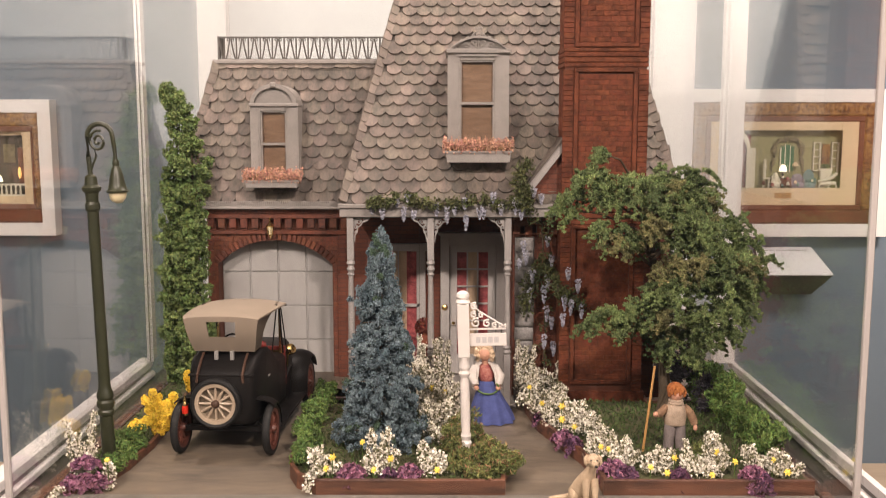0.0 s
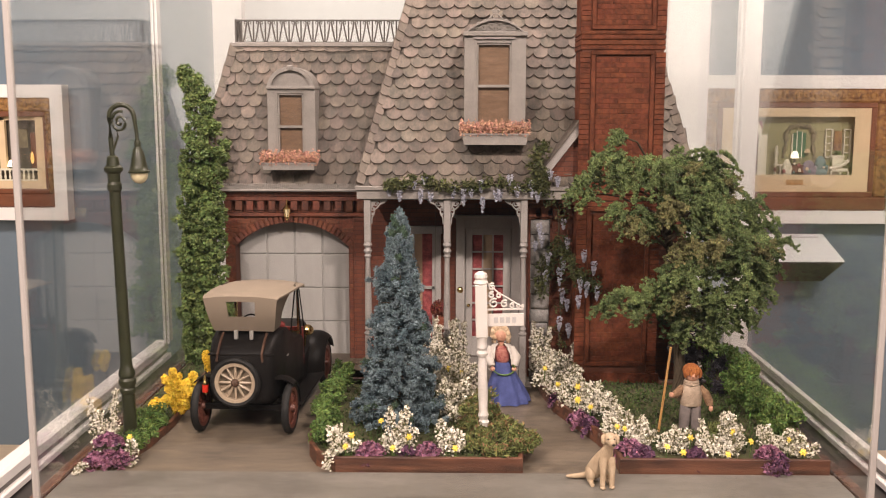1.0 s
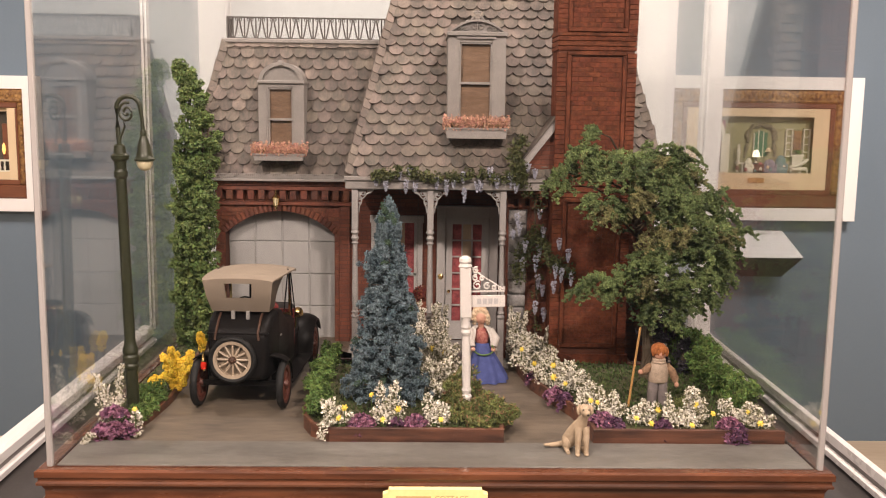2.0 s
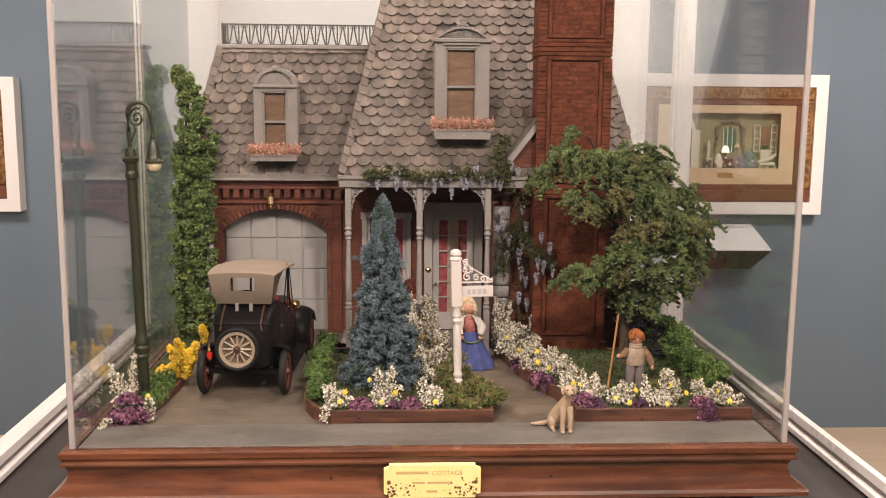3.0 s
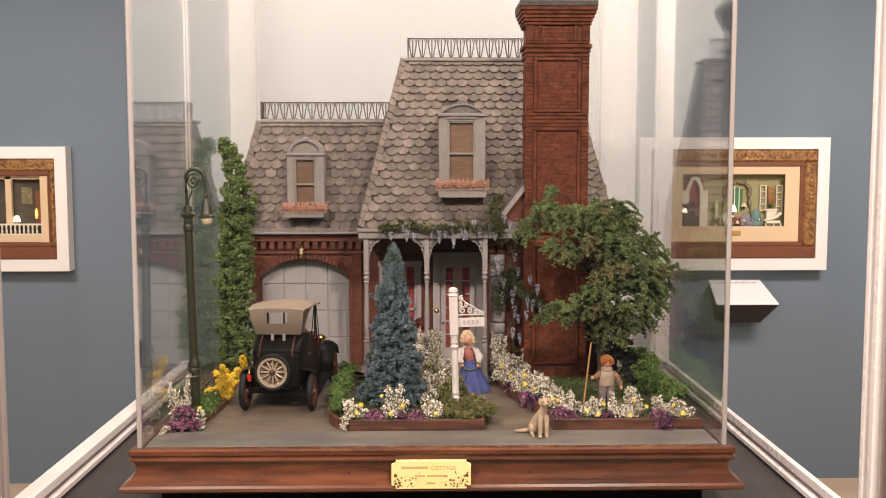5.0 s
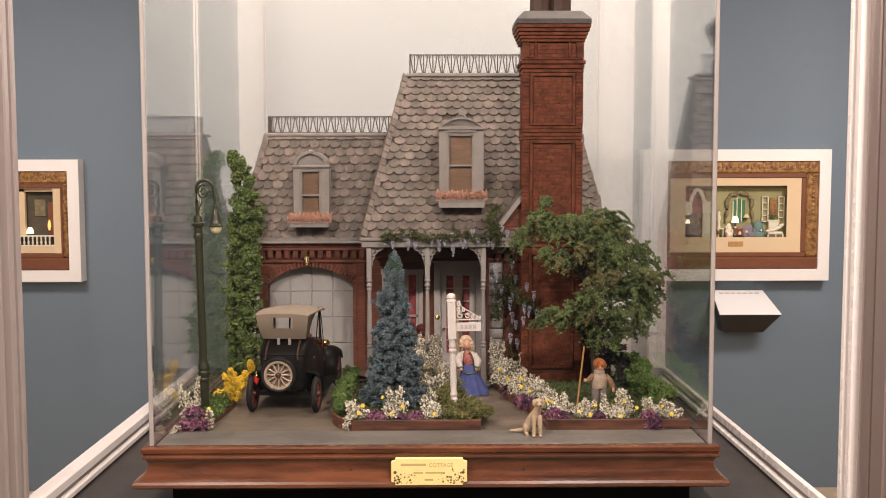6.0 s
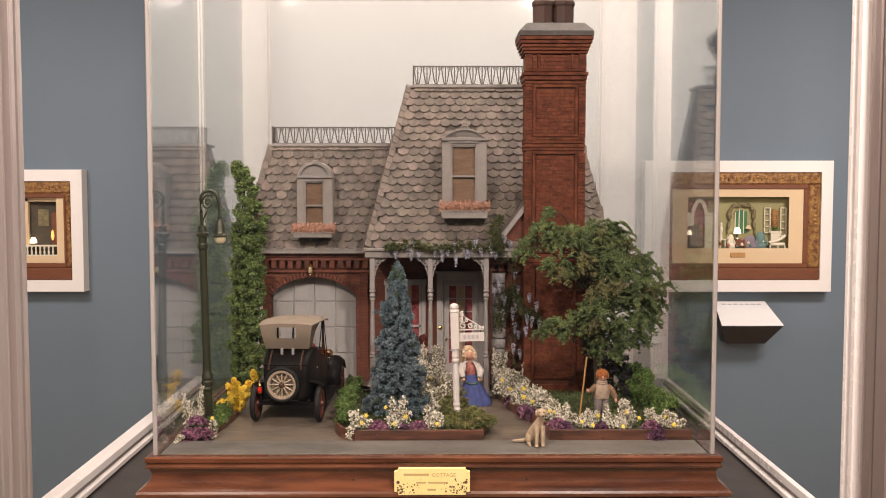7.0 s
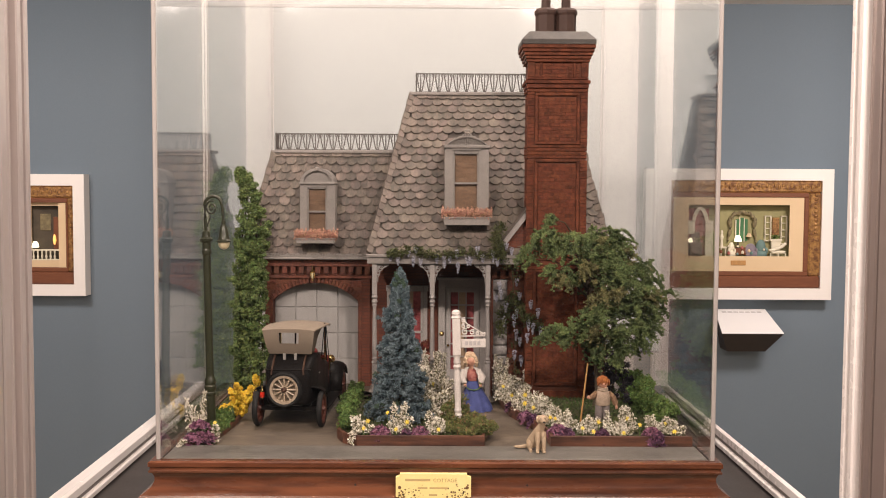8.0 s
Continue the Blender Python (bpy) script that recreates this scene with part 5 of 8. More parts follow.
# ---- planting beds ----
BEDS = {
    "centre": [(-0.122, 0.0905), (0.075, 0.0905), (0.0785, 0.13), (0.086, 0.165), (0.07, 0.22), (0.035, 0.29), (0.022, 0.395), (-0.155, 0.395), (-0.158, 0.47), (-0.1615, 0.47), (-0.1615, 0.175), (-0.157, 0.14), (-0.145, 0.11)],
    "right": [(0.177, 0.0905), (0.396, 0.0905), (0.396, 0.384), (0.283, 0.384), (0.283, 0.448), (0.118, 0.448), (0.118, 0.38), (0.128, 0.30), (0.147, 0.24), (0.166, 0.185), (0.176, 0.135)],
    "left": [(-0.398, 0.09), (-0.375, 0.092), (-0.35, 0.115), (-0.34, 0.165), (-0.335, 0.236), (-0.338, 0.32), (-0.347, 0.40), (-0.352, 0.55), (-0.398, 0.55)],
}


def shrink(pts, d):
    """The outline moved inwards by d."""
    out = []
    k = len(pts)
    area = sum(pts[i][0] * pts[(i + 1) % k][1] - pts[(i + 1) % k][0] * pts[i][1] for i in range(k))
    s = 1 if area > 0 else -1
    for i in range(k):
        a, b, c = Vector(pts[i - 1]), Vector(pts[i]), Vector(pts[(i + 1) % k])
        u, v = (b - a).normalized(), (c - b).normalized()
        n = Vector((-(u.y + v.y), u.x + v.x))
        n = n.normalized() * s
        cos = max(0.4, n.dot(Vector((-u.y, u.x)) * s))
        out.append(tuple(b + n * (d / cos)))
    return out


def inside(pts, x, y):
    hit = False
    k = len(pts)
    for i in range(k):
        (x0, y0), (x1, y1) = pts[i], pts[(i + 1) % k]
        if (y0 > y) != (y1 > y) and x < (x1 - x0) * (y - y0) / (y1 - y0) + x0:
            hit = not hit
    return hit


def planting_bed(key, high, label):
    pts = BEDS[key]
    inner = shrink(pts, 0.005)
    bed = thing("planting_bed", label, "planting bed", sum(p[0] for p in pts) / len(pts), sum(p[1] for p in pts) / len(pts), 0.0035, group="garden beds")
    bm = bmesh.new()
    k = len(pts)
    lo, hi, inn, bot = ([bm.verts.new((x, y, z)) for x, y in q] for q, z in ((pts, 0.0034), (pts, high), (inner, high), (inner, 0.004)))
    for a, b in ((lo, hi), (hi, inn), (inn, bot), (bot, lo)):
        for i in range(k):
            j = (i + 1) % k
            if min(abs(pts[i][0]), abs(pts[j][0])) < 0.394:
                bm.faces.new((a[i], a[j], b[j], b[i]))
    bmesh.ops.bevel(bm, geom=[e for e in bm.edges if abs(e.verts[0].co.z - high) < 1e-6 and abs(e.verts[1].co.z - high) < 1e-6], offset=0.0007, segments=1, affect="EDGES")
    part("kerb", bm, M["kerb"], bed, "red-brown stained wooden kerb")
    bm = slab_xy(bmesh.new(), shrink(pts, 0.004), 0.004, high - 0.004)
    part("soil", bm, M["soil"], bed)
    return bed


KERB = 0.0205
planting_bed("centre", KERB, "kerbed miniature flower bed before the porch")
planting_bed("right", KERB, "kerbed miniature flower bed round the pine")
planting_bed("left", 0.0125, "narrow kerbed miniature bed along the drive")


def turf(key, k, z, material, rng, box_=None):
    pts = shrink(BEDS[key], 0.008)
    xs, ys = [p[0] for p in pts], [p[1] for p in pts]
    if box_:
        xs, ys = box_[:2], box_[2:]
    out = []
    while len(out) < k:
        x, y = rng.uniform(min(xs), max(xs)), rng.uniform(min(ys), max(ys))
        if inside(pts, x, y):
            out.append((x, y, z + 0.004 * rng.uniform() ** 2))
    return out


ob = leaf_part("grass", turf("right", 5200, 0.0165, M["grass"], RNG, (0.12, 0.396, 0.12, 0.448)), 0.006, M["grass"], None, RNG, aspect=0.14, up=(0, 0, 0.8))
tagged(ob, "short green fibre lawn in the bed", "grass", kind="stuff")
ob = leaf_part("grass", turf("centre", 2600, 0.0165, M["grass"], RNG), 0.006, M["grass"], None, RNG, aspect=0.14, up=(0, 0, 0.8))
tagged(ob, "short green fibre lawn in the bed", "grass", kind="stuff")
ob = leaf_part("ground_cover", turf("left", 900, 0.009, M["grass"], RNG), 0.006, M["grass"], None, RNG, aspect=0.2, up=(0, 0, 0.8))
tagged(ob, "sparse green ground cover in the bed", "grass", kind="stuff")

# ---- trees ----


def spruce_tree(x, y, z, h, r):
    rng = np.random.default_rng(21)
    tree = thing("spruce_tree", "miniature blue spruce of fine foam foliage", "tree", x, y, z)
    bm = bmesh.new()
    tube(bm, [(x, y, z - 0.004), (x + 0.001, y, z + h * 0.5), (x, y, z + h * 0.97)], [0.005, 0.003, 0.001])
    for i in range(60):
        a, f = rng.uniform(0, 6.283), rng.uniform(0.08, 0.92)
        q = r * (1 - f) ** 0.8 * 0.9
        zz = z + h * f
        tube(bm, [(x, y, zz), (x + math.cos(a) * q, y + math.sin(a) * q, zz - 0.003 + 0.01 * q / r)], [0.0012, 0.0004], 5)
    part("trunk", bm, M["bark"], tree)
    blue, green = [], []
    for i in range(520):
        f = 1 - (1 - (i + rng.uniform()) / 520) ** 0.62
        rr = (0.87 * r * (1 - f) ** 0.92 + 0.0055) * (1 + 0.13 * math.sin(31 * f))
        a = i * 2.39996 + rng.uniform(-0.5, 0.5)
        reach = rr * rng.uniform(0.78, 1.1)
        if 0.66 < f < 0.74 and math.cos(a) < -0.8:
            reach *= 1.45
        zz = z + 0.01 + (h - 0.014) * f
        tone = green if rng.uniform() < 0.1 + (0.3 if f > 0.87 else 0) else blue
        for s in (0.55, 0.78, 1.0):
            k = rng.uniform(0.75, 1.2) * (1.25 - 0.5 * s)
            c = (x + math.cos(a) * reach * s, y + math.sin(a) * reach * s, zz - 0.006 * s * reach / r + 0.009 * max(0, s - 0.7))
            tone.append(blob(rng, c, (0.0056 * k, 0.0056 * k, 0.0062 * k), 46, 0.4))
    leaf_part("crown", np.concatenate(blue), 0.0042, M["spruce"], tree, rng, aspect=0.36)
    leaf_part("green_sprays", np.concatenate(green), 0.0034, M["spruce_green"], tree, rng, aspect=0.45)


spruce_tree(-0.0615, 0.21, 0.016, 0.256, 0.05)


def pine_tree():
    rng = np.random.default_rng(5)
    x, y, z = 0.285, 0.315, 0.016
    tree = thing("pine_tree", "miniature pine with layered dark green foliage pads", "tree", x, y, z)
    bm = bmesh.new()
    tube(bm, [(x, y, z - 0.004), (x + 0.004, y, 0.06), (x - 0.002, y + 0.004, 0.12), (x - 0.01, y + 0.006, 0.19), (x - 0.02, y + 0.004, 0.26), (x - 0.045, y - 0.005, 0.325)], [0.009, 0.0075, 0.006, 0.005, 0.0035, 0.0015], 10)
    pads = [
        (0.192, 0.265, 0.358, 0.009, 0.014), (0.19, 0.265, 0.328, 0.026, 0.014), (0.215, 0.27, 0.318, 0.024, 0.014), (0.168, 0.265, 0.31, 0.018, 0.01), (0.15, 0.262, 0.292, 0.018, 0.011), 
        (0.25, 0.265, 0.318, 0.028, 0.014), (0.282, 0.27, 0.322, 0.026, 0.016), (0.305, 0.265, 0.303, 0.026, 0.014), (0.335, 0.262, 0.275, 0.026, 0.014), (0.36, 0.262, 0.248, 0.022, 0.013), (0.378, 0.266, 0.22, 0.018, 0.013), (0.38, 0.27, 0.195, 0.011, 0.014), (0.367, 0.266, 0.163, 0.011, 0.014), (0.345, 0.26, 0.142, 0.017, 0.014), (0.322, 0.262, 0.132, 0.014, 0.014),
        (0.265, 0.245, 0.295, 0.028, 0.013), (0.29, 0.235, 0.268, 0.03, 0.014), (0.248, 0.245, 0.27, 0.02, 0.012), (0.33, 0.24, 0.242, 0.03, 0.014), (0.285, 0.23, 0.234, 0.028, 0.013), (0.35, 0.245, 0.205, 0.026, 0.014), (0.31, 0.235, 0.205, 0.028, 0.013), (0.266, 0.23, 0.2, 0.025, 0.012), 
        (0.238, 0.24, 0.176, 0.022, 0.011), (0.204, 0.245, 0.168, 0.017, 0.009), (0.178, 0.25, 0.16, 0.01, 0.007), (0.266, 0.245, 0.165, 0.024, 0.012), (0.3, 0.245, 0.165, 0.026, 0.013), (0.335, 0.25, 0.172, 0.024, 0.013), (0.28, 0.26, 0.138, 0.015, 0.013), (0.304, 0.265, 0.142, 0.015, 0.013), (0.222, 0.245, 0.155, 0.014, 0.01), (0.284, 0.285, 0.112, 0.01, 0.018), (0.254, 0.255, 0.148, 0.016, 0.011),
        (0.30, 0.31, 0.305, 0.028, 0.013), (0.322, 0.33, 0.258, 0.038, 0.014), (0.27, 0.33, 0.24, 0.03, 0.014), (0.34, 0.33, 0.205, 0.036, 0.014), (0.292, 0.33, 0.185, 0.03, 0.014), (0.36, 0.262, 0.178, 0.018, 0.02), (0.352, 0.262, 0.155, 0.016, 0.018), (0.192, 0.25, 0.268, 0.015, 0.01), (0.212, 0.245, 0.252, 0.015, 0.012), (0.226, 0.245, 0.265, 0.013, 0.01), (0.3, 0.255, 0.285, 0.022, 0.013), (0.32, 0.25, 0.22, 0.022, 0.014), (0.22, 0.258, 0.3, 0.018, 0.011), (0.36, 0.25, 0.228, 0.018, 0.014), (0.27, 0.24, 0.182, 0.02, 0.013), (0.37, 0.268, 0.18, 0.011, 0.014), (0.31, 0.26, 0.118, 0.012, 0.016), (0.2, 0.26, 0.308, 0.018, 0.012), (0.272, 0.26, 0.312, 0.022, 0.013),
        (0.3, 0.275, 0.312, 0.024, 0.015), (0.318, 0.28, 0.292, 0.026, 0.016), (0.268, 0.285, 0.304, 0.026, 0.016), (0.345, 0.28, 0.262, 0.024, 0.016), (0.305, 0.275, 0.255, 0.026, 0.016), (0.285, 0.28, 0.215, 0.026, 0.016),
    ]
    pts, tips = [], []
    for px, py, pz, pr, ph in pads:
        zt = max(0.06, pz - 0.04)
        f = (zt - z) / 0.31
        tx, ty = x - 0.045 * max(0, f) ** 2, y + 0.004
        mid = ((tx + px) / 2 + rng.uniform(-0.008, 0.008), (ty + py) / 2, (zt + pz) / 2 + 0.006)
        tube(bm, [(tx, ty, zt), mid, (px, py, pz - ph * 0.3)], [0.0019, 0.0011, 0.0005], 6)
        limb = np.array((px, py, pz)) - np.array(mid)
        out = limb / (np.linalg.norm(limb) + 1e-6)
        kind = tips if rng.uniform() < 0.16 else pts
        for i in range(int(6 + 12500 * pr * pr)):
            u = rng.uniform(0.62, 1.0)
            c = np.array(mid) + limb * u + out * pr * rng.uniform(-0.5, 0.75) + rng.normal(0, 1, 3) * np.array((0.42 * pr, 0.5 * pr, 0.42 * ph))
            way = out * 0.9 + rng.normal(0, 0.5, 3) + np.array((0, -0.3, rng.uniform(-0.9, 0.1)))
            way /= np.linalg.norm(way)
            side = np.cross(way, (0, 0, 1.0))
            ln = rng.uniform(0.012, 0.026) * (0.75 + 12 * pr)
            for s in np.linspace(0, 1, 7):
                w = 0.0034 * (1.12 - 0.62 * s) * rng.uniform(0.8, 1.2)
                at = c + way * ln * s + np.array((0, 0, -0.013 * s * s)) + side * rng.normal(0, 0.0016)
                kind.append(blob(rng, at, (w, w, w * 0.8), 26, 0.3))
                if 0.1 < s < 0.9:
                    d = side * rng.choice((-1, 1)) + way * 0.7 + np.array((0, 0, rng.uniform(-0.6, 0.4)))
                    for u in (0.0032, 0.006):
                        kind.append(blob(rng, at + d * u, (w * 0.62, w * 0.62, w * 0.55), 11, 0.2))
    part("trunk", bm, M["bark"], tree)
    leaf_part("crown", np.concatenate(pts), 0.0036, M["pine"], tree, rng, aspect=0.42, up=(0, 0, 0.15))
    leaf_part("olive_sprays", np.concatenate(tips), 0.0036, M["pine_olive"], tree, rng, aspect=0.42, up=(0, 0, 0.15))


pine_tree()


def ivy_plant():
    rng = np.random.default_rng(9)
    ivy = thing("ivy", "tall column of miniature green ivy beside the garage", "ivy", -0.372, 0.52, 0.01)
    shape = [(0.0, -0.396, -0.358), (0.021, -0.4, -0.35), (0.044, -0.409, -0.343), (0.074, -0.412, -0.332), (0.104, -0.412, -0.334), (0.141, -0.409, -0.342), (0.215, -0.404, -0.34), (0.293, -0.4, -0.337), (0.337, -0.392, -0.338), (0.363, -0.385, -0.35), (0.385, -0.382, -0.352), (0.407, -0.384, -0.354), (0.425, -0.392, -0.371), (0.44, -0.397, -0.382), (0.446, -0.397, -0.389)]
    zs, ls, rs_ = zip(*shape)
    bm = bmesh.new()
    for k in range(5):
        path = [(float(np.interp(z, zs, ls)) * (1 - (k + 1) / 6) + float(np.interp(z, zs, rs_)) * (k + 1) / 6 + rng.uniform(-0.002, 0.002), 0.535 + rng.uniform(-0.003, 0.003), z) for z in np.linspace(0.004, 0.43, 16)]
        tube(bm, path, 0.0018, 5)
    part("stem", bm, M["bark"], ivy)
    pts = []
    for i in range(430):
        z = 0.008 + 0.43 * ((i + rng.uniform()) / 430) ** 1.06
        l, r = float(np.interp(z, zs, ls)), float(np.interp(z, zs, rs_))
        cx, w = (l + r) / 2, (r - l) / 2
        a = rng.uniform(0, 2 * math.pi)
        q = rng.uniform(0.72, 1.12) if rng.uniform() < 0.86 else rng.uniform(1.12, 1.35)
        c = (max(cx + w * q * math.cos(a), -0.396), 0.522 + min(max(w, 0.008), 0.03) * 0.85 * q * math.sin(a), z + rng.uniform(-0.006, 0.006))
        s = rng.uniform(0.6, 1.35)
        pts.append(blob(rng, c, (0.0085 * s, 0.008 * s, 0.007 * s), int(64 * s), 0.4))
    pts = np.concatenate(pts)
    pts[:, 0] = np.maximum(pts[:, 0], -0.3965)
    leaf_part("leaves", pts, 0.0044, M["ivy"], ivy, rng, aspect=0.85, fold=0.18)
    side = []
    for bx, bz in ((-0.417, 0.137), (-0.428, 0.089), (-0.412, 0.223), (-0.338, 0.12), (-0.333, 0.115), (-0.334, 0.055), (-0.416, 0.08), (-0.409, 0.175)):
        side.append(blob(rng, (max(bx, -0.397), 0.51, bz), (0.012, 0.012, 0.008), 46, 0.2))
    leaf_part("side_sprigs", np.concatenate(side), 0.008, M["ivy"], ivy, rng, aspect=0.85, fold=0.2)
    core = blob(rng, (-0.374, 0.528, 0.16), (0.024, 0.012, 0.2), 2300, 0.2)
    leaf_part("inner_leaves", core, 0.01, M["ivy"], ivy, rng, aspect=0.9)


ivy_plant()


def wisteria():
    rng = np.random.default_rng(31)
    vine = thing("wisteria_vine", "wisteria vine with pale lilac blossoms along the porch eave", "vine", 0.15, 0.43, 0.0035)
    runs = [
        [(0.152, 0.44, 0.01), (0.15, 0.437, 0.1), (0.148, 0.435, 0.18), (0.142, 0.425, 0.25), (0.12, 0.402, 0.278), (0.06, 0.397, 0.284), (0.0, 0.397, 0.28), (-0.05, 0.397, 0.286), (-0.092, 0.397, 0.283)],
        [(0.118, 0.4, 0.28), (0.108, 0.396, 0.304), (0.112, 0.396, 0.322), (0.12, 0.398, 0.336)],
        [(0.15, 0.435, 0.19), (0.165, 0.385, 0.165), (0.19, 0.378, 0.15)],
        [(0.15, 0.435, 0.2), (0.125, 0.432, 0.17), (0.12, 0.43, 0.13)],
    ]
    bm = bmesh.new()
    leaves, drops = [], []
    for run in runs:
        p = np.array(run)
        f = np.linspace(0, len(p) - 1, 60)
        q = np.stack([np.interp(f, range(len(p)), p[:, i]) for i in range(3)], 1)
        q += rng.normal(0, 0.0013, q.shape)
        tube(bm, [tuple(v) for v in q], 0.0013, 5)
        for v in q[::2]:
            k = 20 if v[2] < 0.26 else (80 if v[2] < 0.293 else 16)
            leaves.append(blob(rng, v + np.array((rng.uniform(-0.006, 0.006), -0.004, rng.uniform(-0.002, 0.007))), (0.0105, 0.008, 0.0105), k, 0.2))
    part("stem", bm, M["bark"], vine)
    leaf_part("leaves", np.concatenate(leaves), 0.0056, M["vine"], vine, rng, aspect=0.55)
    spots = [(-0.085, 0.279, 0.010), (-0.071, 0.276, 0.014), (-0.052, 0.29, 0.012), (-0.043, 0.279, 0.02), (-0.03, 0.274, 0.012), (0.0, 0.283, 0.018), (0.014, 0.278, 0.022), (0.024, 0.279, 0.012), (0.037, 0.29, 0.016), (0.039, 0.268, 0.02), (0.057, 0.28, 0.018), (0.062, 0.276, 0.014), (0.085, 0.283, 0.016), (0.104, 0.29, 0.022), (0.112, 0.277, 0.016), (0.138, 0.296, 0.014),
             (0.121, 0.216, 0.02), (0.112, 0.205, 0.014), (0.13, 0.19, 0.018), (0.151, 0.185, 0.024), (0.146, 0.168, 0.024), (0.156, 0.21, 0.016), (0.168, 0.165, 0.022), (0.176, 0.158, 0.02), (0.185, 0.185, 0.018), (0.19, 0.155, 0.022), (0.15, 0.14, 0.022), (0.157, 0.126, 0.018), (0.147, 0.1, 0.02), (0.16, 0.09, 0.02), (0.127, 0.165, 0.02), (0.15, 0.235, 0.014), (-0.038, 0.296, 0.012), (0.075, 0.297, 0.014), (0.128, 0.304, 0.013), (0.118, 0.23, 0.018), (0.172, 0.2, 0.016), (0.166, 0.14, 0.018)]
    for i, (x, z, ln) in enumerate(spots):
        y = 0.394 if z > 0.25 else (0.372 if x > 0.162 else 0.424)
        k = 100
        t = rng.uniform(0, 1, k) ** 0.8
        rad = 0.0049 * (1 - t) ** 0.7 * (0.55 + 0.45 * np.minimum(1, t * 6)) * np.sqrt(rng.uniform(0.3, 1, k))
        a = rng.uniform(0, 6.283, k)
        c = np.stack([x + rad * np.cos(a), y + rad * np.sin(a) * 0.8, z - ln * t], 1)
        leaf_part("blossom", c, 0.003, M["lilac"], vine, rng, aspect=0.9)


wisteria()


def shrub(name, label, x, y, z, rx, ry, rz, k, size, material, seed, aspect=0.45, sprig=None):
    rng = np.random.default_rng(seed)
    ob = thing(name, label, "shrub", x, y, z)
    bm = bmesh.new()
    for i in range(7):
        a = rng.uniform(0, 6.283)
        tube(bm, [(x, y, z), (x + rx * 0.5 * math.cos(a), y + ry * 0.5 * math.sin(a), z + rz * 1.1)], [0.0014, 0.0006], 5)
    part("stem", bm, M["bark"], ob)
    pts = []
    for i in range(max(8, k // 60)):
        c = blob(rng, (x, y, z + rz * 0.95), (rx, ry, rz), 1, 0.3)[0]
        c[2] = max(c[2], z + 0.002)
        pts.append(blob(rng, c, (0.0082, 0.0082, 0.007), 60, 0.3))
    pts = np.concatenate(pts)
    leaf_part("leaves", pts, size, material, ob, rng, aspect=aspect)
    if sprig:
        sel = pts[rng.choice(len(pts), len(pts) // 9, replace=False)] + np.array((0, -0.001, 0.002))
        leaf_part("tips", sel, size, sprig, ob, rng, aspect=aspect)
    return ob


for i, (hx, hy, hr, hh) in enumerate(((0.352, 0.42, 0.03, 0.034), (0.362, 0.36, 0.028, 0.031), (0.367, 0.30, 0.026, 0.028), (0.372, 0.245, 0.023, 0.024), (0.376, 0.19, 0.02, 0.02))):
    shrub("hedge_shrub", "green clipped hedge shrub beside the case wall", hx, hy, 0.016, hr, 0.034, hh, 2600, 0.0058, M["shrub"], 50 + i, 0.35)
shrub("dark_shrub", "dark plum-leaved miniature shrub", 0.325, 0.40, 0.016, 0.034, 0.03, 0.07, 3300, 0.0055, M["shrub_dark"], 60)
shrub("olive_shrub", "small olive-yellow moss shrub beside the boy doll", 0.305, 0.185, 0.016, 0.009, 0.009, 0.0095, 500, 0.0045, M["juniper"], 62, 0.3)
shrub("dark_shrub", "dark plum-leaved miniature shrub", 0.345, 0.34, 0.016, 0.018, 0.02, 0.03, 900, 0.0055, M["shrub_dark"], 61)
for i, (sx, sy, r, hh) in enumerate(((-0.148, 0.20, 0.014, 0.016), (-0.15, 0.25, 0.015, 0.017), (-0.151, 0.30, 0.015, 0.019), (-0.149, 0.355, 0.016, 0.021), (-0.145, 0.155, 0.013, 0.013))):
    shrub("green_shrub", "low green miniature shrub along the kerb", sx, sy, 0.016, r, 0.03, hh, 1100, 0.0056, M["shrub"], 70 + i, 0.3)
for i, (sx, sy, r, hh) in enumerate(((0.03, 0.145, 0.02, 0.014), (0.058, 0.15, 0.02, 0.013), (0.045, 0.115, 0.026, 0.009), (0.072, 0.125, 0.014, 0.009), (0.05, 0.19, 0.022, 0.014), (0.02, 0.185, 0.018, 0.016), (0.036, 0.215, 0.018, 0.024), (0.085, 0.14, 0.01, 0.006))):
    shrub("juniper_shrub", "spreading green and russet ground shrub", sx, sy, 0.016, r, 0.022, hh, 900, 0.0055, M["juniper"], 80 + i, 0.25, M["shrub_red"])
for i, (sx, sy, r, hh) in enumerate(((-0.352, 0.175, 0.014, 0.013), (-0.356, 0.215, 0.016, 0.015), (-0.35, 0.14, 0.01, 0.011))):
    shrub("green_shrub", "low feathery green shrub by the lamp post", sx, sy, 0.009, r, 0.024, hh, 900, 0.0056, M["shrub"], 90 + i, 0.3)


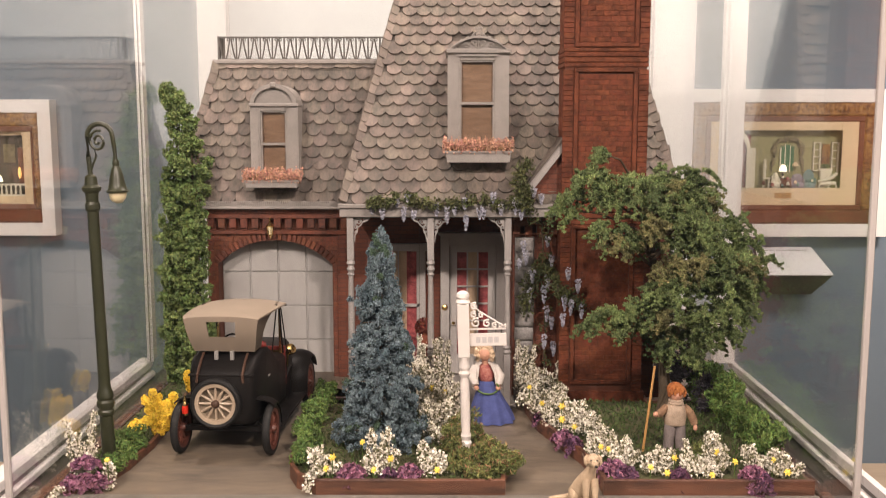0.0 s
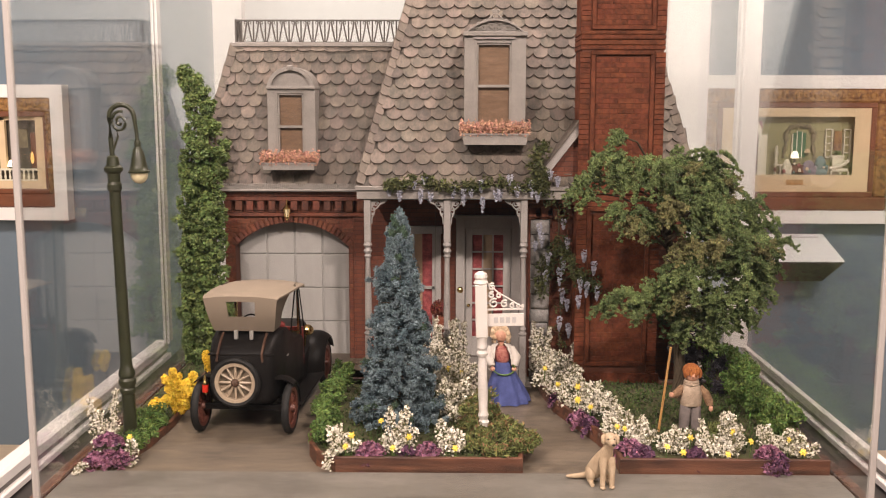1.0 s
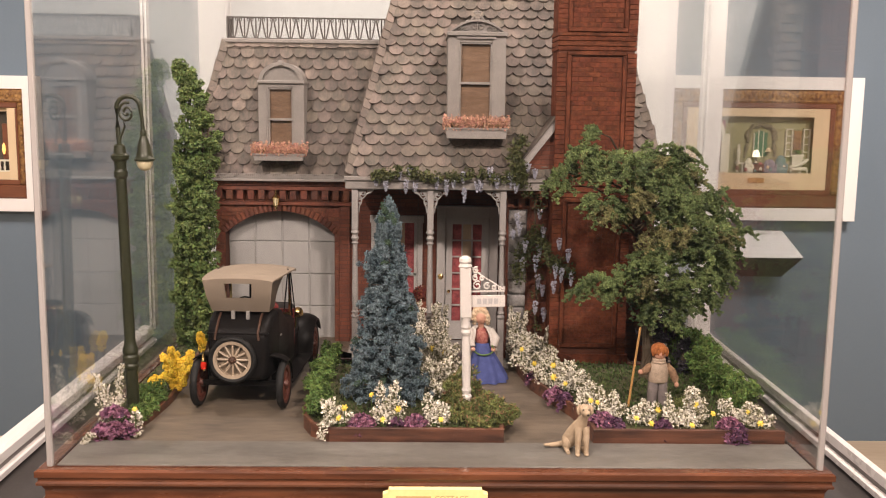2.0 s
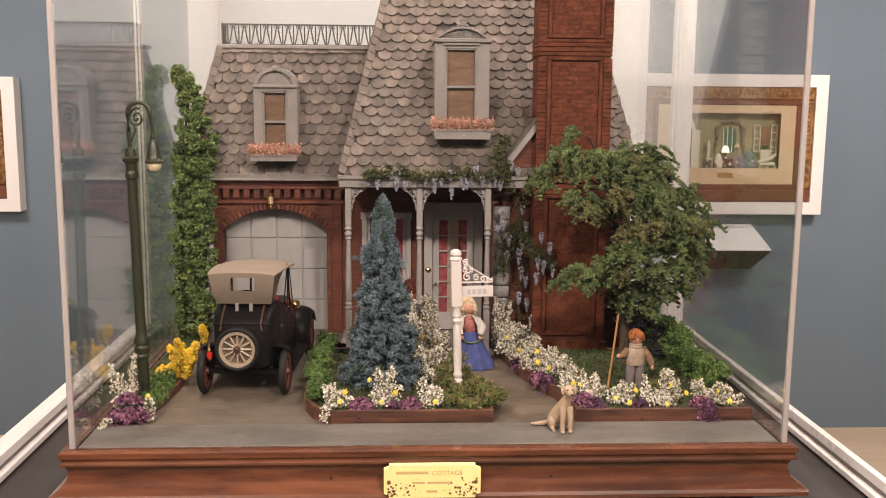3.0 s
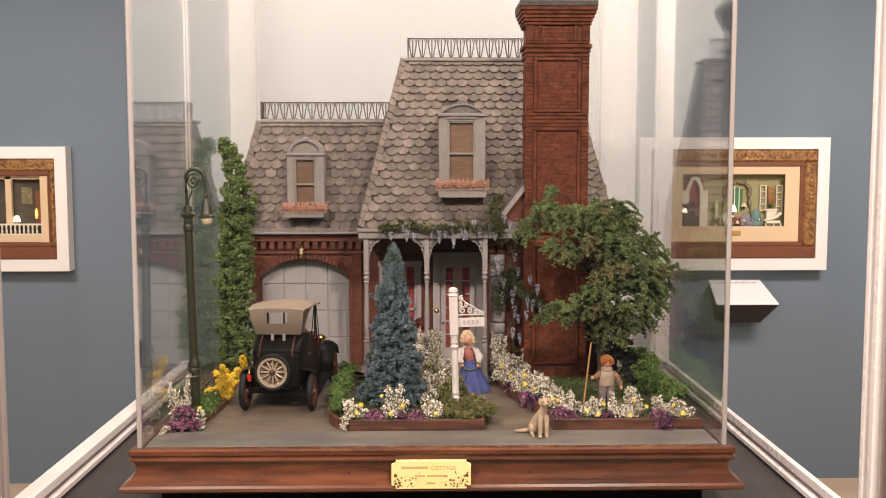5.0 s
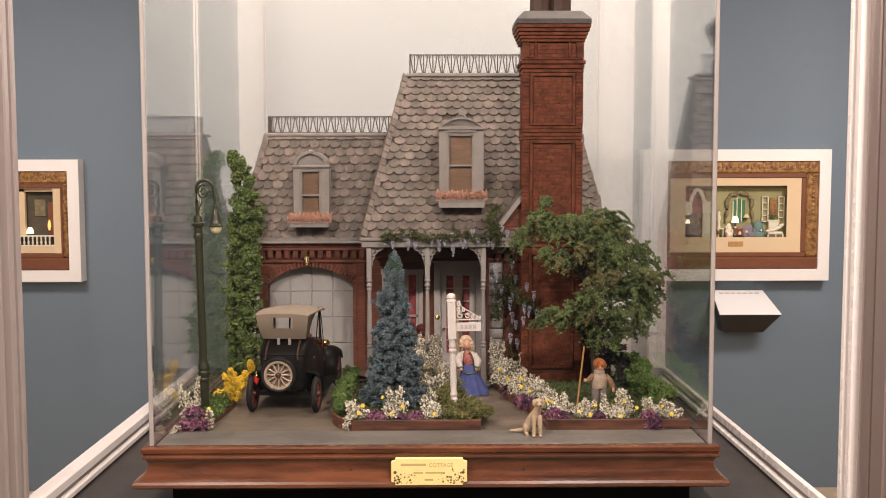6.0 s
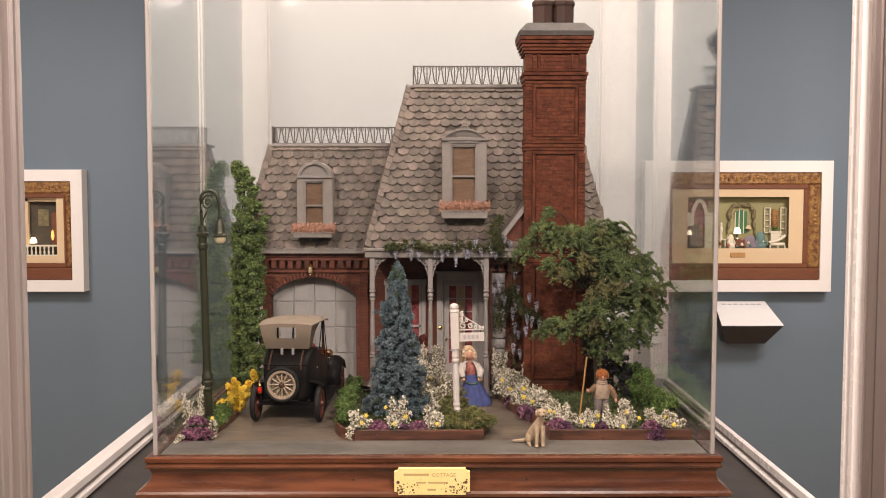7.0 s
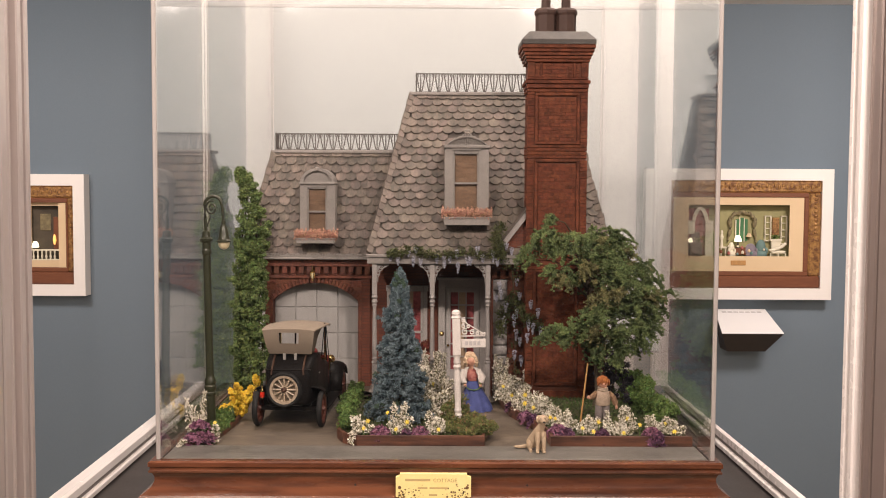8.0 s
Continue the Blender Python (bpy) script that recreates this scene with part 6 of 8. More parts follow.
def forsythia():
    rng = np.random.default_rng(77)
    x, y, z = -0.352, 0.285, 0.009
    ob = thing("forsythia_bush", "bright yellow miniature forsythia bush", "shrub", x, y, z)
    bm = bmesh.new()
    pts = []
    lobes = ((-0.3375, 0.268, 0.012, 0.006, 0.022, 0.056, 70), (-0.362, 0.255, 0.014, 0.006, 0.011, 0.02, 18), (-0.333, 0.38, 0.03, 0.003, 0.004, 0.036, 12))
    for lx, ly, lz, w0, w1, high, k in lobes:
        tube(bm, [(lx, ly, z), (lx, ly, lz + 0.3 * high), (lx + 0.004, ly, lz + 0.7 * high)], [0.002, 0.0014, 0.0006], 5)
        for i in range(k):
            u, v = rng.uniform(-1, 1), rng.uniform(0, 1) ** 0.8
            crest = 0.72 + 0.28 * abs(math.cos(2.4 * u + 0.5))
            c = np.array((lx + 0.004 * v + u * (w0 + (w1 - w0) * v), ly + rng.uniform(-1, 1) * 0.5 * (w0 + 0.4 * w1 * v), lz + high * v * crest))
            q = rng.uniform(0.0038, 0.0062)
            pts.append(blob(rng, c, (q, q, q * 1.1), 110, 0.6))
    part("stem", bm, M["bark"], ob)
    leaf_part("blossoms", np.concatenate(pts), 0.0033, M["forsythia"], ob, rng, aspect=0.8)


forsythia()


def flower_clump(x, y, z, spikes, seed, label="clump of tiny white flowers on sage stems"):
    """White flowering clump: upright or drooping spikes, each ringed with tiny petals and leaves."""
    rng = np.random.default_rng(seed)
    ob = thing("white_flower_clump", label, "flowers", x, y, z, group="white flower clumps")
    bm = bmesh.new()
    white, leaf = [], []
    for dx, dy, h, rad in spikes:
        p0 = np.array((x + dx * 0.4, y + dy * 0.4, z))
        p1 = np.array((x + dx, y + dy, z + h))
        tube(bm, [tuple(p0), tuple((p0 + p1) / 2 + rng.normal(0, 0.001, 3)), tuple(p1)], 0.0006, 4)
        k = int(5900 * max(abs(h), 0.014) * (rad / 0.006)) + 44
        t = rng.uniform(0.12, 1, k)
        w = 1.36 * rad * (1.15 - 0.7 * t ** 1.5) * (1 + 0.4 * np.sin(t * 22 + seed))
        a = rng.uniform(0, 6.283, k)
        q = np.sqrt(rng.uniform(0.25, 1, k))
        c = p0 + (p1 - p0) * t[:, None] + np.stack([w * q * np.cos(a), w * q * np.sin(a), rng.normal(0, 0.0012, k)], 1)
        white.append(c[: int(k * 0.6)])
        leaf.append(c[int(k * 0.6):] * 1.0)
    part("stem", bm, M["sage"], ob)
    leaf_part("petals", np.concatenate(white), 0.0035, M["petal_white"], ob, rng, aspect=0.85)
    leaf_part("leaves", np.concatenate(leaf), 0.0038, M["sage"], ob, rng, aspect=0.4)


def spread(n, r, h0, h1, rad, seed):
    g = random.Random(seed)
    return [(g.uniform(-r, r) * 1.25, g.uniform(-r, r) * 0.8, h0 * 0.8 + (h1 * 1.12 - h0 * 0.8) * g.uniform(0, 1) ** 1.4, rad * g.uniform(0.6, 1.15)) for _ in range(n + 2)]


ZB = 0.0165
# front of the centre bed
flower_clump(-0.112, 0.118, ZB, spread(7, 0.017, 0.014, 0.026, 0.006, 1), 101)
flower_clump(-0.126, 0.1, ZB + 0.004, [(-0.004, -0.006, 0.004, 0.005), (-0.006, -0.013, -0.012, 0.004), (0.004, -0.004, 0.012, 0.005)], 102, "drooping white flowers over the kerb")
flower_clump(-0.06, 0.118, ZB, [(-0.006, 0, 0.05, 0.0055), (0.012, 0.004, 0.05, 0.006), (0.0, -0.004, 0.026, 0.007), (-0.012, -0.004, 0.02, 0.006), (0.02, -0.004, 0.028, 0.006), (0.006, 0, 0.035, 0.005)], 103, "tall twin spikes of tiny white flowers")
flower_clump(0.0, 0.118, ZB, [(-0.012, 0.002, 0.036, 0.006), (0.0, 0, 0.026, 0.007), (0.012, -0.002, 0.016, 0.0055), (-0.006, -0.006, 0.018, 0.006), (0.008, 0.004, 0.024, 0.006)], 104)
# tall clumps between the spruce and the path
for i, (x, y, n, r, h0, h1) in enumerate(((-0.006, 0.34, 8, 0.018, 0.03, 0.062), (0.014, 0.29, 9, 0.018, 0.025, 0.05), (-0.002, 0.25, 7, 0.018, 0.02, 0.04), (0.012, 0.225, 6, 0.014, 0.014, 0.03), (-0.02, 0.37, 6, 0.016, 0.05, 0.082), (0.008, 0.375, 4, 0.01, 0.05, 0.09))):
    flower_clump(x, y, ZB, spread(n, r, h0, h1, 0.0066, 20 + i), 120 + i)
# along the curved kerb of the other bed
for i, (x, y, n, r, h0, h1) in enumerate(((0.133, 0.325, 4, 0.013, 0.012, 0.028), (0.152, 0.36, 5, 0.018, 0.018, 0.036), (0.15, 0.285, 5, 0.015, 0.012, 0.03), (0.17, 0.25, 6, 0.015, 0.02, 0.046), (0.193, 0.215, 5, 0.014, 0.014, 0.034), (0.13, 0.415, 6, 0.016, 0.03, 0.068), (0.157, 0.42, 4, 0.014, 0.02, 0.05), (0.128, 0.372, 5, 0.014, 0.016, 0.042), (0.121, 0.43, 4, 0.012, 0.045, 0.076), (0.176, 0.305, 3, 0.012, 0.018, 0.034))):
    flower_clump(x, y, ZB, spread(n, r, h0, h1, 0.0066, 40 + i), 140 + i)
# front of that bed
for i, (x, y, n, r, h0, h1) in enumerate(((0.21, 0.145, 7, 0.016, 0.016, 0.034), (0.241, 0.122, 7, 0.015, 0.014, 0.032), (0.285, 0.115, 8, 0.019, 0.014, 0.032), (0.303, 0.125, 4, 0.01, 0.026, 0.04), (0.352, 0.125, 7, 0.014, 0.014, 0.03), (0.372, 0.112, 7, 0.014, 0.012, 0.026), (0.186, 0.178, 6, 0.012, 0.014, 0.03))):
    flower_clump(x, y, ZB, spread(n, r, h0, h1, 0.0064, 60 + i), 160 + i)
# by the lamp post
flower_clump(-0.378, 0.125, 0.009, [(-0.016, 0.004, 0.062, 0.0045), (-0.004, 0, 0.05, 0.0055), (0.014, 0.002, 0.072, 0.0048), (0.012, 0, 0.04, 0.005), (0.002, -0.002, 0.035, 0.006)], 180, "tall loose white flower spikes by the lamp post")
flower_clump(-0.345, 0.112, 0.01, [(0.002, -0.004, 0.024, 0.005), (0.004, -0.012, -0.004, 0.004), (-0.006, -0.004, 0.01, 0.005)], 181, "drooping white flowers over the kerb")
flower_clump(-0.388, 0.09, 0.01, [(0.0, -0.008, 0.004, 0.004), (-0.004, -0.016, -0.004, 0.0035)], 182, "drooping white flowers over the kerb")


def cabbage(x, y, z, r, seed, dark=False, drop=0.0):
    """Ornamental cabbage: a low rosette of many small crinkled leaves."""
    rng = np.random.default_rng(seed)
    ob = thing("ornamental_cabbage", "crumpled dark purple ornamental cabbage" if dark else "crumpled mauve-purple ornamental cabbage", "flowers", x, y, z, group="ornamental cabbages")
    part("stem", tube(bmesh.new(), [(x, y, z - 0.004), (x, y, z + r * 0.3)], 0.0012, 5), M["shrub"], ob)
    k = int(330 * (r / 0.016) ** 2)
    a = rng.uniform(0, 2 * math.pi, k)
    q = np.sqrt(rng.uniform(0, 1, k)) * (1 + 0.22 * np.sin(5 * a + seed))
    zz = z + r * 0.75 * (1 - q * q) * rng.uniform(0.5, 1, k) - drop * q * q * np.where(np.sin(a) < 0, 1, 0.2) + rng.normal(0, 0.001, k)
    pts = np.stack([x + r * q * np.cos(a), y + 0.85 * r * q * np.sin(a), zz], 1)
    cut = k * 4 // 5
    leaf_part("leaves", pts[:cut], 0.0062, M["purple_dark"] if dark else M["purple"], ob, rng, aspect=0.8)
    leaf_part("inner_leaves", pts[cut:], 0.0055, M["purple"] if dark else M["purple_dark"], ob, rng, aspect=0.8)


for i, (x, y, r, dk, dr) in enumerate(((-0.087, 0.105, 0.017, False, 0.008), (-0.026, 0.108, 0.015, False, 0.006), (-0.048, 0.108, 0.009, True, 0.0), (0.192, 0.12, 0.016, False, 0.004), (0.203, 0.106, 0.013, True, 0.006), (0.259, 0.103, 0.012, True, 0.006), (0.336, 0.1, 0.017, False, 0.012), (0.343, 0.09, 0.012, True, 0.02), (0.151, 0.228, 0.012, False, 0.006), (0.161, 0.205, 0.011, True, 0.006), (0.132, 0.3, 0.01, True, 0.004), (-0.364, 0.098, 0.014, False, 0.006), (-0.377, 0.094, 0.012, False, 0.006), (-0.353, 0.103, 0.011, False, 0.002), (-0.367, 0.106, 0.0135, False, -0.003))):
    left = x < -0.3
    cabbage(x, y, (0.013 if left else 0.0195) + (0.016 if left and i == 14 else 0), r, 300 + i, dk, dr)


def daffodil_mesh():
    bm = bmesh.new()
    for k in range(6):
        a = k * math.pi / 3
        d, s = Vector((math.cos(a), 0, math.sin(a))), Vector((-math.sin(a), 0, math.cos(a)))
        v = [bm.verts.new(p) for p in (Vector((0, 0, 0)), d * 0.0024 + s * 0.0012 + Vector((0, -0.0005, 0)), d * 0.0042 + Vector((0, 0.0004, 0)), d * 0.0024 - s * 0.0012 + Vector((0, -0.0005, 0)))]
        bm.faces.new(v)
    lathe(bm, [(0.0009, 0), (0.0012, 0.0016), (0.0016, 0.0022)], (0, 0, 0), 6, "Y")
    return mesh_of("bloom", bm, M["petal_yellow"])


BLOOM = daffodil_mesh()


def daffodil(x, y, z, h, tilt, turn, size=1.0):
    ob = thing("yellow_daffodil", "single bright yellow miniature daffodil", "flower", x, y, z, group="daffodils")
    part("stalk", tube(bmesh.new(), [(x, y, z), (x, y - 0.001, z + h)], 0.0005, 4), M["shrub"], ob)
    piece("bloom", BLOOM, ob, Matrix.Translation((x, y - 0.0018, z + h)) @ Matrix.Rotation(radians(turn), 4, "Z") @ Matrix.Rotation(radians(tilt), 4, "X") @ Matrix.Diagonal((size, size, size, 1)))


g = random.Random(4)
for x, y, h in ((-0.112, 0.098, 0.014), (-0.062, 0.097, 0.013), (-0.045, 0.106, 0.022), (0.004, 0.1, 0.012), (-0.077, 0.135, 0.03), (-0.106, 0.104, 0.024), (0.013, 0.27, 0.03), (-0.004, 0.305, 0.042), (0.012, 0.33, 0.03), (0.122, 0.36, 0.028), (0.15, 0.235, 0.024), (0.163, 0.22, 0.02), (0.152, 0.255, 0.034), (0.133, 0.3, 0.024), (0.183, 0.15, 0.02), (0.19, 0.143, 0.02), (0.228, 0.104, 0.014), (0.244, 0.098, 0.01), (0.254, 0.11, 0.022), (0.291, 0.098, 0.008), (0.318, 0.11, 0.018), (0.358, 0.11, 0.02), (0.37, 0.1, 0.01), (0.132, 0.38, 0.03), (-0.343, 0.105, 0.028), (0.3, 0.115, 0.026)):
    daffodil(x, y, ZB if x > -0.3 else 0.009, h, g.uniform(-50, 5), g.uniform(-40, 40), g.uniform(0.85, 1.2))

# potted red plant hanging at the porch
pot = thing("hanging_plant", "rust-red potted plant hanging on the porch", "plant", -0.018, 0.5, 0.085)
part("pot", lathe(bmesh.new(), [(0.006, 0.07), (0.009, 0.08), (0.0095, 0.0825), (0.008, 0.083)], (-0.018, 0.5, 0), 12), M["terracotta"], pot)
leaf_part("leaves", blob(RNG, (-0.018, 0.5, 0.094), (0.015, 0.013, 0.014), 520, 0.3), 0.0055, M["rust_bloom"], pot, RNG)
part("cord", boxes(*[(x - 0.0002, x + 0.0002, 0.4998, 0.5002, 0.083, 0.262) for x in (-0.026, -0.01)]), M["grey_dark"], pot)

# ---- the model car ----


def wheel(parent, x, y, z, r, width, paint, axis="X", turn=None):
    """Tyre, rim with spokes, hub."""
    at = (x, y, z)
    hw = width / 2
    tyre = part("wheel", lathe(bmesh.new(), [(r * 0.79, -hw * 0.7), (r * 0.9, -hw), (r * 0.99, -hw * 0.6), (r, 0), (r * 0.99, hw * 0.6), (r * 0.9, hw), (r * 0.79, hw * 0.7), (r * 0.78, 0), (r * 0.79, -hw * 0.7)], at, 28, axis), M["rubber"], parent, "black rubber tyre on a spoked wheel", smooth=50, local=True)
    part("rim", lathe(bmesh.new(), [(r * 0.66, -hw * 0.6), (r * 0.8, -hw * 0.8), (r * 0.8, hw * 0.8), (r * 0.66, hw * 0.6), (r * 0.66, -hw * 0.6)], at, 28, axis), paint, tyre, smooth=40, local=True)
    bm = bmesh.new()
    for k in range(12):
        a = 2 * math.pi * k / 12
        d = Vector((0, math.cos(a), math.sin(a))) if axis == "X" else Vector((math.cos(a), 0, math.sin(a)))
        cyl(bm, Vector(at) + d * r * 0.12, Vector(at) + d * r * 0.73, r * 0.062, r * 0.045, 6)
    part("spokes", bm, paint, tyre, local=True)
    part("hub", lathe(bmesh.new(), [(r * 0.16, -hw * 0.7), (r * 0.16, hw * 0.7), (r * 0.1, hw * 1.3), (r * 0.05, hw * 1.4)], at, 14, axis), M["strap"] if axis == "Y" else paint, tyre, smooth=40, local=True)
    return tyre


def loft(bm, sections):
    """Skin over cross sections given as lists of points of equal length."""
    rings = [[bm.verts.new(p) for p in s] for s in sections]
    k = len(rings[0])
    for a, b in zip(rings, rings[1:]):
        for i in range(k):
            bm.faces.new((a[i], a[(i + 1) % k], b[(i + 1) % k], b[i]))
    bm.faces.new(rings[0][::-1]), bm.faces.new(rings[-1])
    return bm


def round_box(w, z0, z1, y, r=0.008, top=1.0):
    """A rounded section across the car at y."""
    out = []
    for cx, cz, a0 in ((w - r, z0 + r, -90), (w * top - r, z1 - r, 0), (-w * top + r, z1 - r, 90), (-w + r, z0 + r, 180)):
        for k in range(4):
            a = radians(a0 + 30 * k)
            out.append((cx + r * math.cos(a), y, cz + r * math.sin(a)))
    return out


def fender(bm, x0, x1, y, z, r, a0, a1, thick=0.0016):
    """Curved mudguard round a wheel, its outer side drooping."""
    out = 1 if abs(x1) > abs(x0) else -1
    rows = []
    for a in np.linspace(radians(a0), radians(a1), 16):
        c, s = math.cos(a), math.sin(a)
        st = []
        for u in np.linspace(0, 1, 6):
            f = u if out > 0 else 1 - u
            st.append((x0 + (x1 - x0) * u, r + 0.0012 - 0.0075 * f ** 3))
        ring = [(x, y + q * c, z + q * s) for x, q in st] + [(x, y + (q + thick) * c, z + (q + thick) * s) for x, q in st[::-1]]
        rows.append([bm.verts.new(p) for p in ring])
    for a, b in zip(rows, rows[1:]):
        for i in range(12):
            bm.faces.new((a[i], a[(i + 1) % 12], b[(i + 1) % 12], b[i]))
    bm.faces.new(rows[0][::-1]), bm.faces.new(rows[-1])


car = thing("model_car", "black vintage open model car with a beige canvas hood", "model car", -0.2445, 0.221, 0.0035, rz=-3.5)
R = 0.0302
for sx in (-1, 1):
    for yy in (0, 0.207):
        wheel(car, sx * (0.0535 if yy == 0 else 0.0535), yy, R, R, 0.0092, M["spoke_red"])
wheel(car, -0.005, -0.0215, 0.0655, 0.0298, 0.009, M["spoke"], axis="Y")
bm = loft(bmesh.new(), [round_box(0.031, 0.046, 0.094, -0.0185, 0.009, 1.04), round_box(0.0345, 0.04, 0.1, -0.016, 0.01, 1.05), round_box(0.037, 0.037, 0.107, -0.008, 0.01, 1.04), round_box(0.039, 0.036, 0.1155, 0.006, 0.009, 1.04), round_box(0.0405, 0.036, 0.119, 0.03, 0.007, 1.04)])
body = part("body", bm, M["car_black"], car, smooth=50, local=True)
bm = loft(bmesh.new(), [round_box(0.0405, 0.034, 0.119, 0.028, 0.007, 1.04), round_box(0.0415, 0.034, 0.118, 0.045, 0.007, 1.04), round_box(0.0425, 0.032, 0.094, 0.085, 0.007), round_box(0.044, 0.03, 0.092, 0.118, 0.008), round_box(0.034, 0.034, 0.096, 0.135, 0.012), round_box(0.029, 0.034, 0.09, 0.2, 0.012), round_box(0.028, 0.034, 0.09, 0.214, 0.012)])
part("bonnet", bm, M["car_black"], body, smooth=50, local=True)
part("trunk_lid", boxes((-0.0375, 0.0375, -0.0185, 0.004, 0.0962, 0.0985), bev=0.0006), M["car_black"], body, local=True)
bm = bmesh.new()
for sx in (-0.026, 0.026):
    tube(bm, [(sx, 0.006, 0.118), (sx, -0.004, 0.1125), (sx, -0.011, 0.107), (sx, -0.02, 0.0985), (sx * 1.04, -0.0205, 0.09)], 0.0016, 6)
part("luggage_strap", bm, M["strap"], body, "brown leather luggage strap", local=True)
bm = boxes((-0.0545, 0.0545, -0.003, 0.003, R - 0.003, R + 0.003), (-0.0545, 0.0545, 0.2045, 0.2095, R - 0.002, R + 0.002), (-0.026, -0.02, 0, 0.21, 0.026, 0.034), (0.02, 0.026, 0, 0.21, 0.026, 0.034))
part("chassis", bm, M["car_black"], car, local=True)
for sx in (-1, 1):
    bm = bmesh.new()
    a, b = sorted((sx * 0.0365, sx * 0.0595))
    fender(bm, a, b, 0.0, R, R + 0.0055, 102, -4)
    part("rear_fender", bm, M["car_black"], car, smooth=40, local=True)
    bm = bmesh.new()
    a2, b2 = sorted((sx * 0.038, sx * 0.0605))
    fender(bm, a2, b2, 0.207, R + 0.002, R + 0.0095, 188, 22, 0.0018)
    ap = bmesh.new()
    for k0, k1 in (((0.035, 0.024, 0.046), (0.13, 0.024, 0.05)), ((0.13, 0.024, 0.05), (0.17, 0.026, 0.062)), ((0.17, 0.026, 0.062), (0.207, 0.05, 0.07)), ((0.207, 0.05, 0.07), (0.238, 0.05, 0.058))):
        x0_, x1_ = sorted((sx * 0.03, sx * 0.0395))
        q = [ap.verts.new(p) for p in ((x0_, k0[0], k0[1]), (x0_, k0[0], k0[2]), (x0_, k1[0], k1[2]), (x0_, k1[0], k1[1]), (x1_, k0[0], k0[1]), (x1_, k0[0], k0[2]), (x1_, k1[0], k1[2]), (x1_, k1[0], k1[1]))]
        for ids in ((0, 1, 2, 3), (7, 6, 5, 4), (0, 4, 5, 1), (1, 5, 6, 2), (2, 6, 7, 3), (3, 7, 4, 0)):
            ap.faces.new([q[i] for i in ids])
    part("splash_apron", ap, M["car_black"], car, local=True)
    part("front_fender", bm, M["car_black"], car, smooth=40, local=True)
    part("running_board", boxes((a, b, 0.03, 0.178, 0.0225, 0.025), bev=0.0006), M["car_black"], car, local=True)
    bm = bmesh.new()
    lathe(bm, [(0.0035, 0), (0.0065, 0.004), (0.0072, 0.01), (0.0078, 0.0115)], (0, 0, 0), 14, "Y")
    bmesh.ops.transform(bm, matrix=Matrix.Translation((sx * 0.0425, 0.142, 0.088)) @ Matrix.Rotation(math.pi, 4, "Z"), verts=bm.verts)
    cyl(bm, (sx * 0.0415, 0.138, 0.07), (sx * 0.0425, 0.138, 0.085), 0.0013, seg=6)
    part("cowl_lamp", bm, M["polished_brass"], car, "brass cowl lamp", smooth=40, local=True)
    bm = bmesh.new()
    tube(bm, [(sx * 0.041, 0.118, 0.092), (sx * 0.041, 0.108, 0.128), (sx * 0.041, 0.102, 0.161)], 0.0012, 6)
    tube(bm, [(sx * 0.043, 0.13, 0.092), (sx * 0.042, 0.104, 0.16)], 0.0008, 6)
    tube(bm, [(sx * 0.044, 0.05, 0.11), (sx * 0.046, 0.07, 0.164)], 0.0009, 6)
    part("hood_post", bm, M["car_black"], car, local=True)
ws = part("windscreen", boxes((-0.041, 0.041, 0.1135, 0.1155, 0.094, 0.0965), (-0.041, -0.0385, 0.107, 0.109, 0.094, 0.155), (0.0385, 0.041, 0.107, 0.109, 0.094, 0.155)), M["polished_brass"], car, local=True)
wh = bmesh.new()
tube(wh, [(-0.018 + 0.013 * math.cos(a), 0.095 + 0.004 * math.sin(a), 0.1075 + 0.0125 * math.sin(a)) for a in np.linspace(0, 6.283, 20)], 0.0011, 6)
cyl(wh, (-0.018, 0.12, 0.08), (-0.018, 0.096, 0.106), 0.0011, seg=6)
bm = bmesh.new()
tube(bm, [(-0.0135, 0.106, 0.096), (-0.0115, 0.104, 0.163)], 0.0016, 6)
tube(bm, [(0.009, 0.106, 0.112), (-0.0045, 0.104, 0.163)], 0.0016, 6)
part("hood_strut", bm, M["car_black"], car, local=True)
part("steering_wheel", wh, M["car_black"], car, local=True)
bm = boxes((-0.038, 0.038, 0.05, 0.085, 0.085, 0.1), (-0.038, 0.038, 0.04, 0.05, 0.085, 0.124), bev=0.003)
part("seat", bm, M["leather_red"], car, "red leather seat", local=True)
part("firewall", boxes((-0.0435, 0.0435, 0.12, 0.123, 0.05, 0.1)), M["leather_red"], car, local=True)

# canvas hood: top, rear curtain round a window, short sides
top = bmesh.new()
secs = []
for y, w, z, dr in ((-0.011, 0.0435, 0.165, 0.003), (-0.006, 0.0452, 0.1672, 0.0035), (0.003, 0.0465, 0.1677, 0.004), (0.035, 0.049, 0.1675, 0.004), (0.075, 0.05, 0.166, 0.004), (0.106, 0.0495, 0.1642, 0.005), (0.109, 0.049, 0.1615, 0.005)):
    up = [(x * w, y, z - dr * abs(x) ** 2.5) for x in np.linspace(-1, 1, 9)]
    dn = [(x * w, y, z - 0.0022 - dr * abs(x) ** 2.5) for x in np.linspace(1, -1, 9)]
    secs.append(up + dn)
loft(top, secs)
hood = part("canvas_hood", top, M["canvas"], car, "beige canvas folding hood", smooth=60, local=True)
bm = bmesh.new()


def curtain_pt(u, v):
    """u -1..1 across, v 0..1 up the rear curtain."""
    w = 0.0355 + (0.0435 - 0.0355) * v ** 0.8
    return Vector((u * w, -0.0115 + 0.0145 * (1 - v) - 0.003 * math.sin(math.pi * v), 0.121 + 0.044 * v - 0.003 * u * u * v))


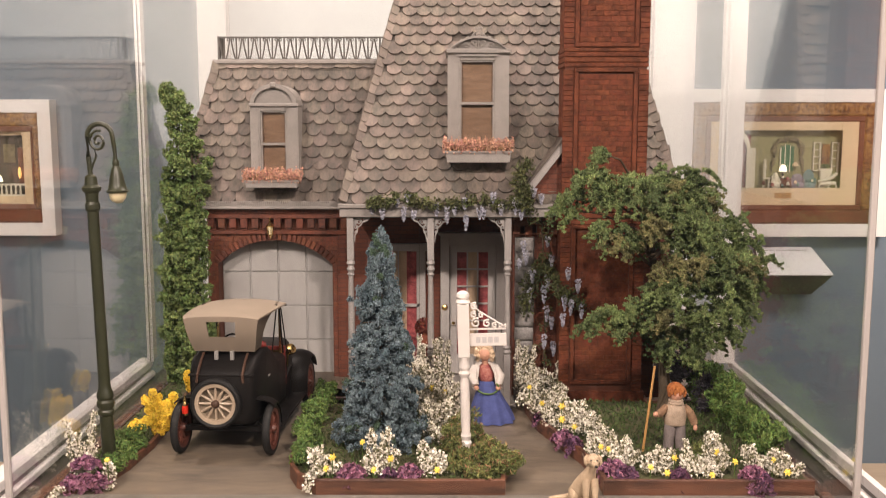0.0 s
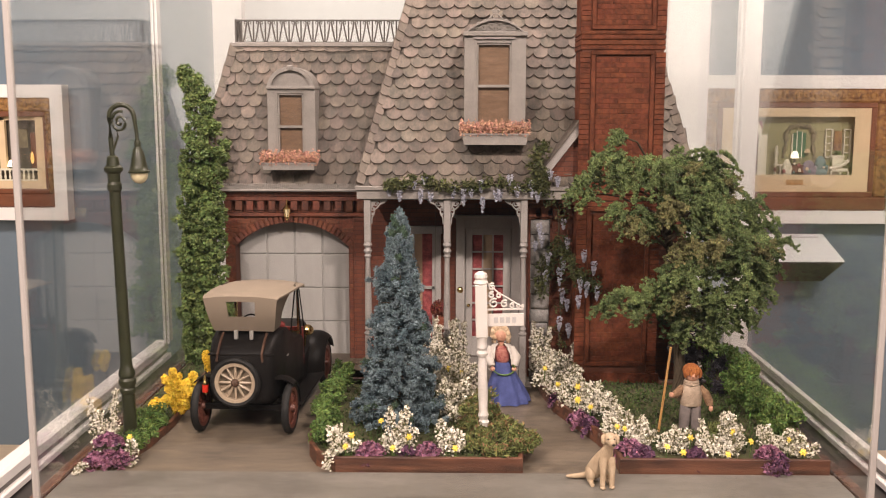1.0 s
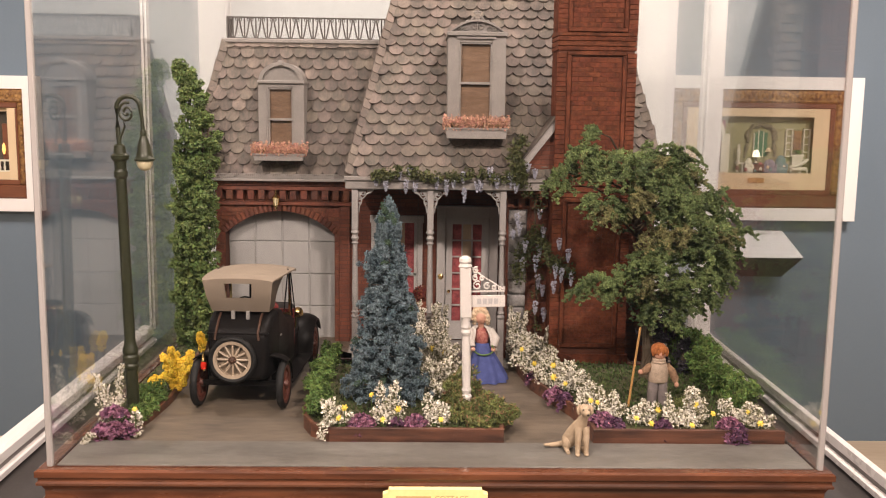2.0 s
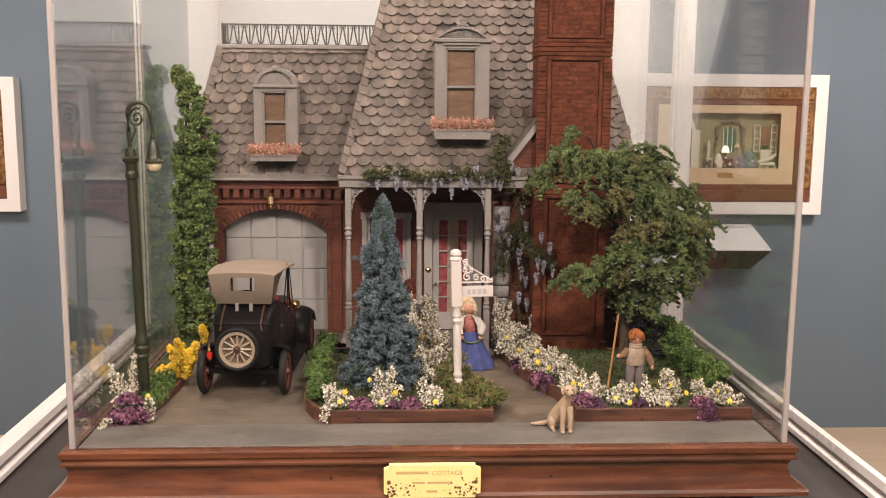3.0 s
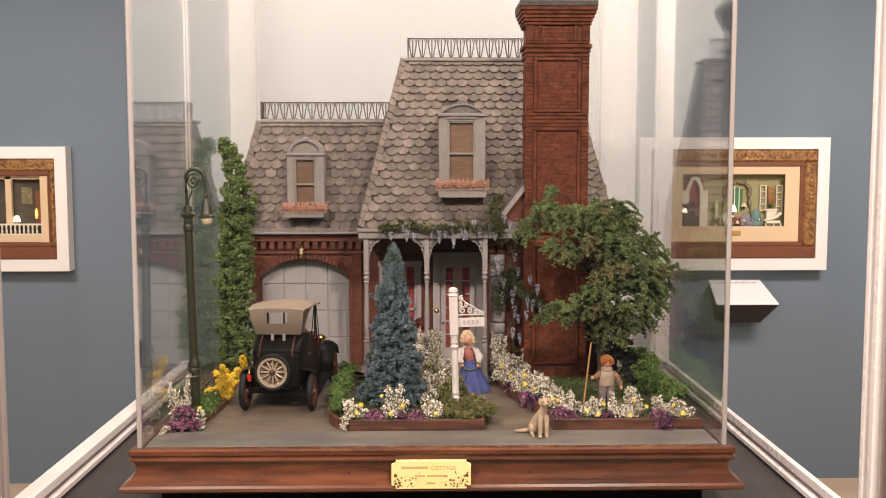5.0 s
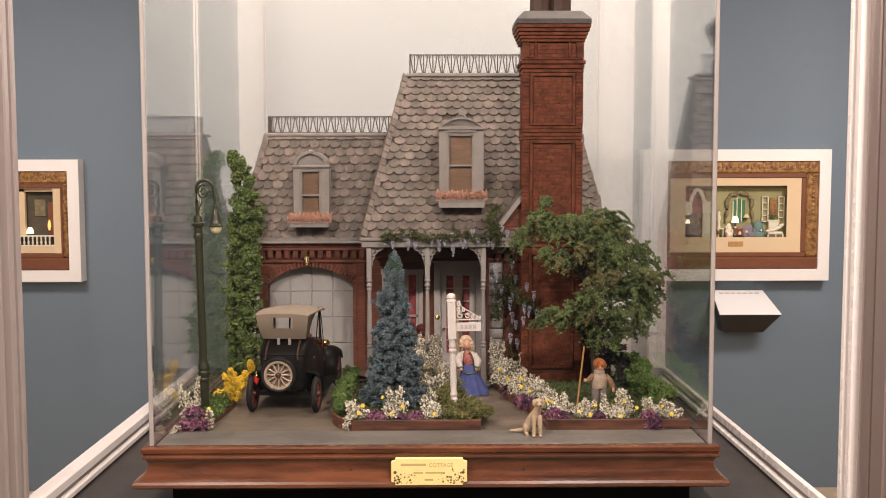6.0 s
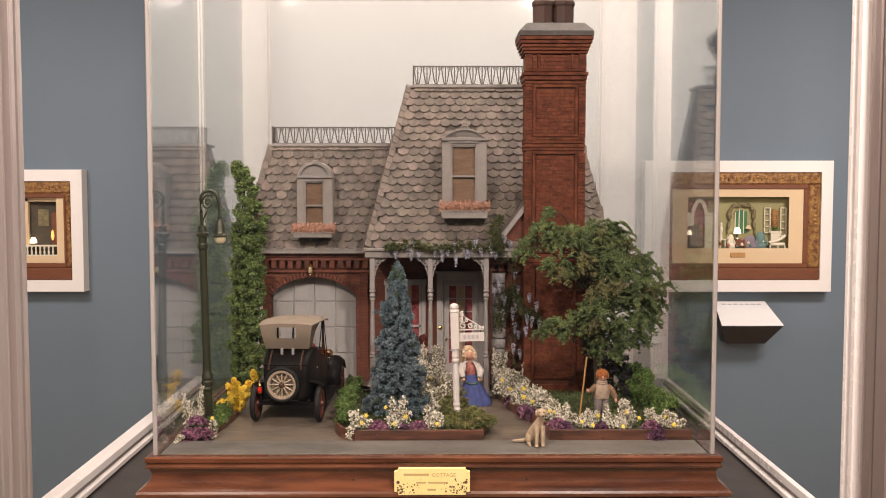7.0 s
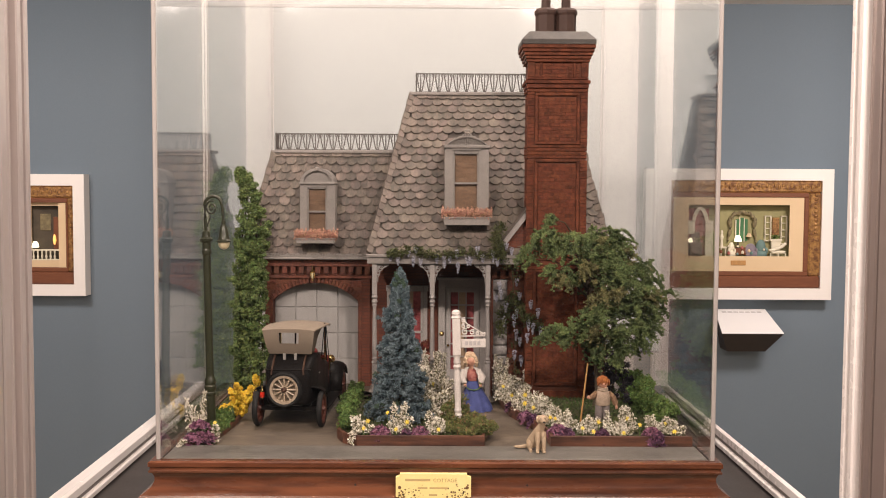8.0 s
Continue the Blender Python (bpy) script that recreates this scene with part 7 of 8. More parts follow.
us, vs = np.linspace(-1, 1, 11), np.linspace(0, 1, 8)
gridp = [[curtain_pt(u, v) for u in us] for v in vs]
for off in (0.0, 0.0018):
    pv = [[bm.verts.new(p + Vector((0, off, 0))) for p in row] for row in gridp]
    for j in range(7):
        for i in range(10):
            if 3 <= j <= 5 and 3 <= i <= 6:
                continue
            bm.faces.new((pv[j][i], pv[j][i + 1], pv[j + 1][i + 1], pv[j + 1][i]))
part("rear_curtain", bm, M["canvas"], hood, smooth=60, local=True)
for sx in (-1, 1):
    bm = bmesh.new()
    rows = []
    for v in np.linspace(0, 1, 6):
        p = curtain_pt(sx, v)
        depth = 0.03 + 0.075 * v ** 3
        rows.append([p, Vector((p.x + sx * 0.001, p.y + depth * 0.5, p.z + 0.001)), Vector((p.x, p.y + depth, p.z + 0.003 * v))])
    pv = [[bm.verts.new(p) for p in r] for r in rows]
    for a, b in zip(pv, pv[1:]):
        for i in range(2):
            bm.faces.new((a[i], a[i + 1], b[i + 1], b[i]))
    bmesh.ops.solidify(bm, geom=bm.faces[:], thickness=0.001)
    part("side_curtain", bm, M["canvas"], hood, smooth=60, local=True)
bm = boxes((-0.011, -0.0065, -0.003, 0.001, 0.112, 0.1225), (0.0075, 0.012, -0.003, 0.001, 0.112, 0.1225), bev=0.0005)
part("hood_clasp", bm, M["nickel"], hood, local=True)
bm = bmesh.new()
lathe(bm, [(0.0018, -0.008), (0.0032, -0.006), (0.0032, 0.006), (0.0018, 0.009), (0.0022, 0.011), (0.001, 0.015)], (-0.044, -0.012, 0.056), 12)
tl = part("tail_lamp", bm, M["polished_brass"], car, "brass tail lamp with a red lens", local=True)
part("lens", lathe(bmesh.new(), [(0.0036, -0.0045), (0.0042, 0), (0.0036, 0.0045)], (-0.044, -0.012, 0.055), 12), M["red_lens"], tl, local=True)
part("door_catch", boxes((0.0405, 0.0432, 0.036, 0.042, 0.083, 0.085)), M["nickel"], car, local=True)

# ---- street lamp ----
LX, LY = -0.3665, 0.165
sl = thing("street_lamp", "dark green cast iron street lamp with a scrolled arm", "street lamp", LX, LY, 0.008)
bm = lathe(bmesh.new(), [(0.0112, 0.008), (0.0112, 0.015), (0.0092, 0.0165), (0.0088, 0.021), (0.0074, 0.024), (0.0071, 0.066), (0.0088, 0.0685), (0.0088, 0.0715), (0.0076, 0.0735), (0.0094, 0.0775), (0.0096, 0.082), (0.008, 0.0845), (0.0092, 0.0875), (0.0088, 0.0925), (0.007, 0.0965), (0.0064, 0.103), (0.0061, 0.2), (0.006, 0.293), (0.0078, 0.296), (0.0078, 0.301), (0.0064, 0.304), (0.007, 0.313), (0.0098, 0.316), (0.0102, 0.3195), (0.007, 0.322), (0.006, 0.331), (0.0032, 0.333)], (LX, LY, 0), 18)
part("pole", bm, M["lamp_green"], sl, smooth=24)
bm = bmesh.new()
cx, cz, rr = LX + 0.0125, 0.3735, 0.0135
arm = [(LX, LY, 0.331), (LX - 0.0008, LY, 0.352)]
arm += [(cx - rr * math.cos(a), LY, cz + rr * math.sin(a)) for a in np.linspace(0, math.pi, 14)]
arm += [(cx + rr + 0.0015, LY, 0.36), (cx + rr + 0.002, LY, 0.347)]
tube(bm, arm, [0.0027] * (len(arm) - 3) + [0.0025, 0.0022, 0.002], 8)
spiral = [(cx - 0.0022 + (0.0098 - 0.0087 * t) * math.cos(1.2 + 11 * t), LY, cz - 0.005 + (0.0118 - 0.01 * t) * math.sin(1.2 + 11 * t)) for t in np.linspace(0, 1, 30)]
tube(bm, spiral, 0.0016, 6)
tube(bm, [(LX + 0.0005, LY, 0.336), (LX + 0.004, LY, 0.345), (LX + 0.0075, LY, 0.353), (LX + 0.006, LY, 0.361)], 0.0012, 6)
part("scroll_arm", bm, M["lamp_green"], sl, smooth=50)
hx = cx + rr + 0.002
part("lamp_hood", lathe(bmesh.new(), [(0.0026, 0.349), (0.0038, 0.345), (0.0031, 0.342), (0.0052, 0.338), (0.0073, 0.33), (0.0085, 0.322), (0.0101, 0.3165), (0.0116, 0.3155), (0.0113, 0.3135), (0.0035, 0.314)], (hx, LY, 0), 16), M["lamp_green"], sl, smooth=40)
part("globe", lathe(bmesh.new(), [(0.0092, 0.3138), (0.0092, 0.3105), (0.0078, 0.3062), (0.0050, 0.303), (0.0012, 0.3018)], (hx, LY, 0), 16), M["globe"], sl, "cream frosted glass globe", smooth=60)

sl.matrix_basis = pose(LX + 0.0035, LY, 0.008, 0, -1.05, 0)

# ---- sign post ----
SX, SY = 0.031, 0.158
sp = thing("sign_post", "white turned sign post with a scrolled bracket and name board", "sign post", SX, SY, 0.016)
bm = bmesh.new()
lathe(bm, [(0.0058, 0.012), (0.0056, 0.036), (0.0064, 0.038), (0.0046, 0.041), (0.006, 0.046), (0.0046, 0.05), (0.0054, 0.07), (0.005, 0.104), (0.0042, 0.112), (0.006, 0.1145), (0.0064, 0.117), (0.0046, 0.12), (0.006, 0.123), (0.005, 0.129), (0.0058, 0.133), (0.0064, 0.135)], (SX, SY, 0), 14)
box(bm, SX - 0.0065, SX + 0.0065, SY - 0.0065, SY + 0.0065, 0.135, 0.194, bev=0.0007)
lathe(bm, [(0.0072, 0.194), (0.0082, 0.1955), (0.0072, 0.1975), (0.006, 0.199), (0.0074, 0.2015), (0.0066, 0.2055), (0.003, 0.2078)], (SX, SY, 0), 14)
part("post", bm, M["sign_white"], sp, smooth=28)
bm = bmesh.new()
box(bm, SX + 0.006, SX + 0.046, SY - 0.001, SY + 0.001, 0.1645, 0.1662)
for ox, oz, r, tn in ((0.0122, 0.1905, 0.0042, 7.5), (0.0115, 0.1815, 0.0038, 8), (0.0138, 0.1722, 0.0056, 8), (0.0195, 0.1805, 0.003, 7), (0.0255, 0.1712, 0.0044, 7.5), (0.034, 0.169, 0.0032, 7), (0.0405, 0.1682, 0.0022, 6), (0.0455, 0.1682, 0.0016, 6)):
    tube(bm, [(SX + ox + r * (1 - a / (tn * 1.35)) * math.cos(a + 1), SY, oz + r * (1 - a / (tn * 1.35)) * math.sin(a + 1)) for a in np.linspace(0, tn, 20)], 0.0011, 6)
tube(bm, [(SX + 0.008, SY, 0.194), (SX + 0.019, SY, 0.184), (SX + 0.031, SY, 0.1765), (SX + 0.046, SY, 0.1665)], 0.0009, 6)
part("scroll_bracket", bm, M["sign_white"], sp)
bd = part("name_board", boxes((SX + 0.0065, SX + 0.0465, SY - 0.0012, SY + 0.0012, 0.1465, 0.1605), bev=0.0004), M["sign_white"], sp, "small white name board")
part("lettering_bar", boxes(*[(SX + 0.0135 + 0.0066 * i, SX + 0.0182 + 0.0066 * i, SY - 0.0016, SY - 0.0011, 0.1503, 0.1568) for i in range(4)]), M["sign_ink"], bd)
part("hook", boxes((SX + 0.012, SX + 0.013, SY - 0.0005, SY + 0.0005, 0.16, 0.165), (SX + 0.0405, SX + 0.0415, SY - 0.0005, SY + 0.0005, 0.16, 0.165)), M["grey_dark"], bd)

sp.matrix_basis = pose(SX + 0.005, SY, 0.016, 0, -1.5, 0)

# ---- dolls and dog: one plain mesh each ----


def lady_doll(x, y):
    bm = bmesh.new()
    prof = [(0.026, 0.0), (0.0252, 0.008), (0.0215, 0.02), (0.0165, 0.033), (0.0115, 0.045), (0.0088, 0.053)]
    rings = []
    for r, h in prof:
        fold = 0.11 * (1 - h / 0.06)
        rings.append([bm.verts.new((x + 0.003 * (1 - h / 0.053) + r * (1 + fold * math.sin(k * 2 * math.pi / 48 * 9 + 0.6 * math.sin(k))) * math.cos(2 * math.pi * k / 48), y + r * 0.85 * (1 + fold * math.sin(k * 2 * math.pi / 48 * 9)) * math.sin(2 * math.pi * k / 48), 0.0045 + h)) for k in range(48)])
    for a, b in zip(rings, rings[1:]):
        for k in range(48):
            bm.faces.new((a[k], a[(k + 1) % 48], b[(k + 1) % 48], b[k])).material_index = 0
    bm.faces.new(rings[0][::-1]), bm.faces.new(rings[-1])
    ball(bm, (x, y, 0.067), 0.0098, (1, 0.72, 1.45), mat=1)
    # open shawl hanging from the shoulders
    rows = []
    for h, r, gap in ((0.083, 0.0058, 0.5), (0.0795, 0.0118, 0.6), (0.07, 0.0148, 0.62), (0.058, 0.0165, 0.7), (0.0475, 0.0178, 0.8)):
        rows.append([bm.verts.new((x + r * (1 + 0.06 * math.sin(k * 1.9 + h * 300)) * math.cos(a), y + 0.82 * r * math.sin(a), h)) for k, a in enumerate(np.linspace(-math.pi / 2 + gap, 1.5 * math.pi - gap, 22))])
    for a, b in zip(rows, rows[1:]):
        for k in range(21):
            bm.faces.new((a[k], a[k + 1], b[k + 1], b[k])).material_index = 2
    for sx in (-1, 1):
        tube(bm, [(x + sx * 0.0105, y - 0.001, 0.0775), (x + sx * 0.0165, y - 0.004, 0.065), (x + sx * 0.0135, y - 0.011, 0.0545)], [0.005, 0.0062, 0.0046], 10, mat=2)
        ball(bm, (x + sx * 0.0125, y - 0.0135, 0.0515), 0.003, (1, 1.2, 1), mat=3)
    tube(bm, [(x + 0.0005 + 0.0125 * math.cos(a), y - 0.0155 - 0.001 * math.sin(a), 0.053 + 0.0095 * math.sin(a)) for a in np.linspace(-math.pi, 0.55, 16)], 0.0011, 6, mat=5)
    cyl(bm, (x, y, 0.079), (x, y - 0.001, 0.089), 0.0036, seg=10, mat=3)
    ball(bm, (x, y - 0.0025, 0.0935), 0.0082, (0.9, 0.92, 1.1), 16, 12, mat=3)
    ball(bm, (x, y + 0.0024, 0.0972), 0.0112, (1.0, 0.9, 0.98), 16, 12, mat=4)
    for k in range(15):
        a = math.pi * (-0.22 + 1.44 * k / 14)
        ball(bm, (x + 0.0088 * math.cos(a), y - 0.004 + 0.0008 * math.sin(k * 2.1), 0.0965 + 0.0078 * math.sin(a)), 0.0029 + 0.0004 * math.sin(k * 3.7), (1, 1, 1.15), 8, 6, mat=4)
    ball(bm, (x, y + 0.004, 0.1045), 0.0072, (1.2, 1, 0.75), mat=4)
    for sx in (-1, 1):
        tube(bm, [(x + sx * 0.0078, y - 0.002, 0.1), (x + sx * 0.0094, y - 0.003, 0.0915), (x + sx * 0.0086, y - 0.003, 0.0865), (x + sx * 0.0078, y - 0.003, 0.0835)], [0.0026, 0.0034, 0.0032, 0.0016], 8, mat=4)
    ball(bm, (x, y - 0.0103, 0.0925), 0.0011, (0.8, 1, 1.2), 8, 6, mat=3)
    for v in bm.verts:
        v.co.x = x + 0.0075 - 0.085 * v.co.z + (v.co.x - x) * (1.1 if v.co.z > 0.045 else 1.06)
    ob = part("lady_doll", bm, [M["skirt"], M["rose"], M["shawl"], M["skin"], M["hair_fair"], M["shrub"]], None, smooth=60)
    tagged(ob, "fair-haired lady doll in a blue skirt and white shawl", "doll")


lady_doll(0.0625, 0.342)


def boy_doll(x, y, z):
    bm = bmesh.new()
    for sx in (-1, 1):
        tube(bm, [(x + sx * 0.0078, y, z), (x + sx * 0.0075, y - 0.001, z + 0.006), (x + sx * 0.0068, y, z + 0.02), (x + sx * 0.0052, y, z + 0.036), (x + sx * 0.0045, y, z + 0.04)], [0.0056, 0.0064, 0.0068, 0.0076, 0.006], 12, mat=0)
        ball(bm, (x + sx * 0.008, y - 0.004, z + 0.0025), 0.0045, (1, 1.7, 0.7), mat=0)
    # knitted jumper with a hem and a rolled neck
    rings = []
    for r, h in ((0.0118, 0.0345), (0.0132, 0.036), (0.0128, 0.039), (0.0138, 0.044), (0.0134, 0.052), (0.0122, 0.058), (0.0088, 0.0622), (0.0064, 0.0636)):
        rings.append([bm.verts.new((x + r * (1 + 0.025 * math.sin(5 * k + h * 500)) * math.cos(2 * math.pi * k / 20), y + 0.72 * r * math.sin(2 * math.pi * k / 20), z + h)) for k in range(20)])
    for a, b in zip(rings, rings[1:]):
        for k in range(20):
            bm.faces.new((a[k], a[(k + 1) % 20], b[(k + 1) % 20], b[k])).material_index = 1
    bm.faces.new(rings[0][::-1]).material_index = 1
    bm.faces.new(rings[-1]).material_index = 1
    for dz, r in ((0.0625, 0.0076), (0.0655, 0.0072)):
        tube(bm, [(x + r * math.cos(a), y + 0.85 * r * math.sin(a), z + dz) for a in np.linspace(0, 6.283, 18)], 0.0023, 8, mat=1)
    tube(bm, [(x - 0.0105, y, z + 0.0578), (x - 0.0165, y - 0.003, z + 0.0525), (x - 0.0205, y - 0.006, z + 0.05), (x - 0.0245, y - 0.009, z + 0.0505)], [0.0042, 0.005, 0.0047, 0.0036], 10, mat=4)
    tube(bm, [(x + 0.0105, y, z + 0.0578), (x + 0.0175, y - 0.001, z + 0.05), (x + 0.0215, y - 0.003, z + 0.041), (x + 0.0228, y - 0.005, z + 0.036)], [0.0042, 0.0052, 0.0052, 0.004], 10, mat=4)
    ball(bm, (x - 0.0262, y - 0.0095, z + 0.0507), 0.0031, (1, 1, 1.1), mat=2)
    ball(bm, (x + 0.0234, y - 0.006, z + 0.0325), 0.0031, (0.9, 1, 1.3), mat=2)
    ball(bm, (x, y - 0.0015, z + 0.0745), 0.009, (1.0, 0.95, 1.02), 16, 12, mat=2)
    ball(bm, (x, y + 0.0022, z + 0.0785), 0.0104, (1.04, 0.95, 0.88), 16, 12, mat=3)
    for k in range(15):
        a = math.pi * (-0.1 + 1.2 * k / 14)
        ball(bm, (x + 0.0093 * math.cos(a), y - 0.0055, z + 0.0765 + 0.0062 * math.sin(a)), 0.0024, (1, 0.9, 1.7), 8, 6, mat=3)
    for k in range(9):
        a = math.pi * (0.12 + 0.76 * k / 8)
        ball(bm, (x - 0.0012 + 0.0072 * math.cos(a), y - 0.0092, z + 0.0792 + 0.0026 * math.sin(2.3 * k)), 0.0021, (0.9, 0.7, 1.9), 8, 6, mat=3)
    ball(bm, (x - 0.0008, y - 0.0106, z + 0.0735), 0.0011, (0.9, 1, 1.1), 8, 6, mat=2)
    for dx in (-0.0042, 0.0026):
        ball(bm, (x + dx, y - 0.0098, z + 0.0755), 0.0008, (1.1, 0.6, 0.9), 8, 6, mat=0)
    bmesh.ops.transform(bm, matrix=Matrix.Translation((x, y, z)) @ Matrix.Diagonal((0.94, 1, 0.93, 1)) @ Matrix.Translation((-x, -y, -z)), verts=bm.verts)
    ob = part("boy_doll", bm, [M["grey_cloth"], M["tan_cloth"], M["skin"], M["hair_red"], M["sleeve"]], None, smooth=60)
    tagged(ob, "ginger-haired boy doll in a tan rolled-neck jumper", "doll")


boy_doll(0.2755, 0.2, 0.013)
pole = tube(bmesh.new(), [(0.2375, 0.19, 0.0165), (0.243, 0.19, 0.066), (0.2485, 0.191, 0.116)], 0.0015, 8)
solid("garden_pole", pole, M["straw_wood"], 60, "thin pale wooden pole in the garden bed", "pole")


def toy_dog(x, y, z):
    bm = bmesh.new()
    tube(bm, [(x - 0.0125, y + 0.014, z + 0.0055), (x - 0.0115, y + 0.011, z + 0.0105), (x - 0.0075, y + 0.007, z + 0.019), (x - 0.0035, y + 0.002, z + 0.0275), (x - 0.0008, y - 0.0018, z + 0.034), (x + 0.0008, y - 0.004, z + 0.0405), (x + 0.0015, y - 0.005, z + 0.046)], [0.0062, 0.0088, 0.0088, 0.0082, 0.0072, 0.0054, 0.0048], 14)
    for dx, dy in ((-0.0048, -0.009), (0.0048, -0.0075)):
        tube(bm, [(x + dx * 0.8, y + dy + 0.004, z + 0.031), (x + dx * 0.95, y + dy + 0.001, z + 0.0215), (x + dx, y + dy, z + 0.0125), (x + dx, y + dy, z + 0.0095), (x + dx, y + dy - 0.0005, z + 0.0015)], [0.0046, 0.0038, 0.0028, 0.0029, 0.0025], 10)
        ball(bm, (x + dx, y + dy - 0.0022, z + 0.0019), 0.003, (0.95, 1.35, 0.62))
    for dx, dy in ((-0.0145, 0.008), (0.0035, 0.0125)):
        ball(bm, (x + dx, y + dy, z + 0.0095), 0.0082, (0.68, 1.05, 1.12))
        tube(bm, [(x + dx - 0.0008, y + dy - 0.004, z + 0.004), (x + dx, y + dy - 0.009, z + 0.0022), (x + dx + 0.0003, y + dy - 0.0135, z + 0.0019)], [0.0032, 0.0025, 0.0021], 8)
    ball(bm, (x + 0.002, y - 0.0072, z + 0.0512), 0.0068, (1, 1.02, 0.98), 16, 12)
    tube(bm, [(x + 0.0024, y - 0.0105, z + 0.0502), (x + 0.003, y - 0.0145, z + 0.0488), (x + 0.0034, y - 0.0178, z + 0.0482)], [0.0046, 0.0037, 0.0027], 10)
    ball(bm, (x + 0.0035, y - 0.0202, z + 0.0494), 0.0013, (1.25, 0.8, 0.9), mat=1)
    for dx in (-0.0008, 0.0053):
        ball(bm, (x + dx, y - 0.0131, z + 0.0532), 0.0008, mat=1)
    for dx, t in ((-0.0047, -1), (0.0087, 1)):
        tube(bm, [(x + dx - t * 0.0018, y - 0.006, z + 0.0562), (x + dx + t * 0.0004, y - 0.007, z + 0.0535), (x + dx + t * 0.0008, y - 0.0085, z + 0.049), (x + dx + t * 0.0004, y - 0.009, z + 0.0465)], [0.0016, 0.0023, 0.002, 0.0008], 8)
    tube(bm, [(x - 0.0125, y + 0.0185, z + 0.0055), (x - 0.021, y + 0.0185, z + 0.0032), (x - 0.03, y + 0.017, z + 0.003), (x - 0.0385, y + 0.0155, z + 0.0035)], [0.0036, 0.0032, 0.0026, 0.0012], 8)
    ob = part("toy_dog", bm, [M["dog"], M["dark"]], None, smooth=60)
    tagged(ob, "cream painted sitting toy dog on the pavement", "toy dog")


toy_dog(0.157, 0.057, 0.0055)

# ---- framed room boxes on the far wall ----


def framed_box(x0, x1, z0, z1, y, opening, gx, label):
    """White outer frame, gilt and wooden inner frame, mat with an opening, a shallow room behind it."""
    f = thing("framed_room_box", label, "framed picture", (x0 + x1) / 2, y, z0, group="framed room boxes")
    w, g, e = 0.058, 0.062, 0.024
    part("outer_frame", boxes((x0, x1, y - 0.075, y, z1 - w, z1), (x0, x1, y - 0.075, y, z0, z0 + w), (x0, x0 + w, y - 0.075, y, z0 + w, z1 - w), (x1 - w, x1, y - 0.075, y, z0 + w, z1 - w)), M["white_frame"], f)
    a0, a1, b0, b1 = x0 + w, x1 - w, z0 + w, z1 - w
    bm = bmesh.new()
    for r in ((a0, a1, b1 - g, b1), (a0, a0 + gx, b0 + g, b1 - g), (a1 - gx, a1, b0 + g, b1 - g)):
        box(bm, r[0], r[1], y - 0.071, y - 0.002, r[2], r[3], bev=0.008)
    gilt = part("gilt_frame", bm, M["gold"], f, "ornate antique gilt frame")
    # raised leaf ornament along the top and the upper sides
    bm = bmesh.new()
    k = int((a1 - a0) / 0.021)
    for q in range(k):
        ball(bm, (a0 + 0.012 + q * (a1 - a0 - 0.02) / k, y - 0.071, b1 - g * (0.42 + 0.12 * (q % 2))), 0.011, (0.8, 0.5, 1.25 - 0.4 * (q % 3 == 0)), 7, 5)
    for q in range(10):
        for xx in (a0 + gx * 0.45, a1 - gx * 0.45):
            ball(bm, (xx, y - 0.071, b1 - g - 0.012 - q * 0.021), 0.0105, (gx / 0.062 * 1.1, 0.5, 0.8), 7, 5)
    part("gilt_leaves", bm, M["gold"], gilt, smooth=60)
    part("bottom_rail", boxes((a0, a1, y - 0.071, y - 0.002, b0, b0 + g), bev=0.008), M["frame_wood"], f)
    c0, c1, d0, d1 = a0 + gx, a1 - gx, b0 + g, b1 - g
    ex = e * gx / g
    part("inner_frame", boxes((c0, c1, y - 0.067, y - 0.002, d1 - e, d1), (c0, c1, y - 0.067, y - 0.002, d0, d0 + e), (c0, c0 + ex, y - 0.067, y - 0.002, d0 + e, d1 - e), (c1 - ex, c1, y - 0.067, y - 0.002, d0 + e, d1 - e), bev=0.004), M["frame_wood"], f)
    c0, c1, d0, d1 = c0 + ex, c1 - ex, d0 + e, d1 - e
    o0, o1, p0, p1 = opening
    part("mat_board", boxes((c0, c1, y - 0.06, y - 0.056, p1, d1), (c0, c1, y - 0.06, y - 0.056, d0, p0), (c0, o0, y - 0.06, y - 0.056, p0, p1), (o1, c1, y - 0.06, y - 0.056, p0, p1)), M["mat_board"], f, "tan mat board")
    part("brass_label", boxes(((o0 + o1) / 2 - 0.038, (o0 + o1) / 2 + 0.038, y - 0.064, y - 0.06, p0 - 0.046, p0 - 0.022), bev=0.001), M["straw_wood"], f)
    return f


def room_lamp(f, x, y, z, s):
    rl = part("table_lamp", lathe(bmesh.new(), [(0.012 * s, 0), (0.012 * s, 0.004 * s), (0.004 * s, 0.008 * s), (0.006 * s, 0.02 * s), (0.003 * s, 0.035 * s)], (x, y, z), 10), M["room_dark"], f)
    part("lampshade", lathe(bmesh.new(), [(0.019 * s, 0.032 * s), (0.016 * s, 0.05 * s), (0.008 * s, 0.064 * s)], (x, y, z), 12), M["lamp_lit"], rl, "lit cream lampshade")


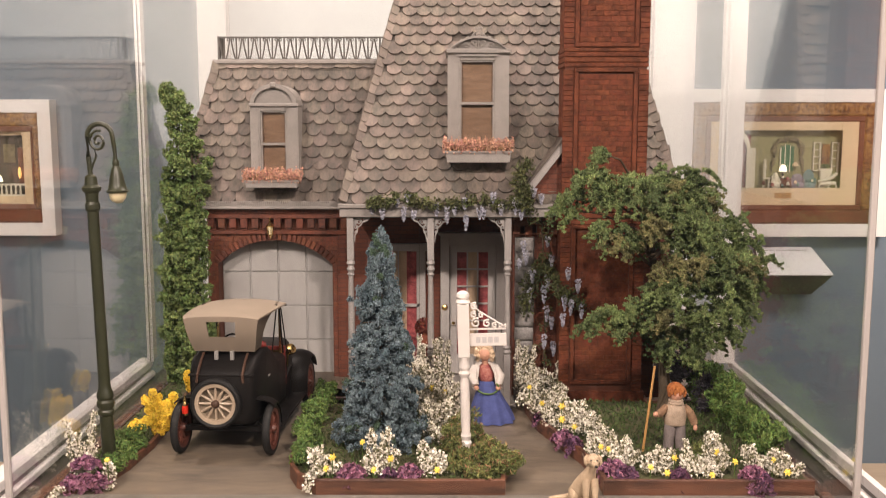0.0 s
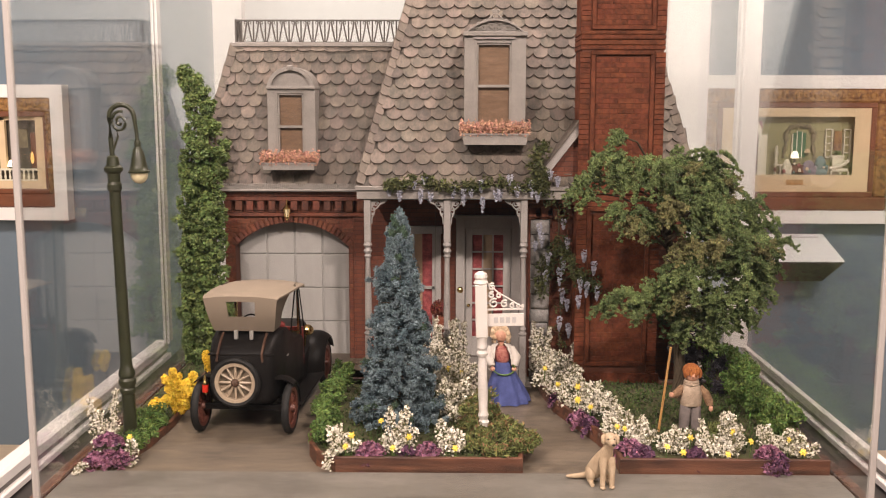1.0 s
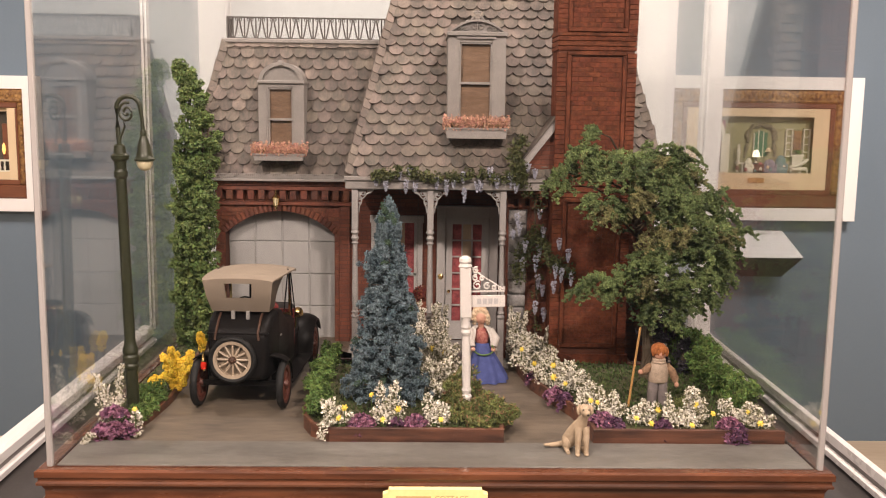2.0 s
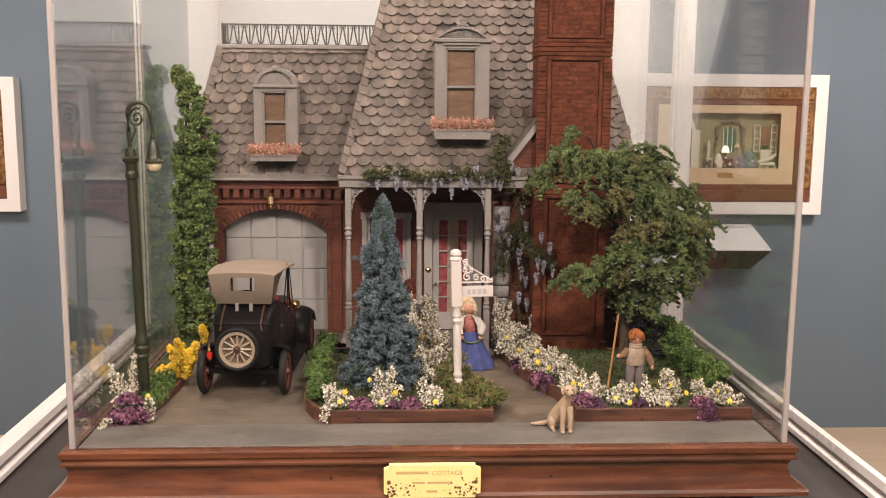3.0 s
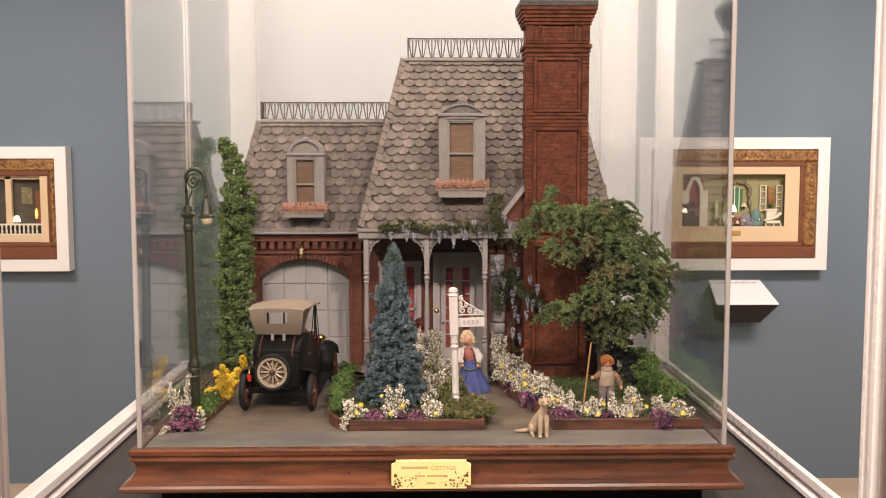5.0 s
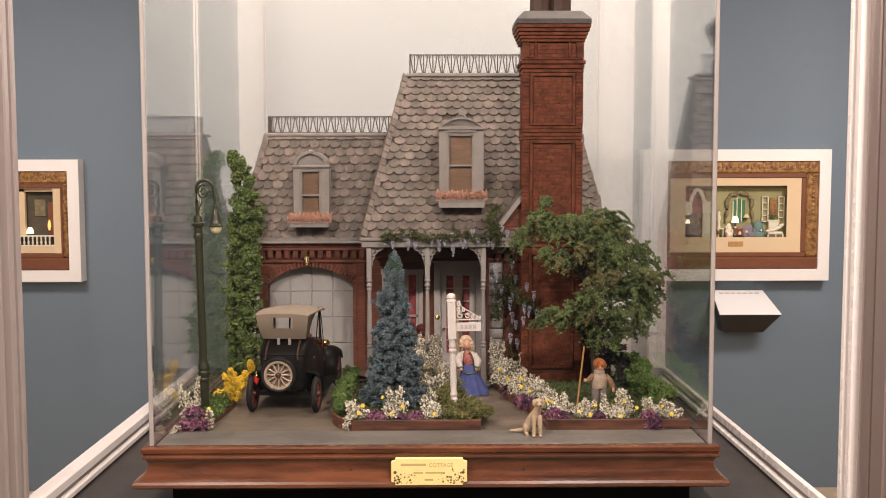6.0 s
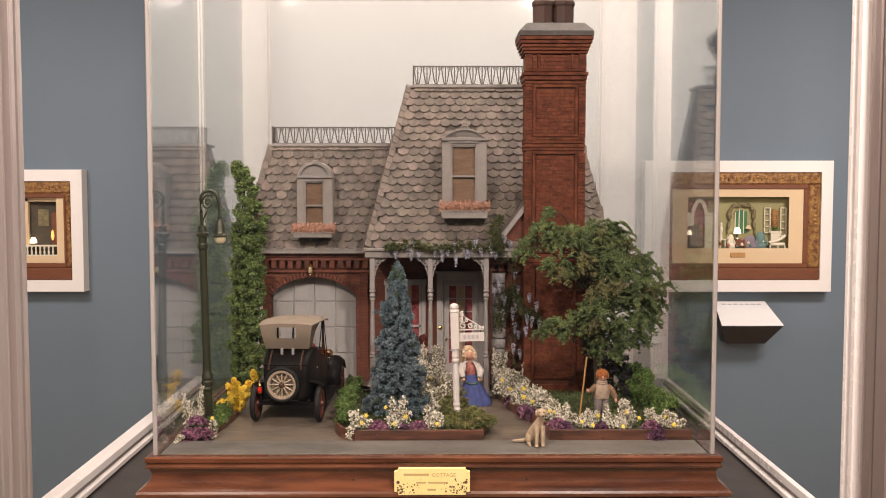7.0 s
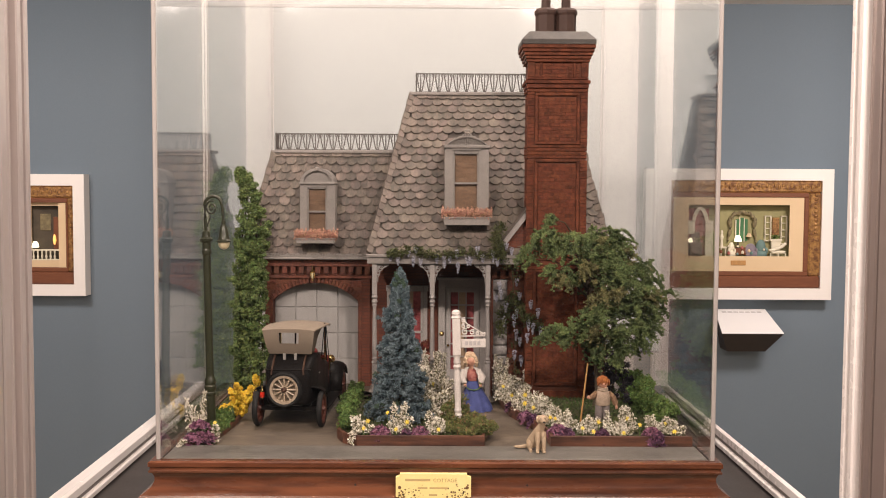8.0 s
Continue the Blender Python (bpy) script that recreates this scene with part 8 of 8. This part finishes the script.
# right-hand box: an olive sitting room
YW = 3.57
o0, o1, p0, p1 = 1.282, 1.798, 0.088, 0.349
rb_ = framed_box(1.06, 2.014, -0.133, 0.532, YW, (o0, o1, p0, p1), 0.062, "gilt-framed miniature sitting room in a white outer frame")
part("room_shell", boxes((o0 - 0.02, o1 + 0.02, YW - 0.004, YW - 0.001, p0 - 0.004, p1 + 0.01), (o0 - 0.02, o1 + 0.02, YW - 0.055, YW - 0.004, p0 - 0.008, p0 - 0.004), (o0 - 0.02, o1 + 0.02, YW - 0.055, YW - 0.004, p1 + 0.006, p1 + 0.01)), M["room_olive"], rb_)
# pointed archway in a cream partition
acx_ = 1.349
arch_out = [(acx_ - 0.042, 0.27), (acx_ - 0.036, 0.3), (acx_ - 0.02, 0.328), (acx_, 0.342), (acx_ + 0.02, 0.328), (acx_ + 0.036, 0.3), (acx_ + 0.042, 0.27)]
arch_in = [(acx_ + 0.027, 0.262), (acx_ + 0.022, 0.285), (acx_ + 0.01, 0.312), (acx_, 0.324), (acx_ - 0.01, 0.312), (acx_ - 0.022, 0.285), (acx_ - 0.027, 0.262)]
bm = slab_xz(bmesh.new(), arch_out + arch_in, YW - 0.04, YW - 0.03)
box(bm, acx_ + 0.027, acx_ + 0.066, YW - 0.04, YW - 0.03, p0 - 0.004, 0.268)
box(bm, acx_ - 0.062, acx_ - 0.029, YW - 0.04, YW - 0.03, 0.2, 0.268)
part("archway", bm, M["room_white"], rb_)
part("arch_backing", boxes((o0 - 0.01, acx_ + 0.05, YW - 0.012, YW - 0.006, p0, 0.33)), M["curtain_red"], rb_)
part("dark_sideboard", boxes((1.296, 1.358, YW - 0.045, YW - 0.014, p0 - 0.004, 0.155), (1.306, 1.35, YW - 0.04, YW - 0.014, 0.155, 0.21), bev=0.004), M["room_dark"], rb_)
ob = leaf_part("posy", blob(RNG, (1.352, YW - 0.04, 0.196), (0.012, 0.008, 0.014), 90, 0.3), 0.008, M["rose"], rb_, RNG)
room_lamp(rb_, 1.297, YW - 0.045, 0.135, 0.7)
# window with swagged drape
part("green_window", boxes((1.541, 1.557, YW - 0.0115, YW - 0.006, 0.165, 0.275), (1.561, 1.58, YW - 0.0115, YW - 0.006, 0.165, 0.282), (1.584, 1.6, YW - 0.0115, YW - 0.006, 0.165, 0.275)), M["green_glow"], rb_)
part("window_bars", boxes((1.5565, 1.561, YW - 0.013, YW - 0.006, 0.16, 0.285), (1.58, 1.584, YW - 0.013, YW - 0.006, 0.16, 0.28), (1.536, 1.541, YW - 0.013, YW - 0.006, 0.16, 0.27)), M["room_white"], rb_)
arc = [(1.571 + 0.064 * math.cos(a), YW - 0.014, 0.266 + 0.044 * math.sin(a) + 0.004 * math.sin(9 * a)) for a in np.linspace(0, math.pi, 25)]
part("drape_swag", tube(bmesh.new(), arc, [0.0095 + 0.003 * math.sin(k * 1.9) for k in range(25)], 9), M["swag"], rb_, smooth=60)
for sx in (-1, 1):
    fall = [(1.571 + sx * (0.066 - 0.005 * math.sin(k * 0.5)), YW - 0.013, 0.266 - k * 0.0105) for k in range(11)]
    part("drape", tube(bmesh.new(), fall, [0.0105 + 0.0025 * math.sin(k * 1.3) - 0.0004 * k for k in range(11)], 9), M["swag"], rb_, smooth=60)
for bx, z0 in ((1.703, 0.165), (1.786, 0.15)):
    part("bookcase", boxes((bx - 0.017, bx - 0.012, YW - 0.018, YW - 0.0055, z0, 0.292), (bx + 0.012, bx + 0.017, YW - 0.018, YW - 0.0055, z0, 0.292), *[(bx - 0.017, bx + 0.017, YW - 0.018, YW - 0.0055, z0 + (0.292 - z0) * k / 4 - 0.002, z0 + (0.292 - z0) * k / 4 + 0.002) for k in range(5)]), M["room_white"], rb_)
part("mantel", boxes((1.718, 1.765, YW - 0.03, YW - 0.0055, p0, 0.165), (1.71, 1.772, YW - 0.034, YW - 0.0055, 0.165, 0.174), bev=0.001), M["room_white"], rb_)
part("gilt_mirror", boxes((1.727, 1.764, YW - 0.01, YW - 0.0055, 0.195, 0.285), bev=0.002), M["gold"], rb_)
ob = leaf_part("greenery", blob(RNG, (1.738, YW - 0.03, 0.186), (0.022, 0.006, 0.01), 110, 0.2), 0.008, M["shrub"], rb_, RNG)


def soft_seat(name, x, w, z1, back, material):
    """Upholstered seat: cushion, rounded back and two arms."""
    bm = bmesh.new()
    box(bm, x - w, x + w, YW - 0.05, YW - 0.025, p0 - 0.003, p0 + 0.026, bev=0.004)
    ball(bm, (x, YW - 0.028, z1 - back), back, (w / back, 0.4, 1), 12, 8)
    for sx in (-1, 1):
        ball(bm, (x + sx * w * 0.92, YW - 0.042, p0 + 0.026), 0.011, (0.8, 1, 1.4), 8, 6)
    part(name, bm, material, rb_, smooth=60)


soft_seat("sofa", 1.612, 0.03, 0.152, 0.034, M["mauve_cloth"])
soft_seat("armchair", 1.664, 0.026, 0.172, 0.04, M["teal_cloth"])
soft_seat("cream_chair", 1.513, 0.017, 0.158, 0.032, M["room_white"])
part("side_table", boxes((1.528, 1.58, YW - 0.052, YW - 0.03, 0.095, 0.132), bev=0.003), M["frame_wood"], rb_)
part("small_table", boxes((1.452, 1.488, YW - 0.045, YW - 0.02, 0.128, 0.134), (1.456, 1.461, YW - 0.04, YW - 0.025, p0, 0.128), (1.479, 1.484, YW - 0.04, YW - 0.025, p0, 0.128)), M["room_white"], rb_)
part("figurine", lathe(bmesh.new(), [(0.008, 0.134), (0.006, 0.165), (0.01, 0.185), (0.006, 0.2), (0.007, 0.212), (0.002, 0.22)], (1.461, YW - 0.034, 0), 8), M["room_white"], rb_)
bm = bmesh.new()
tube(bm, [(1.7, YW - 0.048, 0.118), (1.73, YW - 0.05, 0.122), (1.765, YW - 0.046, 0.136), (1.787, YW - 0.04, 0.152)], [0.006, 0.008, 0.009, 0.008], 8)
box(bm, 1.71, 1.785, YW - 0.052, YW - 0.03, p0 + 0.012, p0 + 0.028, bev=0.004)
for xx in (1.706, 1.745, 1.782):
    box(bm, xx, xx + 0.006, YW - 0.05, YW - 0.045, p0 - 0.003, p0 + 0.014)
part("chaise", bm, M["room_white"], rb_, smooth=50)
cl = random.Random(8)
for i in range(12):
    cx_, cz_ = cl.uniform(1.43, 1.7), cl.uniform(0.092, 0.135)
    sz = cl.uniform(0.004, 0.008)
    part("ornament", lathe(bmesh.new(), [(sz, 0), (sz * 1.2, sz), (sz * 0.5, sz * 2.2)], (cx_, YW - 0.05, cz_), 7), M[cl.choice(("room_white", "frame_wood", "mat_board", "teal_cloth", "rose"))], rb_)
room_lamp(rb_, 1.541, YW - 0.044, 0.13, 1.0)
part("dim_lamp", lathe(bmesh.new(), [(0.016, 0.186), (0.007, 0.204)], (1.605, YW - 0.02, 0), 10), M["mat_board"], rb_)

# left-hand box: a dark room behind a balustrade
lb_ = framed_box(-2.62, -1.779, -0.13, 0.4865, YW, (-2.45, -1.916, 0.014, 0.3406), 0.03, "gilt-framed dark miniature room in a white outer frame")
part("room_shell", boxes((-2.47, -1.9, YW - 0.004, YW - 0.001, 0.01, 0.35)), M["room_dark"], lb_)
part("lower_wall", boxes((-2.45, -1.917, YW - 0.05, YW - 0.045, 0.0145, 0.052)), M["mat_board"], lb_)
bm = boxes((-2.45, -1.917, YW - 0.052, YW - 0.042, 0.098, 0.106), (-2.45, -1.917, YW - 0.052, YW - 0.042, 0.05, 0.056))
for i in range(24):
    lathe(bm, [(0.0035, 0.056), (0.006, 0.068), (0.0035, 0.08), (0.005, 0.098)], (-2.437 + 0.0215 * i, YW - 0.047, 0), 6)
part("balustrade", bm, M["room_white"], lb_)
part("pilaster", boxes((-2.095, -2.066, YW - 0.04, YW - 0.02, 0.106, 0.3406), (-2.45, -1.917, YW - 0.04, YW - 0.02, 0.326, 0.3405)), M["mat_board"], lb_)
part("wall_picture", boxes((-2.03, -1.975, YW - 0.009, YW - 0.005, 0.2, 0.285), bev=0.002), M["swag"], lb_)
part("tall_clock", boxes((-1.955, -1.925, YW - 0.03, YW - 0.008, 0.106, 0.27), bev=0.003), M["frame_wood"], lb_)
part("candle_lamp", lathe(bmesh.new(), [(0.004, 0.13), (0.009, 0.15), (0.007, 0.17), (0.002, 0.182)], (-1.945, YW - 0.04, 0), 8), M["amber_lit"], lb_)
room_lamp(lb_, -2.043, YW - 0.04, 0.084, 0.95)

# sloping label panel below the right-hand box
wd = thing("label_stand", "white sloping label panel on a dark wedge bracket", "label", 1.63, YW, -0.39)
xs0, xs1 = 1.44, 1.703
bm = bmesh.new()
tp = [(xs0, YW, -0.19), (xs1, YW, -0.19), (xs1 + 0.022, YW - 0.22, -0.284), (xs0 - 0.022, YW - 0.22, -0.284)]
bt = [(xs0 + 0.035, YW, -0.392), (xs1 - 0.035, YW, -0.392), (xs1 - 0.035, YW - 0.12, -0.392), (xs0 + 0.035, YW - 0.12, -0.392)]
va, vb = [bm.verts.new(p) for p in tp], [bm.verts.new((p[0], p[1], p[2] - 0.004)) for p in tp]
bm.faces.new(va), bm.faces.new(vb[::-1])
for i in range(4):
    bm.faces.new((va[i], va[(i + 1) % 4], vb[(i + 1) % 4], vb[i]))
part("label_panel", bm, M["label_white"], wd, "white printed label panel")
bm = bmesh.new()
va, vb = [bm.verts.new((p[0], p[1], p[2] - 0.0045)) for p in tp], [bm.verts.new(p) for p in bt]
bm.faces.new(va), bm.faces.new(vb[::-1])
for i in range(4):
    bm.faces.new((va[i], va[(i + 1) % 4], vb[(i + 1) % 4], vb[i]))
part("wedge", bm, M["label_dark"], wd)
bm = bmesh.new()
for i in range(7):
    x = xs0 + 0.03 + i * 0.03
    for p in [[(x, 0.026), (x + 0.024, 0.026), (x + 0.024, 0.036), (x, 0.036)]]:
        bm.faces.new([bm.verts.new((a, YW - b, -0.19 - b * 0.094 / 0.22 + 0.0012)) for a, b in p])
part("printed_bar", bm, M["sign_ink"], wd)
